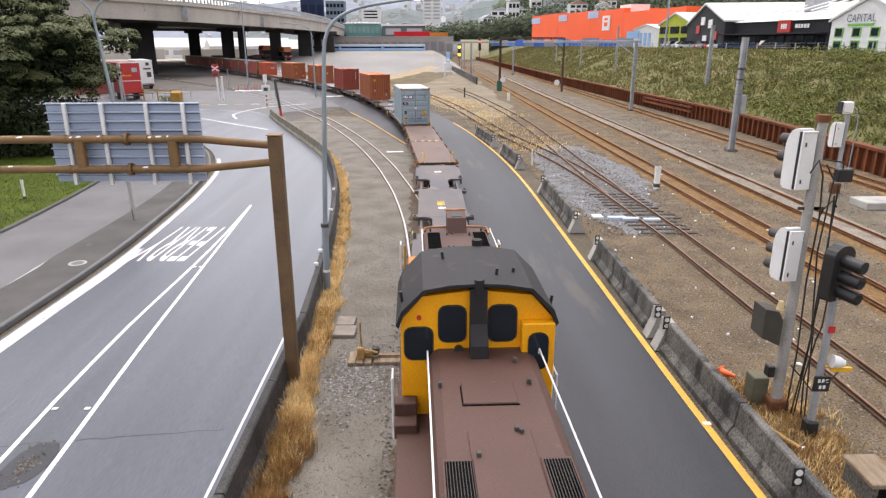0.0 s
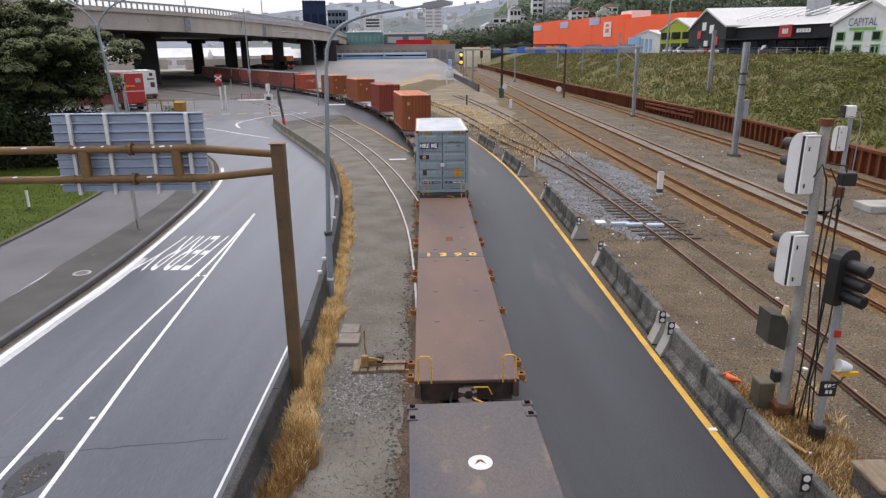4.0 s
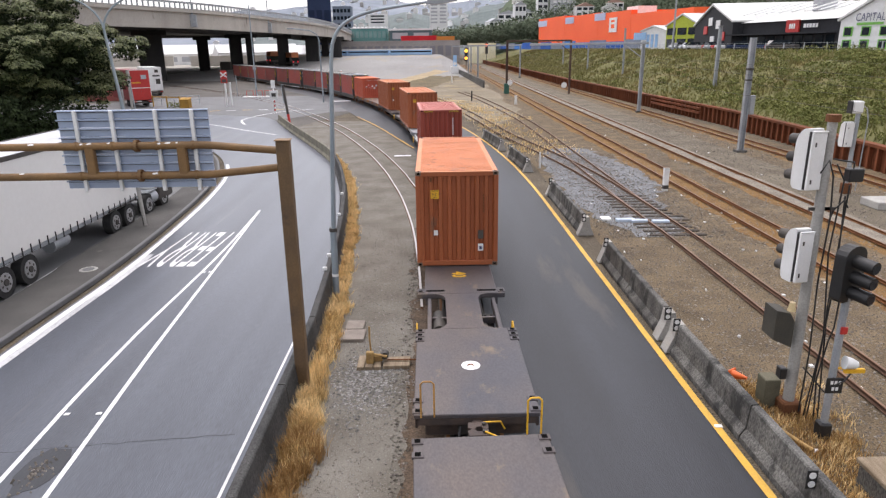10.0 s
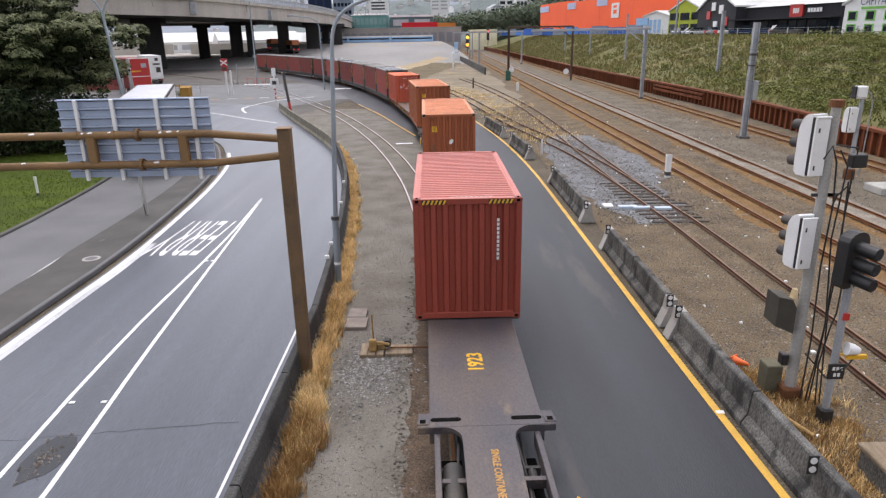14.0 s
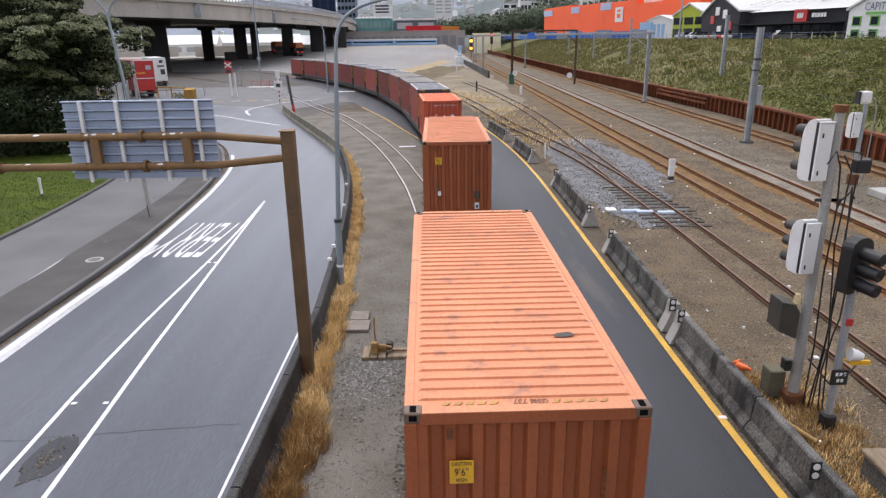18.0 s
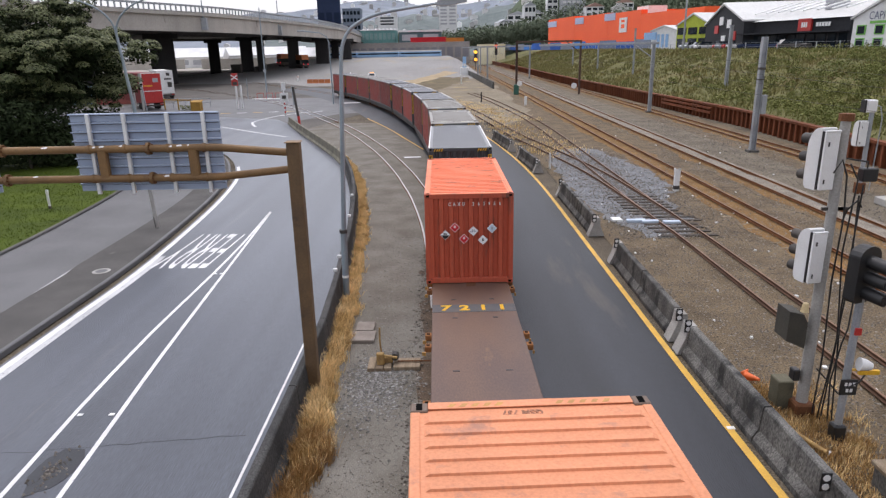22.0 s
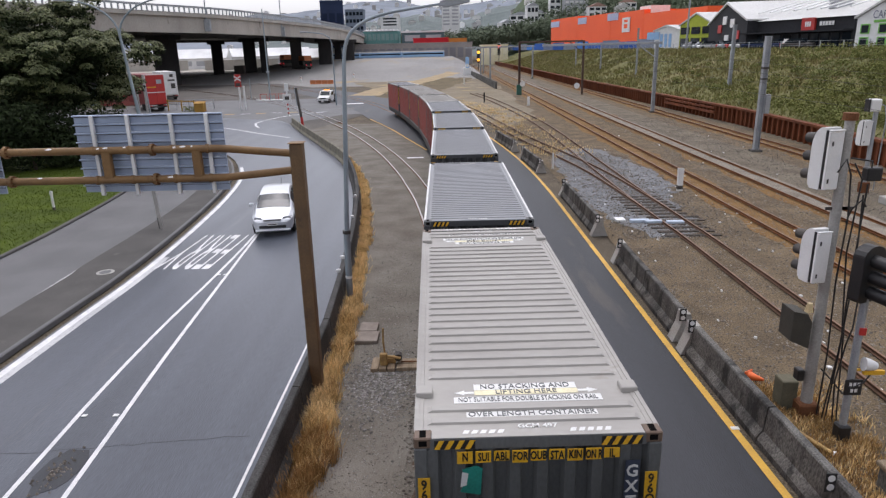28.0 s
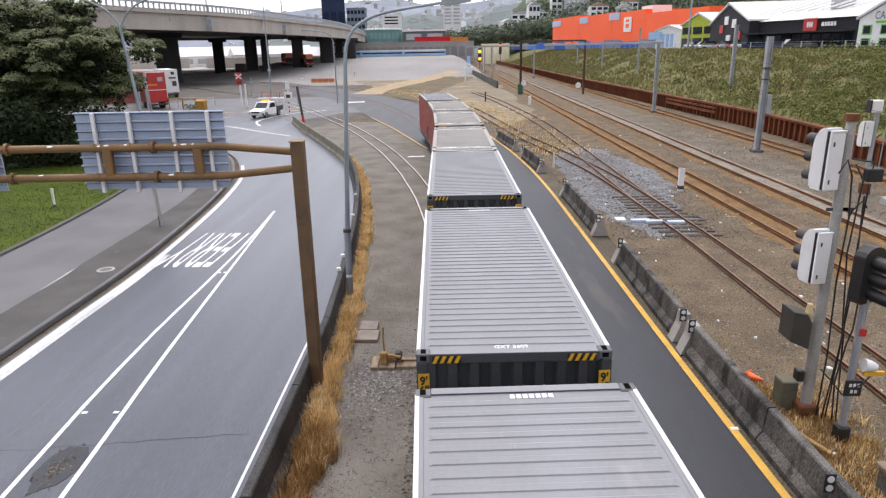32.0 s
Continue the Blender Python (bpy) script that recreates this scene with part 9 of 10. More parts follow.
part("backboard", Mesh().box(10.35, 11.45, 247.8, 247.95, 2.6, 7.3, 0.05), BLACK, fsig)
for z, col in ((6.2, (1.0, 0.55, 0.05)), (3.6, (1.0, 0.42, 0.04))):
    part("lit_lamp", Mesh().tube([(10.9, 247.7, z), (10.9, 247.8, z)], 0.55, 14), glow("amber_%d" % int(z * 10), col, 3.0), fsig, "glowing amber lamp")
fsig = thing("light_signal", "distant railway signal showing red lights", "railway signal")
part("mast", Mesh().tube([(22.2, 300, 0), (22.2, 300, 9.5)], 0.12, 8), DARK, fsig)
part("backboard", Mesh().box(21.6, 22.8, 299.8, 299.95, 4.6, 9.4, 0.05), BLACK, fsig)
part("lit_lamp", Mesh().tube([(22.2, 299.7, 8.2), (22.2, 299.8, 8.2)], 0.6, 14), glow("signal_red", (1.0, 0.12, 0.05), 3.0), fsig, "glowing red lamp")
lw = Mesh().sweep(curve([(6.6, 196), (8.0, 160), (9.0, 128)], 6), [(-0.15, -0.05), (-0.15, 1.3), (0.15, 1.3), (0.15, -0.05)])
single("low_wall", lw, CONCRETE, "low grey concrete wall beside the main line", "wall", kind="structure")
stripe("edge_line_far", curve([(-14.6, 59.7), (-18.5, 63.6), (-23.6, 69.0), (-29, 73)], 2), 0.22, 0.008, WHITE_LINE, "white edge line at the junction")
stripe("give_way_line", curve([(-19.9, 68.6), (-21.5, 73), (-21.1, 77.5), (-19.6, 82.2), (-16, 86)], 2), 0.25, 0.008, WHITE_LINE, "curved white kerb line at the crossing")
for k in range(7):
    x, y = -33 + k * 2.0, 84.5 + k * 0.3
    stripe("crossing_dash", [(x, y), (x + 1.2, y + 0.2)], 0.4, 0.006, WHITE_LINE if k % 2 else YELLOW_LINE, "short painted dash at the crossing")
stripe("stop_bar", [(-15.5, 98.8), (-12.8, 99.3)], 1.6, 0.006, WHITE_LINE, "white stop bar on the rail lane")
stripe("stop_bar_near", [(-3.1, 46.6), (-1.9, 46.7)], 0.5, 0.006, WHITE_LINE, "small pale bar beside the rails")

# ---- shops on the terrace ----
RED_SHED = surf("orange_red_cladding", (0.98, 0.125, 0.018), (0.92, 0.11, 0.016), 0.1, 0.6, 0, 0.05, fine=2)
big = thing("storage_warehouse", "long bright orange-red storage warehouse", "warehouse")
p0, p1 = Vector((44.5, 297)), Vector((63.5, 170))
dirn = (p1 - p0).normalized()
nrm = Vector((dirn.y, -dirn.x)) * -1
if nrm.x < 0:
    nrm = -nrm


def along(s, o, z):
    q = p0 + dirn * s + nrm * o
    return (q.x, q.y, z)


def slab(mesh, s0, s1, o0, o1, z0, z1):
    vs = [along(s, o, z) for z in (z0, z1) for o in (o0, o1) for s in (s0, s1)]
    return mesh.add(vs, [(0, 2, 3, 1), (4, 5, 7, 6), (0, 1, 5, 4), (2, 6, 7, 3), (0, 4, 6, 2), (1, 3, 7, 5)])


LEN = (p1 - p0).length
for a, b, h in ((0, 0.26, 18.5), (0.26, 0.52, 17.9), (0.52, 0.72, 17.5), (0.72, 1.0, 16.2)):
    part("wall", slab(Mesh(), LEN * a, LEN * b - 0.15, 0, 30, TOP_Z, h), RED_SHED, big, "orange-red clad wall")
for a, b in ((0.0, 0.09), (0.27, 0.34), (0.5, 0.57)):
    part("sign_panel", slab(Mesh(), LEN * a, LEN * b, -0.25, -0.05, 15.4, 17.6), shade_mat("pale_blue_sign_%d" % int(a * 100), (0.5, 0.55, 0.72)), big, "pale blue and white sign")
lk_ = part("lock_sign", slab(Mesh(), LEN * 0.60, LEN * 0.645, -0.3, -0.06, 11.4, 15.8), WHITE, big, "white padlock-shaped sign")
part("lock_mark", slab(Mesh(), LEN * 0.613, LEN * 0.633, -0.36, -0.3, 12.6, 13.8), RED_SHED, lk_)
part("lock_mark", slab(Mesh(), LEN * 0.613, LEN * 0.633, -0.36, -0.3, 14.4, 15.1), RED_SHED, lk_)
part("roof_unit", slab(Mesh(), LEN * 0.66, LEN * 0.72, 2, 8, 16.5, 18.6), WHITE, big, "white rooftop unit")
FENCE_MATS = [shade_mat("hoarding_%d" % i, c) for i, c in enumerate(((0.04, 0.13, 0.48), (0.16, 0.2, 0.3), (0.03, 0.1, 0.36), (0.22, 0.25, 0.31), (0.07, 0.22, 0.6)))]
fence2 = thing("blue_fence", "blue and grey hoarding along the terrace edge", "fence")
for s in np.arange(-0.35, 0.95, 0.1):
    part("fence_panel", slab(Mesh(), LEN * s, LEN * (s + 0.098), -9, -8.8, TOP_Z, TOP_Z + 2.1 + 0.5 * (int(s * 10 + 5) % 2)), FENCE_MATS[int(s * 10 + 5) % 5], fence2)


def shop(name, label, a, b, depth, h, mat, roof, gable=0.0, ridge="front"):
    """A shop whose front runs from ground place a to b; its inside lies to the far side."""
    a, b = Vector(a), Vector(b)
    w = (b - a).length
    ex = (b - a) / w
    ey = Vector((-ex.y, ex.x))
    if ey.x < 0:
        ey = -ey
    m = Matrix(((ex.x, ey.x, 0, a.x), (ex.y, ey.y, 0, a.y), (0, 0, 1, TOP_Z), (0, 0, 0, 1)))
    s = thing(name, label, "shop", "shops on the terrace")
    if gable and ridge == "front":
        part("wall", Mesh().prism([(0, 0), (0, h), (w / 2, h + gable), (w, h), (w, 0)], "y", 0, depth).moved(m), mat, s)
        part("roof", Mesh().prism([(-0.3, h - 0.1), (w / 2, h + gable + 0.05), (w + 0.3, h - 0.1), (w + 0.3, h + 0.15), (w / 2, h + gable + 0.4), (-0.3, h + 0.15)], "y", -0.3, depth).moved(m), roof, s)
    else:
        part("wall", Mesh().box(0, w, 0, depth, 0, h).moved(m), mat, s)
        if gable:
            part("roof", Mesh().prism([(-0.4, h), (depth / 2, h + gable), (depth + 0.4, h)], "x", -0.3, w + 0.3).moved(m), roof, s, "pale pitched roof")
        else:
            part("roof", Mesh().box(-0.2, w + 0.2, -0.2, depth, h, h + 0.3).moved(m), roof, s)
    return s, m, w


LIME, CHAR = shade_mat("lime_wall", (0.42, 0.48, 0.06)), shade_mat("charcoal_wall", (0.035, 0.036, 0.04))
ROOF_W = shade_mat("white_sheet_roof", (0.62, 0.62, 0.6), 0.9)
s, m, w = shop("lime_shop", "lime green shop with dark windows", polar(18.6, 158), polar(21.0, 148), 14, 4.8, LIME, ROOF_W, 2.1)
for i in range(3):
    part("window", Mesh().box(0.4 + i * w / 3, -0.4 + (i + 1) * w / 3, -0.1, 0.02, 0.4, 2.2).moved(m), GLASS_DARK, s)
    part("window", Mesh().box(0.4 + i * w / 3, -0.4 + (i + 1) * w / 3, -0.1, 0.02, 3.0, 4.4).moved(m), GLASS_DARK, s)
s, m, w = shop("blue_shop", "white and blue painted shop front", polar(16.7, 170), polar(18.55, 165), 12, 4.1, WHITE, ROOF_W, 0.9)
part("sign_panel", Mesh().box(-2.2, 1.6, -0.2, -0.05, 2.2, 3.85).moved(m), TRAIN_BLUE, s, "blue sign board")
for i in range(3):
    part("painted_patch", Mesh().box(1.8 + i * 1.3, 2.6 + i * 1.3, -0.1, -0.02, 0.5, 3.4).moved(m), TRAIN_BLUE, s)
s, m, w = shop("gable_shop", "charcoal gabled shop with red and white signs", polar(20.7, 146), polar(23.4, 122), 26, 4.5, CHAR, ROOF_W, 3.1)
for u, z, mt in ((0.3, 2.8, RED), (0.42, 4.2, WHITE), (0.62, 3.6, WHITE), (0.75, 1.6, RED), (0.5, 1.0, WHITE)):
    part("sign_panel", Mesh().box(w * u, w * u + 2.4, -0.2, -0.05, z, z + 1.4).moved(m), mt, s, "pale shop sign")
s, m, w = shop("long_shop", "long black-fronted shop under a white sheet roof", polar(23.6, 124), polar(30.4, 108), 22, 4.2, CHAR, ROOF_W, 2.8, "side")
part("sign_panel", Mesh().box(w * 0.56, w * 0.68, -0.35, -0.05, 2.55, 4.3).moved(m), RED, s, "red square sign")
bars("sign_writing", [0.32, 0.32, 0.28], 0.7, WHITE, s, m @ Matrix.Translation((w * 0.62, -0.37, 3.4)) @ FRONT, 0.1)
bars("sign_writing", [0.5, 0.35, 0.5, 0.5, 0.4], 0.55, WHITE, s, m @ Matrix.Translation((w * 0.78, -0.2, 3.4)) @ FRONT, 0.1)
part("awning", Mesh().box(0, w, -1.8, -0.02, 2.3, 2.5).moved(m), CHAR, s)
for i in range(11):
    part("window", Mesh().box(w * (i + 0.12) / 11, w * (i + 0.85) / 11, -0.1, 0.02, 0.15, 2.1).moved(m), GLASS_DARK, s)
for i in range(8):
    part("roof_light", Mesh().box(w * (i + 0.2) / 8, w * (i + 0.34) / 8, 2, 9, 4.6, 4.75).moved(m @ Matrix.Translation((0, 0, 0.45)) @ Matrix.Rotation(radians(14.0), 4, "X")), WHITE, s)
part("roof_unit", Mesh().box(w * 0.5, w * 0.58, 5, 8, 5.6, 8.2, 0.1).moved(m), B_GREY, s, "grey rooftop unit")
s, m, w = shop("white_shop", "white gabled building with green window frames", polar(30.55, 104), polar(35.0, 98.5), 20, 3.75, WHITE, ROOF_W, 2.6)
for u in (0.13, 0.38, 0.63, 0.87):
    for z in (0.15, 1.75):
        f = part("window_frame", Mesh().box(w * u - 0.62, w * u + 0.62, -0.1, 0.02, z, z + 1.2).moved(m), shade_mat("green_frame_%d_%d" % (int(u * 100), int(z * 10)), (0.22, 0.5, 0.12)), s, "green window frame")
        part("pane", Mesh().box(w * u - 0.45, w * u + 0.45, -0.14, -0.1, z + 0.14, z + 1.06).moved(m), GLASS_DARK, f)
fitted_words("sign_writing", "CAPITAL", 3.8, 0.95, shade_mat("navy_letter", (0.08, 0.09, 0.16)), s, m @ Matrix.Translation((w * 0.42, -0.15, 4.05)) @ FRONT, "large dark blue letters")
part("sign_band", Mesh().box(w * 0.24, w * 0.6, -0.12, -0.02, 3.1, 3.4).moved(m), bpy.data.materials["green_frame_13_1"], s, "pale green band")
rnd = random.Random(21)
for k in range(16):
    x, y = polar(rnd.uniform(14, 31), rnd.uniform(104, 150))
    if x < TOP_X + 1.5:
        x = TOP_X + 1.5 + rnd.random() * 3
    col = (WHITE, GALV, B_NAVY, DARK, RED)[k % 5]
    c = thing("parked_car", "parked car on the terrace edge", "car", "parked cars", m=Matrix.Translation((x, y, TOP_Z)) @ Matrix.Rotation(rnd.uniform(0, 3), 4, "Z"))
    part("body", Mesh().box(-0.88, 0.88, -2.1, 2.1, 0.25, 0.85, 0.15), col, c)
    part("cabin", Mesh().prism([(-1.2, 0.85), (-0.7, 1.42), (1.0, 1.42), (1.6, 0.85)], "x", -0.78, 0.78), GLASS_DARK, c)
    for sx in (-1, 1):
        for yy in (-1.3, 1.3):
            part("wheel", Mesh().tube([(sx * 0.88, yy, 0.32), (sx * 0.68, yy, 0.32)], 0.32, 12), RUBBER, c)
tf = thing("terrace_fence", "wire fence along the top of the bank", "fence")
for y in range(60, 300, 5):
    part("post", Mesh().box(TOP_X - 0.05, TOP_X + 0.05, y - 0.05, y + 0.05, TOP_Z - 0.1, TOP_Z + 1.1), GALV, tf)
for z in (0.5, 1.05):
    part("wire", Mesh().tube([(TOP_X, 60, TOP_Z + z), (TOP_X, 298, TOP_Z + z)], 0.02, 4), GALV, tf)
lp = thing("street_lamp", "tall grey street lamp on the terrace", "street lamp", "terrace lamps")
x, y = polar(19.15, 138)
part("pole", Mesh().tube([(x, y, TOP_Z), (x, y, 17.5)], 0.22, 10, 0.12), GALV, lp, smooth=True)
part("arm", Mesh().tube([(x, y, 16), (x + 4, y, 17.2), (x + 7, y, 17.3)], 0.09, 8), GALV, lp, smooth=True)

# ---- hills and woods ----
def hill(name, label, d0, d1, az0, az1, ridge, mat, na=70, nd=9, rough=0.12, kind="structure"):
    m = Mesh()
    for i in range(na):
        az = az0 + (az1 - az0) * i / (na - 1)
        top = float(np.interp(az, [r[0] for r in ridge], [r[1] for r in ridge]))
        for j in range(nd):
            f = j / (nd - 1)
            d = d0 + (d1 - d0) * f
            x, y = polar(az, d)
            z = (7.35 + d1 * math.tan(radians(top))) * (f ** 0.85) if top > 0 else 0
            z *= 1 + rough * noise.noise((x * 0.01, y * 0.01, 2)) + 0.4 * rough * noise.noise((x * 0.05, y * 0.05, 5)) if j else 1
            m.v.append((x, y, z - 1))
    m.f = [(i * nd + j, (i + 1) * nd + j, (i + 1) * nd + j + 1, i * nd + j + 1) for i in range(na - 1) for j in range(nd - 1)]
    return sheet(name, m, mat, label, "hill", kind)


# Far hill colour is made paler and bluer for distance haze.
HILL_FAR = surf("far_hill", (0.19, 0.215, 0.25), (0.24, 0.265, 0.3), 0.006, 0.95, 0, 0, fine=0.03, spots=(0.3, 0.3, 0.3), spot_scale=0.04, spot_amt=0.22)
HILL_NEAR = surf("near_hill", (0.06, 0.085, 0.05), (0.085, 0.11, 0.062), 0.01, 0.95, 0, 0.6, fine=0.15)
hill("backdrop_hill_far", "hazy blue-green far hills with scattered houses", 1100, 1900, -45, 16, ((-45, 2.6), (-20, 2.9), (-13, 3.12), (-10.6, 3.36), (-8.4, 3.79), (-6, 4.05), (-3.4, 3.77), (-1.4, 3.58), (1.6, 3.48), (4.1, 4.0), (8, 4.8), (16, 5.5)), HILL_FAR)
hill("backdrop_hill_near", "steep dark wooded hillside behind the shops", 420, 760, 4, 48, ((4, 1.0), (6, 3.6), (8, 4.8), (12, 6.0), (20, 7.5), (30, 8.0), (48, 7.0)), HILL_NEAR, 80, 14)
# Spur colour is paled for haze as well.
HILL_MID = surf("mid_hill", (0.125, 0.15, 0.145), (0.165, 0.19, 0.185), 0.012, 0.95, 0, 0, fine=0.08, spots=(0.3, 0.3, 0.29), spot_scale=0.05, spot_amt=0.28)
hill("backdrop_hill_mid", "haze-paled green wooded spur in front of the far hills", 780, 1040, -16, 10, ((-16, 1.6), (-9, 2.2), (-5, 2.4), (-2, 3.1), (1, 2.7), (4, 3.3), (7, 3.9), (10, 4.2)), HILL_MID, 90, 9, 0.2)
rnd = random.Random(3)


def wood(name, label, n, az0, az1, d0, d1, zf, size, mat, leaf):
    m = Mesh()
    for _ in range(n):
        az, d = rnd.uniform(az0, az1), rnd.uniform(d0, d1)
        x, y = polar(az, d)
        r = size * rnd.uniform(0.6, 1.3)
        leaves(m, rnd, (x, y, zf(az, d) + r * 0.5), (r * 1.2, r * 1.2, r), 170, leaf, 0.5)
    return tagged(new(name, raw(name, m, mat)), label, "trees", kind="stuff")


# Far leaves carry some haze in their colour.
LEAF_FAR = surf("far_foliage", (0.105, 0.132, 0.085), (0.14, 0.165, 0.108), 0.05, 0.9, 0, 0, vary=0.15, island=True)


def near_slope(az, d):
    top = float(np.interp(az, [4, 6, 8, 12, 20, 30, 48], [1.0, 3.6, 4.8, 6.0, 7.5, 8.0, 7.0]))
    return (7.35 + 760 * math.tan(radians(top))) * max(0, (d - 420) / 340) ** 0.85


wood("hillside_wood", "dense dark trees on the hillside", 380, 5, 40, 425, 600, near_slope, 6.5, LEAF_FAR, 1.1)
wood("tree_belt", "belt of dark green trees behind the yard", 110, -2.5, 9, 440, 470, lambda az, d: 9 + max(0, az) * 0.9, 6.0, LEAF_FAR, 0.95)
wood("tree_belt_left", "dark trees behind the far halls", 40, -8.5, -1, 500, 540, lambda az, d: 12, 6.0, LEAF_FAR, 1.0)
for az, d, z, w, h in ((6.0, 520, 22, 16, 9), (7.4, 540, 25, 14, 8), (5.0, 500, 18, 10, 7), (7.0, 500, 24, 8, 12), (12.2, 480, 26, 12, 7), (14.5, 500, 28, 12, 8), (3.3, 480, 14, 9, 6)):
    building("hill_house", "pale house among hillside trees", az, d, w, 10, h, z, rnd.uniform(-15, 15), B_WHITE, shade_mat("roof_%d" % int(az * 10), (0.4, 0.25, 0.2)) if az > 11 else B_GREY, rows=2, cols=3, gable=2.5, group="hill houses")
building("apartment_tower", "grey apartment tower on the hillside", 10.5, 520, 17, 14, 24, 30, 0, B_GREY, rows=7, cols=5, win=B_WHITE, group="hill houses")
building("apartment_tower", "white slab tower on the hillside", 8.8, 530, 8, 10, 24, 30, 0, B_WHITE, rows=6, cols=2, group="hill houses")

# houses dotted over the hills
HOUSE_MIX = surf("mixed_house_paint", (0.75, 0.75, 0.73), (0.5, 0.47, 0.45), 0.02, 0.8, 0, 0, vary=0.5, island=True)
rh = random.Random(77)
for hill_name, count, w0, w1 in (("backdrop_hill_far", 260, 6, 15), ("backdrop_hill_mid", 90, 5, 11), ("backdrop_hill_near", 60, 6, 12)):
    vs_ = [v.co.copy() for v in bpy.data.objects[hill_name].data.vertices]
    hm_ = Mesh()
    for _ in range(count):
        c = rh.choice(vs_)
        if c.z < 14:
            continue
        w, h = rh.uniform(w0, w1), rh.uniform(3, 7)
        x, y, z = c.x + rh.gauss(0, 9), c.y - 2, c.z - 1 + rh.gauss(0, 1.5)
        hm_.box(x - w / 2, x + w / 2, y - 4, y + 4, z - 4, z + h)
        hm_.prism([(x - w / 2 - 0.5, z + h), (x + w / 2 + 0.5, z + h), (x, z + h + 2.2)], "y", y - 4.3, y + 4.3)
    tagged(new("scattered_houses", raw("scattered_houses", hm_, HOUSE_MIX)), "pale houses scattered over the hillside", "houses", kind="stuff")

# ---- large dark tree at the lawn's edge ----
rnd = random.Random(8)
tree = thing("tree", "large dark evergreen tree with dense spreading crown", "tree", "trees by the lawn")
tx, ty = -31.6, 50.0
part("trunk", Mesh().tube([(tx, ty, -0.1), (tx + 0.2, ty, 1.5), (tx + 0.1, ty, 3.2)], 0.55, 12, 0.38), BARK, tree, smooth=True)
for k in range(9):
    a = k * 0.7 + 0.3
    q = rnd.uniform(3.5, 6.5)
    part("limb", Mesh().tube([(tx + 0.1, ty, 2.4 + 0.1 * k), (tx + q * 0.45 * math.cos(a), ty + q * 0.45 * math.sin(a), 4.6), (tx + q * math.cos(a), ty + q * math.sin(a), 7.0 + rnd.uniform(-1, 1.5))], 0.2, 8, 0.06), BARK, tree, smooth=True)
pads = []
for k in range(430):
    a, u = rnd.uniform(0, 6.283), rnd.uniform(-0.8, 1.0)
    w = math.sqrt(max(0.05, 1 - u * u * 0.94))
    f = rnd.uniform(0.8, 1.02) * (1 + 0.34 * noise.noise((math.cos(a) * 2.2, math.sin(a) * 2.2, u * 2.6)))
    r = rnd.uniform(0.38, 0.85)
    pads.append(((tx + 8.1 * f * w * math.cos(a), ty + 6.6 * f * w * math.sin(a), 6.9 + 4.3 * u * f), (r * rnd.uniform(0.95, 1.25), r * rnd.uniform(0.95, 1.25), r * rnd.uniform(0.6, 0.85))))
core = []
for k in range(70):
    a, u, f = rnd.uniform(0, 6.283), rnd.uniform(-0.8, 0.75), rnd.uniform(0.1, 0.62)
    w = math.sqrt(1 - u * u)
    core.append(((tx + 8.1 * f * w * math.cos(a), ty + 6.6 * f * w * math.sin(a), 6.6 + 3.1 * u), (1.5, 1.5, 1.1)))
lumpy("inner_crown", LEAF_SHADED, tree, rnd, core, 190, 0.26, "inner foliage in the shade-darkened colour")
# Upper pads get the lit leaf colour, their undersides the shaded one.
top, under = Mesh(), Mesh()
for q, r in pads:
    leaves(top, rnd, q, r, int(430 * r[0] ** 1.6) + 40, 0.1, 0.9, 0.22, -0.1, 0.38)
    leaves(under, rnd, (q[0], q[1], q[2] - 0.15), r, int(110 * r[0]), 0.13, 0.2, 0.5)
for nm, m_, mt, lb in (("crown", top, LEAF_LIT, "olive leaf pads of the crown in the lit tone"), ("lower_leaves", under, LEAF_SHADED, "leaves under the pads in the shade-darkened colour")):
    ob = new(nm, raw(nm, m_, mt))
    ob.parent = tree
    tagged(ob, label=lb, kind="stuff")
# Bush leaves take the shade-darkened colour too.
for bx, by, br in ((-25.9, 48.2, 2.4), (-28.5, 44.3, 3.1), (-32.4, 41.7, 3.3), (-36.8, 40.3, 3.5), (-41.2, 42.1, 3.7), (-26.8, 46, 2.9), (-30.7, 43.4, 3.7)):
    b = thing("bush", "rounded shrub under the tree with shade-darkened leaves", "bush", "shrubs under the tree")
    part("stem", Mesh().tube([(bx, by, -0.05), (bx, by, br * 0.6)], 0.12, 8), BARK, b)
    lumpy("foliage", LEAF_SHADED, b, rnd, [((bx + rnd.uniform(-1, 1), by + rnd.uniform(-1, 1), br * rnd.uniform(0.3, 1.1)), (br * 0.6, br * 0.6, br * 0.5)) for _ in range(9)], 620, 0.15)
for tx2, ty2, s2 in ((-56, 66, 1.1), (-52, 84, 0.9), (-66, 100, 1.1)):
    t2 = thing("tree", "dark evergreen tree behind the lawn", "tree", "trees by the lawn")
    part("trunk", Mesh().tube([(tx2, ty2, -0.1), (tx2, ty2, 4 * s2)], 0.4, 10, 0.25), BARK, t2, smooth=True)
    lumpy("crown", LEAF, t2, rnd, [((tx2 + 5 * s2 * rnd.uniform(-1, 1), ty2 + 5 * s2 * rnd.uniform(-1, 1), (5 + 4 * rnd.uniform(-0.6, 1)) * s2), (2.2 * s2, 2.2 * s2, 1.5 * s2)) for _ in range(26)], 170, 0.3)


# ---- road vehicles ----
SILVER = surf("silver_paint", (0.6, 0.62, 0.65), (0.57, 0.59, 0.62), 0.4, 0.3, 0.5, 0.02, coat=0.5)
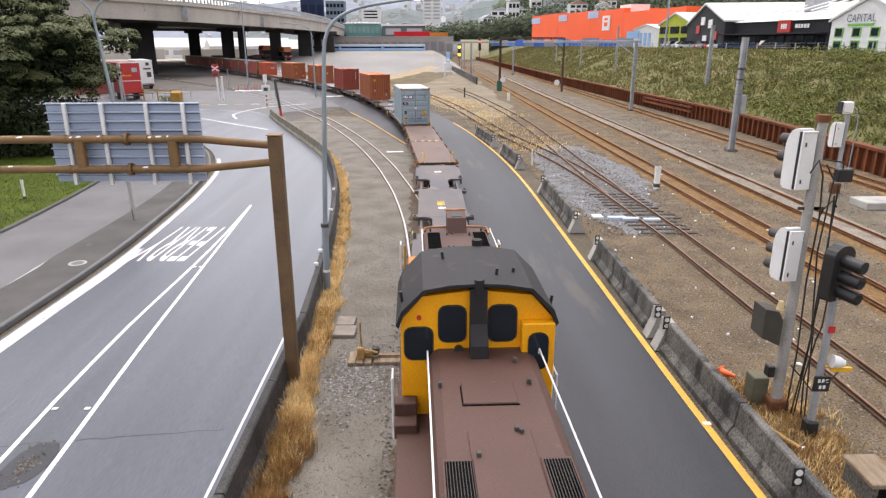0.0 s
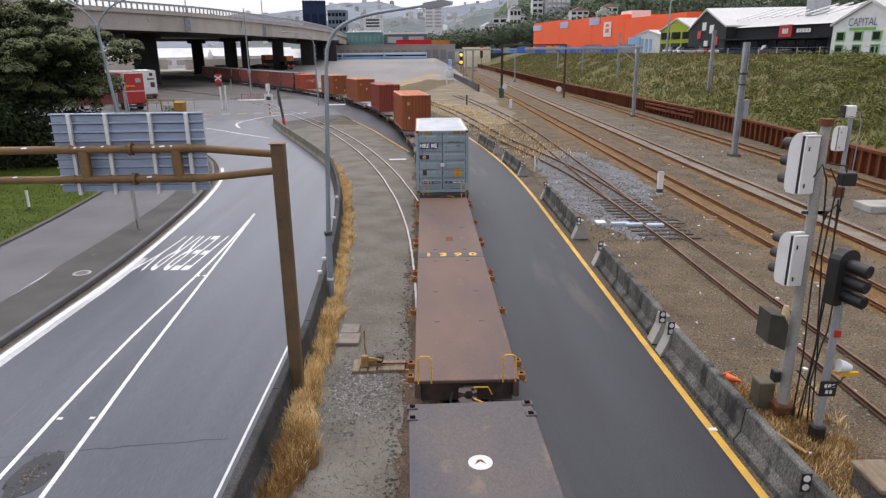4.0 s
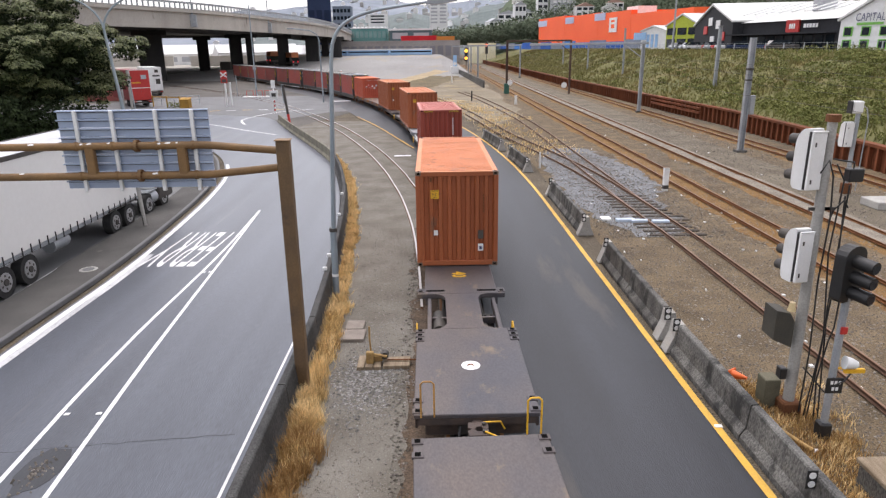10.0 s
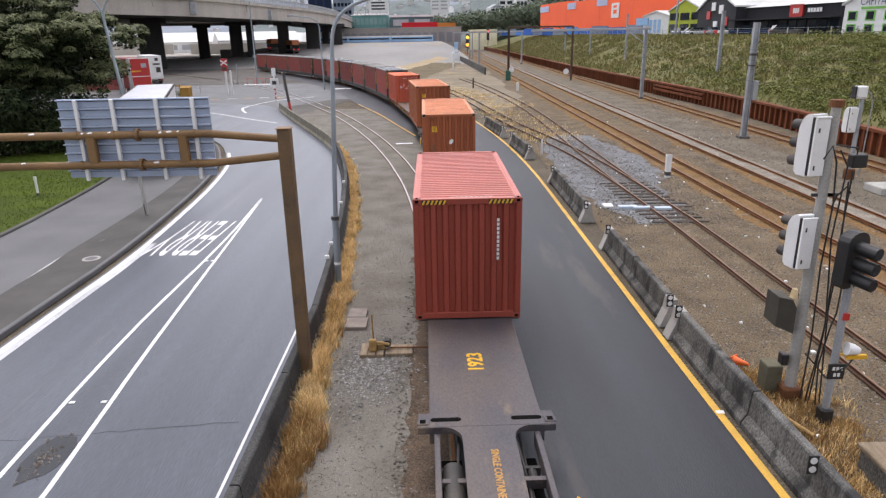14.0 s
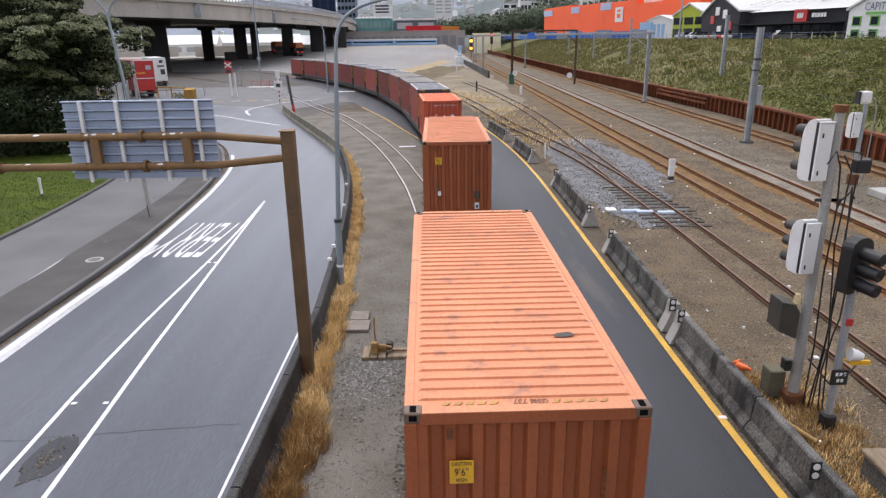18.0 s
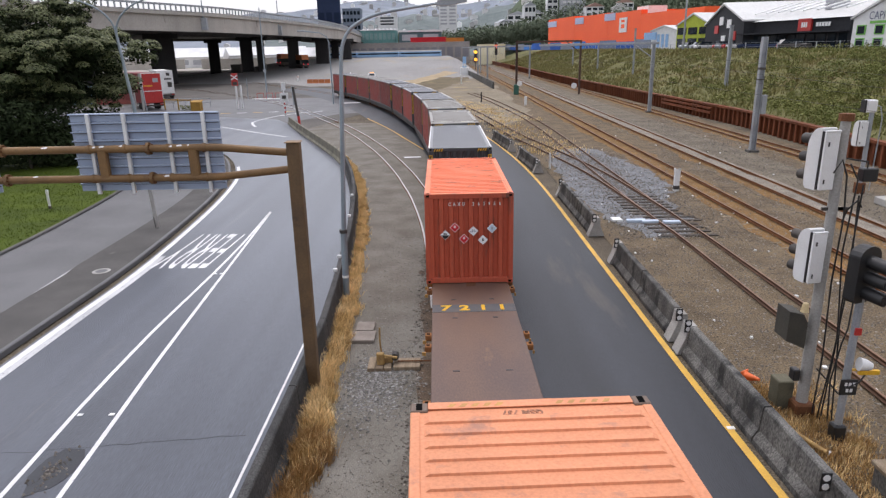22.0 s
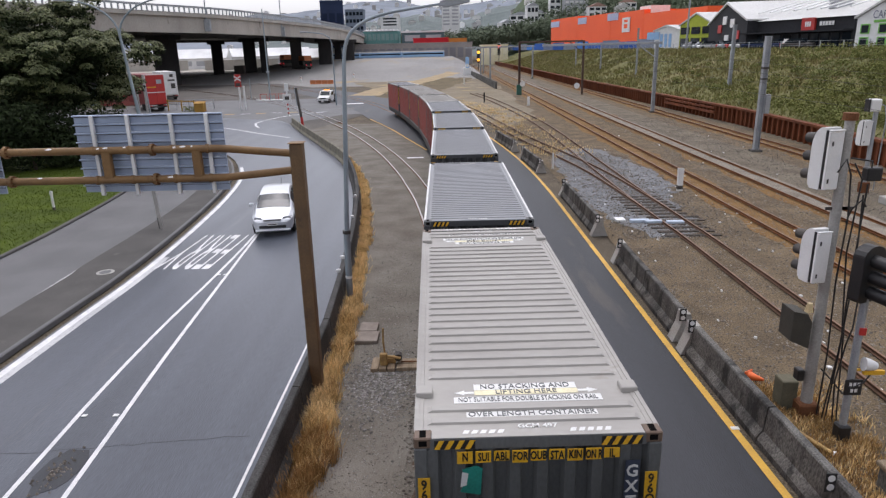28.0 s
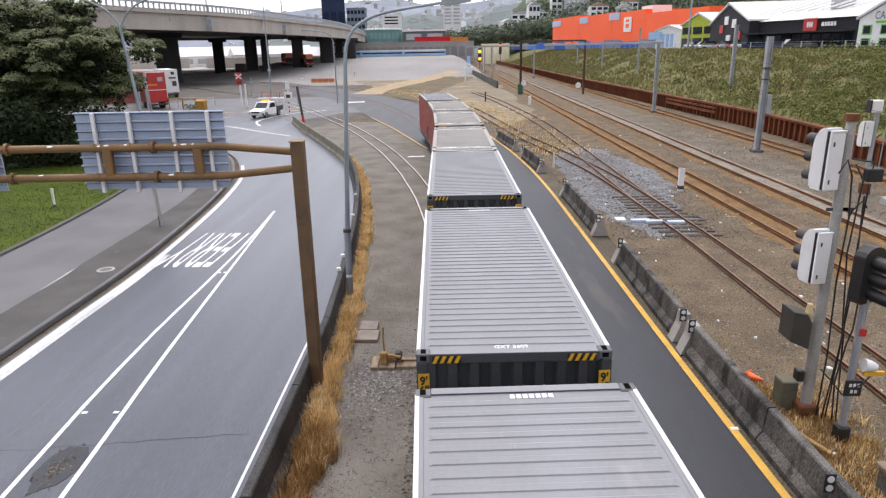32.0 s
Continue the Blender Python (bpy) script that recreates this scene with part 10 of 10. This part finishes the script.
CURTAIN = surf("pale_curtain", (0.72, 0.71, 0.68), (0.68, 0.67, 0.645), 0.3, 0.6, 0, 0.03, fine=6, grain=0.04)
HUB = surf("wheel_hub", (0.45, 0.45, 0.46), (0.35, 0.35, 0.35), 6, 0.4, 0.6, 0.05)


def wheel(parent, x, y, r, wd, sx):
    """A wheel whose own origin is on its axle, so that it can turn."""
    w = part("wheel", Mesh().tube([(-wd / 2, 0, 0), (-wd / 2 + 0.03, 0, 0), (wd / 2 - 0.03, 0, 0), (wd / 2, 0, 0)], r, 24), RUBBER, parent, "black tyre", smooth=True)
    f = sx * (wd / 2 + 0.005)
    part("rim", Mesh().tube([(f - sx * 0.02, 0, 0), (f + sx * 0.012, 0, 0)], r * 0.62, 18), HUB, w, "pale steel rim")
    part("hub", Mesh().tube([(f, 0, 0), (f + sx * 0.05, 0, 0)], r * 0.22, 12), DARK, w)
    m = Mesh()
    for k in range(6):
        a = k * math.pi / 3
        m.box(f + sx * 0.008, f + sx * 0.018, -r * 0.07 + r * 0.42 * math.cos(a), r * 0.07 + r * 0.42 * math.cos(a), -r * 0.07 + r * 0.42 * math.sin(a), r * 0.07 + r * 0.42 * math.sin(a))
    part("rim_holes", m, DARK, w)
    w.location = (x, y, r)
    return w


def spin(w, r, rows):
    """Rolling: rows of (seconds, distance run)."""
    base = w.location.copy()
    MOVES.append((w, [(t, Matrix.Translation(base) @ Matrix.Rotation(-d / r, 4, "X")) for t, d in rows]))


# articulated curtain-side lorry; its origin is at the tail, and it looks along +y
lorry = thing("articulated_lorry", "white articulated curtain-side lorry driving away", "lorry")
part("curtain_body", Mesh().box(-1.25, 1.25, 0.0, 13.0, 1.15, 4.2, 0.03), CURTAIN, lorry, "pale grey curtain sides")
part("roof_edge", Mesh().box(-1.27, -1.2, 0, 13.0, 4.12, 4.27).box(1.2, 1.27, 0, 13.0, 4.12, 4.27), DARK, lorry, "dark roof rail")
part("roof", Mesh().box(-1.2, 1.2, 0.0, 13.0, 4.18, 4.24), surf("pale_roof_sheet", (0.5, 0.51, 0.53), (0.43, 0.44, 0.47), 0.5, 0.5, 0, 0.05, fine=4), lorry, "pale grey roof sheet")
part("chassis", Mesh().box(-1.2, 1.2, 0.0, 13.0, 0.98, 1.15, 0.02), GALV, lorry)
for sx in (-1, 1):
    for k in range(26):
        y = 0.4 + k * 0.49
        part("strap", Mesh().box(sx * 1.265 - 0.012, sx * 1.265 + 0.012, y - 0.02, y + 0.02, 1.0, 1.32), BLACK, lorry)
for sx in (-1, 1):
    dd = part("rear_door", Mesh().box(min(0.02 * sx, 1.2 * sx), max(0.02 * sx, 1.2 * sx), -0.05, 0.0, 1.2, 4.15, 0.01), WHITE, lorry, "white rear door")
    for f in (0.3, 0.75):
        part("locking_bar", Mesh().tube([(sx * 1.2 * f, -0.08, 1.1), (sx * 1.2 * f, -0.08, 4.1)], 0.024, 8), DARK, dd)
        part("bar_handle", Mesh().box(sx * 1.2 * f - 0.12, sx * 1.2 * f + 0.12, -0.1, -0.07, 1.75, 1.8).box(sx * 1.2 * f - 0.12, sx * 1.2 * f + 0.12, -0.1, -0.07, 1.45, 1.5), DARK, dd)
    part("tail_lamp", Mesh().box(min(0.75 * sx, 1.2 * sx), max(0.75 * sx, 1.2 * sx), -0.1, -0.05, 0.94, 1.06, 0.02), RED, lorry, "red tail lamp cluster")
    part("marker_strip", Mesh().box(min(0.3 * sx, 1.2 * sx), max(0.3 * sx, 1.2 * sx), -0.07, -0.05, 1.08, 1.18), surf("amber_strip_%d" % (sx + 1), (0.6, 0.2, 0.02), None, 5, 0.4), lorry, "orange reflective strip")
    part("edge_strip", Mesh().box(sx * 1.25 - 0.03, sx * 1.25 + 0.03, -0.06, -0.02, 1.2, 4.15), WHITE, lorry)
    for k in range(7):
        part("edge_reflector", Mesh().box(sx * 1.255 - 0.025, sx * 1.255 + 0.025, -0.068, -0.055, 1.35 + k * 0.4, 1.47 + k * 0.4), RED, lorry, "red reflector" if k == 0 else "")
    for k in range(4):
        part("stripe_plate", Mesh().prism([(sx * 0.95 - 0.22 + k * 0.11, 0.42), (sx * 0.95 - 0.165 + k * 0.11, 0.42), (sx * 0.95 - 0.1 + k * 0.11, 0.6), (sx * 0.95 - 0.155 + k * 0.11, 0.6)], "y", -0.128, -0.118), RED, lorry, "red diagonal stripe" if k == 0 else "")
    part("round_lamp", Mesh().tube([(sx * 0.66, -0.1, 0.86), (sx * 0.66, 0.0, 0.86)], 0.1, 14), GALV, lorry, "round chrome-edged lamp")
part("rear_bumper", Mesh().box(-1.2, 1.2, -0.115, 0.1, 0.4, 0.62, 0.02), CONCRETE_LIGHT, lorry, "pale steel bumper")
part("tail_lift", Mesh().box(-0.5, 0.5, -0.14, 0.0, 0.66, 1.06, 0.02), GALV, lorry)
part("sticker", Mesh().box(-1.12, -0.78, -0.065, -0.05, 3.35, 3.85), YELLOW, lorry, "yellow and black sticker")
part("sticker_mark", Mesh().box(-1.05, -0.85, -0.07, -0.065, 3.5, 3.78), DARK, lorry)
for sx in (-1, 1):
    part("side_tank", Mesh().tube([(sx * 0.85, 6.4, 0.75), (sx * 0.85, 7.4, 0.75)], 0.26, 14), GALV, lorry, "steel side tank", smooth=True)
    for y in (0.75, 2.0, 3.3, 4.6):
        part("mudguard", Mesh().box(sx * 1.02 - 0.18, sx * 1.02 + 0.18, y - 0.5, y + 0.5, 1.0, 1.06, 0.02), DARK, lorry)
part("tractor_frame", Mesh().box(-0.5, 0.5, 10.2, 16.6, 0.7, 0.98, 0.03), DARK, lorry)
part("cab_body", Mesh().box(-1.22, 1.22, 14.5, 16.75, 1.05, 3.0, 0.14), WHITE, lorry, "white tractor cab")
part("cab_fairing", Mesh().prism([(14.6, 2.95), (14.6, 3.2), (15.2, 3.22), (16.3, 3.0)], "x", -1.05, 1.05), WHITE, lorry, "white roof fairing")
part("roof_bar", Mesh().tube([(-1.1, 14.7, 2.98), (-1.1, 14.7, 3.35), (1.1, 14.7, 3.35), (1.1, 14.7, 2.98)], 0.04, 8), BLACK, lorry, "black roof bar")
for y_, z0_, z1_ in ((15.5, 1.1, 2.9), (16.55, 1.1, 1.8)):
    part("door_line", Mesh().box(1.215, 1.224, y_ - 0.012, y_ + 0.012, z0_, z1_), DARK, lorry)
part("door_handle", Mesh().box(1.215, 1.24, 15.58, 15.75, 1.62, 1.68), DARK, lorry)
part("mudguard", Mesh().box(0.85, 1.24, 15.15, 16.35, 1.0, 1.12, 0.03), DARK, lorry)
part("cab_skirt", Mesh().box(-1.24, 1.24, 15.2, 16.85, 0.4, 1.15, 0.08), DARK, lorry, "dark lower cab")
part("windscreen", Mesh().box(-1.1, 1.1, 16.74, 16.78, 1.85, 2.75, 0.02), GLASS_DARK, lorry)
for sx in (-1, 1):
    part("side_window", Mesh().prism([(15.62, 1.95), (16.6, 1.85), (16.5, 2.65), (15.62, 2.68)], "x", sx * 1.225 - 0.012, sx * 1.225 + 0.012), GLASS_DARK, lorry, "dark side window")
    part("sleeper_window", Mesh().box(sx * 1.225 - 0.012, sx * 1.225 + 0.012, 14.7, 15.2, 2.15, 2.55), GLASS_DARK, lorry)
    part("mirror", Mesh().box(sx * 1.42 - 0.1, sx * 1.42 + 0.1, 16.6, 16.75, 1.95, 2.6, 0.03), BLACK, lorry, "black door mirror")
    part("fuel_tank", Mesh().tube([(sx * 0.95, 14.3, 0.7), (sx * 0.95, 15.0, 0.7)], 0.32, 16), GALV, lorry, "bright fuel tank", smooth=True)
    part("step_plate", Mesh().box(min(sx * 0.55, sx * 1.22), max(sx * 0.55, sx * 1.22), 13.9, 15.1, 1.02, 1.08, 0.01), GALV, lorry)
    part("tractor_guard", Mesh().box(sx * 1.05 - 0.2, sx * 1.05 + 0.2, 10.2, 12.8, 1.02, 1.08, 0.02), DARK, lorry)
LORRY_WHEELS = [wheel(lorry, sx * 1.05, y, 0.5, 0.34, sx) for sx in (-1, 1) for y in (0.75, 2.0, 3.3, 4.6, 10.7, 11.95, 14.0, 15.75)]
LW = curve([(-14.8, -60), (-14.8, 20), (-14.8, 28), (-15.1, 33), (-15.85, 37.5), (-17.0, 41.3), (-18.5, 45), (-20.4, 48.4), (-22.6, 51.4), (-25.3, 54.3), (-28.8, 57), (-33, 59.2), (-39, 60.8), (-46, 61.8), (-60, 62.6), (-90, 66), (-160, 72)], 0.5)
LD = [0.0]
for a, b in zip(LW, LW[1:]):
    LD.append(LD[-1] + math.hypot(b[0] - a[0], b[1] - a[1]))


def on_path(line, dist, s):
    return float(np.interp(s, dist, [p[0] for p in line])), float(np.interp(s, dist, [p[1] for p in line]))


KING, AXLE = 11.8, 2.7
S13 = LD[min(range(len(LW)), key=lambda i: abs(LW[i][1] - 43.7) + (LW[i][0] < -25))]
DRAG = {}
rear = (-14.8, S13 - 60 - 71.0 - (KING - AXLE))
for i in range(-1420, 2000):
    s_ = S13 + 0.05 * i
    fx_, fy_ = on_path(LW, LD, s_)
    dx_, dy_ = rear[0] - fx_, rear[1] - fy_
    k_ = (KING - AXLE) / math.hypot(dx_, dy_)
    rear = (fx_ + dx_ * k_, fy_ + dy_ * k_)
    DRAG[i] = (rear, (fx_, fy_))


def lorry_pose(t):
    """The kingpin follows the lane and draws the trailer's axles after it."""
    (ax, ay), (bx, by) = DRAG[round((108 if t < 13 else 102) * (t - 13))]
    yaw = math.atan2(-(bx - ax), by - ay)
    return Matrix.Translation((ax, ay, 0)) @ Matrix.Rotation(yaw, 4, "Z") @ Matrix.Translation((0, -AXLE, 0))


MOVES.append((lorry, [(t * 0.5, lorry_pose(t * 0.5)) for t in range(65)]))
for w in LORRY_WHEELS:
    spin(w, 0.5, [(t * 0.15, 5.1 * t * 0.15) for t in range(214)])

# silver people carrier; origin under its middle, front towards -y
van = thing("people_carrier", "silver people carrier driving towards the bridge", "car")
STATIONS = ((-2.33, 0.58, 0.6, 0.64, 0.42), (-2.22, 0.76, 0.7, 0.77, 0.56), (-1.95, 0.845, 0.78, 0.88, 0.64), (-1.35, 0.86, 0.9, 1.03, 0.7), (-0.9, 0.865, 0.96, 1.27, 0.67), (-0.42, 0.865, 1.0, 1.49, 0.62),
            (0.2, 0.865, 1.02, 1.59, 0.6), (1.1, 0.865, 1.03, 1.58, 0.59), (1.8, 0.85, 1.03, 1.49, 0.57), (2.12, 0.82, 0.98, 1.12, 0.6), (2.28, 0.74, 0.82, 0.9, 0.58), (2.3, 0.7, 0.6, 0.66, 0.55))


def car_ring(y):
    """Half a cross-section of the car at y, from the sill to the middle of the roof."""
    hw, belt, top, tw = (float(np.interp(y, [q[0] for q in STATIONS], [q[i] for q in STATIONS])) for i in range(1, 5))
    return [(hw * 0.92, 0.27), (hw, 0.45), (hw * 0.99, belt), (tw + (hw - tw) * 0.25, belt + (top - belt) * 0.78), (tw, top - 0.03), (tw * 0.55, top), (0.0, top + 0.008)]


body, ys_ = Mesh(), [-2.33, -2.28, -2.22, -2.1, -1.95, -1.65, -1.35, -1.1, -0.9, -0.65, -0.42, -0.1, 0.2, 0.65, 1.1, 1.5, 1.8, 2.0, 2.12, 2.2, 2.28, 2.3]
for y in ys_:
    half_ring = car_ring(y)
    body.v += [(x, y, z) for x, z in half_ring] + [(-x, y, z) for x, z in half_ring[-2::-1]]
for i in range(len(ys_) - 1):
    body.f += [(i * 13 + j, i * 13 + (j + 1) % 13, (i + 1) * 13 + (j + 1) % 13, (i + 1) * 13 + j) for j in range(13)]
body.f += [tuple(range(13)), tuple(range((len(ys_) - 1) * 13, len(ys_) * 13))]
part("body", body, SILVER, van, "silver car body", smooth=True)


def car_patch(y0, y1, a, b, mirror, lift, n=5):
    """A pane laid on the body between two heights of its cross-section."""
    m = Mesh()
    for i in range(n):
        r = car_ring(y0 + (y1 - y0) * i / (n - 1))
        for q in np.linspace(a, b, 6):
            k0 = min(int(q), 5)
            f = q - k0
            x, z = r[k0][0] + (r[k0 + 1][0] - r[k0][0]) * f, r[k0][1] + (r[k0 + 1][1] - r[k0][1]) * f
            m.v.append((mirror * (x + lift[0]), y0 + (y1 - y0) * i / (n - 1) + lift[1], z + lift[2]))
    m.f = [(i * 6 + j, i * 6 + j + 1, (i + 1) * 6 + j + 1, (i + 1) * 6 + j) for i in range(n - 1) for j in range(5)]
    return m


for sx in (-1, 1):
    part("windscreen", car_patch(-1.3, -0.48, 3.75, 6.0, sx, (0, -0.01, 0.012)), GLASS_DARK, van, "dark windscreen")
    for y0, y1 in ((-0.75, 0.22), (0.3, 1.15), (1.23, 1.85)):
        part("side_window", car_patch(y0, y1, 2.1, 3.15, sx, (0.012, 0, 0)), GLASS_DARK, van, "dark side window")
    part("mirror", Mesh().box(sx * 0.98 - 0.1, sx * 0.98 + 0.1, -0.95, -0.75, 1.02, 1.18, 0.04), SILVER, van)
    part("head_lamp", Mesh().prism([(sx * 0.42, -2.24), (sx * 0.74, -2.16), (sx * 0.8, -1.92), (sx * 0.6, -2.05)], "z", 0.66, 0.82), GALV, van, "clear head lamp")
    part("tail_lamp", Mesh().box(sx * 0.7 - 0.07, sx * 0.7 + 0.07, 2.05, 2.2, 0.8, 1.0, 0.03), RED, van, "red tail lamp")
    part("door_line", Mesh().box(sx * 0.862 - 0.004, sx * 0.862 + 0.004, 0.28, 0.3, 0.4, 1.05), DARK, van)
    part("wheel_arch", Mesh().tube([(sx * 0.8, -1.4, 0.34), (sx * 0.868, -1.4, 0.34)], 0.38, 20).tube([(sx * 0.8, 1.4, 0.34), (sx * 0.868, 1.4, 0.34)], 0.38, 20), BLACK, van)
part("grille", Mesh().box(-0.55, 0.55, -2.36, -2.2, 0.38, 0.5, 0.02), BLACK, van, "black lower grille")
part("bumper_lip", Mesh().box(-0.72, 0.72, -2.38, -2.15, 0.24, 0.34, 0.04), SILVER, van)
part("badge_bar", Mesh().box(-0.36, 0.36, -2.33, -2.2, 0.7, 0.73, 0.01), DARK, van)
part("number_plate", Mesh().box(-0.22, 0.22, -2.38, -2.35, 0.5, 0.6), WHITE, van)
part("plate_bar", Mesh().box(-0.17, 0.17, -2.385, -2.38, 0.53, 0.57), DARK, van)
part("rear_window", car_patch(1.84, 2.08, 4.2, 6.0, 1, (0, 0.015, 0.01)), GLASS_DARK, van)
part("aerial", Mesh().tube([(0.2, 1.0, 1.6), (0.2, 1.25, 1.85)], 0.01, 5), BLACK, van)
VAN_WHEELS = [wheel(van, sx * 0.78, y, 0.32, 0.2, sx) for sx in (-1, 1) for y in (-1.4, 1.4)]
VP = curve([(-120, 66), (-70, 66), (-45, 66.5), (-32, 66), (-25, 64), (-19.5, 60.0), (-15, 52.5), (-12.1, 44), (-9.2, 35), (-7.85, 28.6), (-7.05, 22.4), (-6.35, 15.2), (-5.95, 8), (-5.7, -10), (-5.7, -60)], 0.5)
VD = [0.0]
for a, b in zip(VP, VP[1:]):
    VD.append(VD[-1] + math.hypot(b[0] - a[0], b[1] - a[1]))


def van_place(x, y):
    return VD[min(range(len(VP)), key=lambda i: (VP[i][0] - x) ** 2 + (VP[i][1] - y) ** 2)]


VT = [0.0, 20.0, 25.5, 26.5, 27.5, 28.0, 28.5, 29.0, 29.5, 32.0]
VS = [0.0, 40.0, van_place(-19.8, 60.2), van_place(-13.3, 47.5), van_place(-9.2, 35.2), van_place(-7.85, 28.8), van_place(-7.1, 22.7), van_place(-6.35, 15.4), van_place(-6.0, 8.6), van_place(-5.4, -30)]


def van_s(t):
    return float(np.interp(t, VT, VS))


def van_pose(t):
    s = van_s(t)
    (ax, ay), (bx, by) = on_path(VP, VD, s + 1.4), on_path(VP, VD, s - 1.4)
    return Matrix.Translation(((ax + bx) / 2, (ay + by) / 2, 0)) @ Matrix.Rotation(math.atan2(-(bx - ax), by - ay), 4, "Z")


van_times = sorted({0.0, 32.0, *range(1, 25), *(25 + 0.25 * i for i in range(21)), 30.5, 31.0})
MOVES.append((van, [(t, van_pose(t)) for t in van_times]))
for w in VAN_WHEELS:
    spin(w, 0.32, [(0.0, 0.0), (25.0, 0.3)] + [(25.1 + i / 30, 0.3 + van_s(25.1 + i / 30) - van_s(25.1)) for i in range(150)] + [(32.0, 0.5 + van_s(30.07) - van_s(25.1))])

# white utility truck with an amber beacon, far off at the crossing
ute = thing("utility_truck", "white utility truck with an orange roof beacon", "pickup truck")
part("body", Mesh().prism([(-2.5, 0.35), (-2.55, 0.8), (-1.3, 1.05), (-0.6, 1.7), (0.75, 1.72), (0.9, 1.05), (0.9, 0.35)], "x", -0.86, 0.86), WHITE, ute, "white cab body")
part("windscreen", Mesh().add([(-0.74, -1.3, 1.1), (0.74, -1.3, 1.1), (0.68, -0.68, 1.66), (-0.68, -0.68, 1.66), (0, -1.0, 1.2)], [(0, 1, 2, 3)]), GLASS_DARK, ute)
for sx in (-1, 1):
    part("side_window", Mesh().prism([(-0.8, 1.1), (-0.4, 1.6), (0.6, 1.6), (0.7, 1.1)], "x", sx * 0.87 - 0.01, sx * 0.87 + 0.01), GLASS_DARK, ute)
    for y in (-1.6, 1.5):
        wheel(ute, sx * 0.76, y, 0.36, 0.22, sx)
    part("tray_side", Mesh().box(sx * 0.86 - 0.03, sx * 0.86 + 0.03, 1.0, 2.6, 0.75, 1.15), DARK, ute)
part("tray", Mesh().box(-0.88, 0.88, 0.95, 2.6, 0.6, 0.78, 0.03), DARK, ute, "dark flat tray")
part("headboard", Mesh().box(-0.86, 0.86, 0.95, 1.02, 0.8, 1.7), DARK, ute)
part("bumper", Mesh().box(-0.88, 0.88, -2.2, -2.5, 0.35, 0.62, 0.04), BLACK, ute, "black bull bar")
part("beacon", Mesh().box(-0.45, 0.45, 0.0, 0.25, 1.74, 1.92, 0.04), glow("beacon_amber", (1.0, 0.35, 0.03), 1.2), ute, "orange roof beacon")
part("grille", Mesh().box(-0.5, 0.5, -2.57, -2.53, 0.6, 0.78), DARK, ute)
UP = curve([(-34, 330), (-24, 230), (-18.5, 165), (-17.1, 140), (-17.0, 127), (-17.3, 120), (-18.5, 109), (-19.3, 99.8), (-20.0, 92), (-20.8, 86), (-21.5, 81.5), (-22.2, 78), (-25, 72), (-32, 68)], 1.0)
UD = [0.0]
for a, b in zip(UP, UP[1:]):
    UD.append(UD[-1] + math.hypot(b[0] - a[0], b[1] - a[1]))


def ute_place(x, y):
    return UD[min(range(len(UP)), key=lambda i: (UP[i][0] - x) ** 2 + (UP[i][1] - y) ** 2)]


UT, US = [0, 18, 23, 25, 25.5, 27.5, 28, 28.5, 29, 29.5, 30, 31, 32], [0.0, 40.0, ute_place(-17.6, 150)] + [ute_place(-19, y) for y in (128, 123, 108.5, 104, 99.8, 95.4, 91.4, 87.9, 82.4, 78.6)]


def ute_pose(t):
    s = float(np.interp(t, UT, US))
    (ax, ay), (bx, by) = on_path(UP, UD, s + 1.5), on_path(UP, UD, s - 1.5)
    return Matrix.Translation(((ax + bx) / 2, (ay + by) / 2, 0)) @ Matrix.Rotation(math.atan2(-(bx - ax), by - ay), 4, "Z")


MOVES.append((ute, [(t * 0.5, ute_pose(t * 0.5)) for t in range(65)]))


def motions():
    """Keys the train and the road vehicles along their lines."""
    for ob, rows in MOVES:
        walk(ob, rows)


motions()
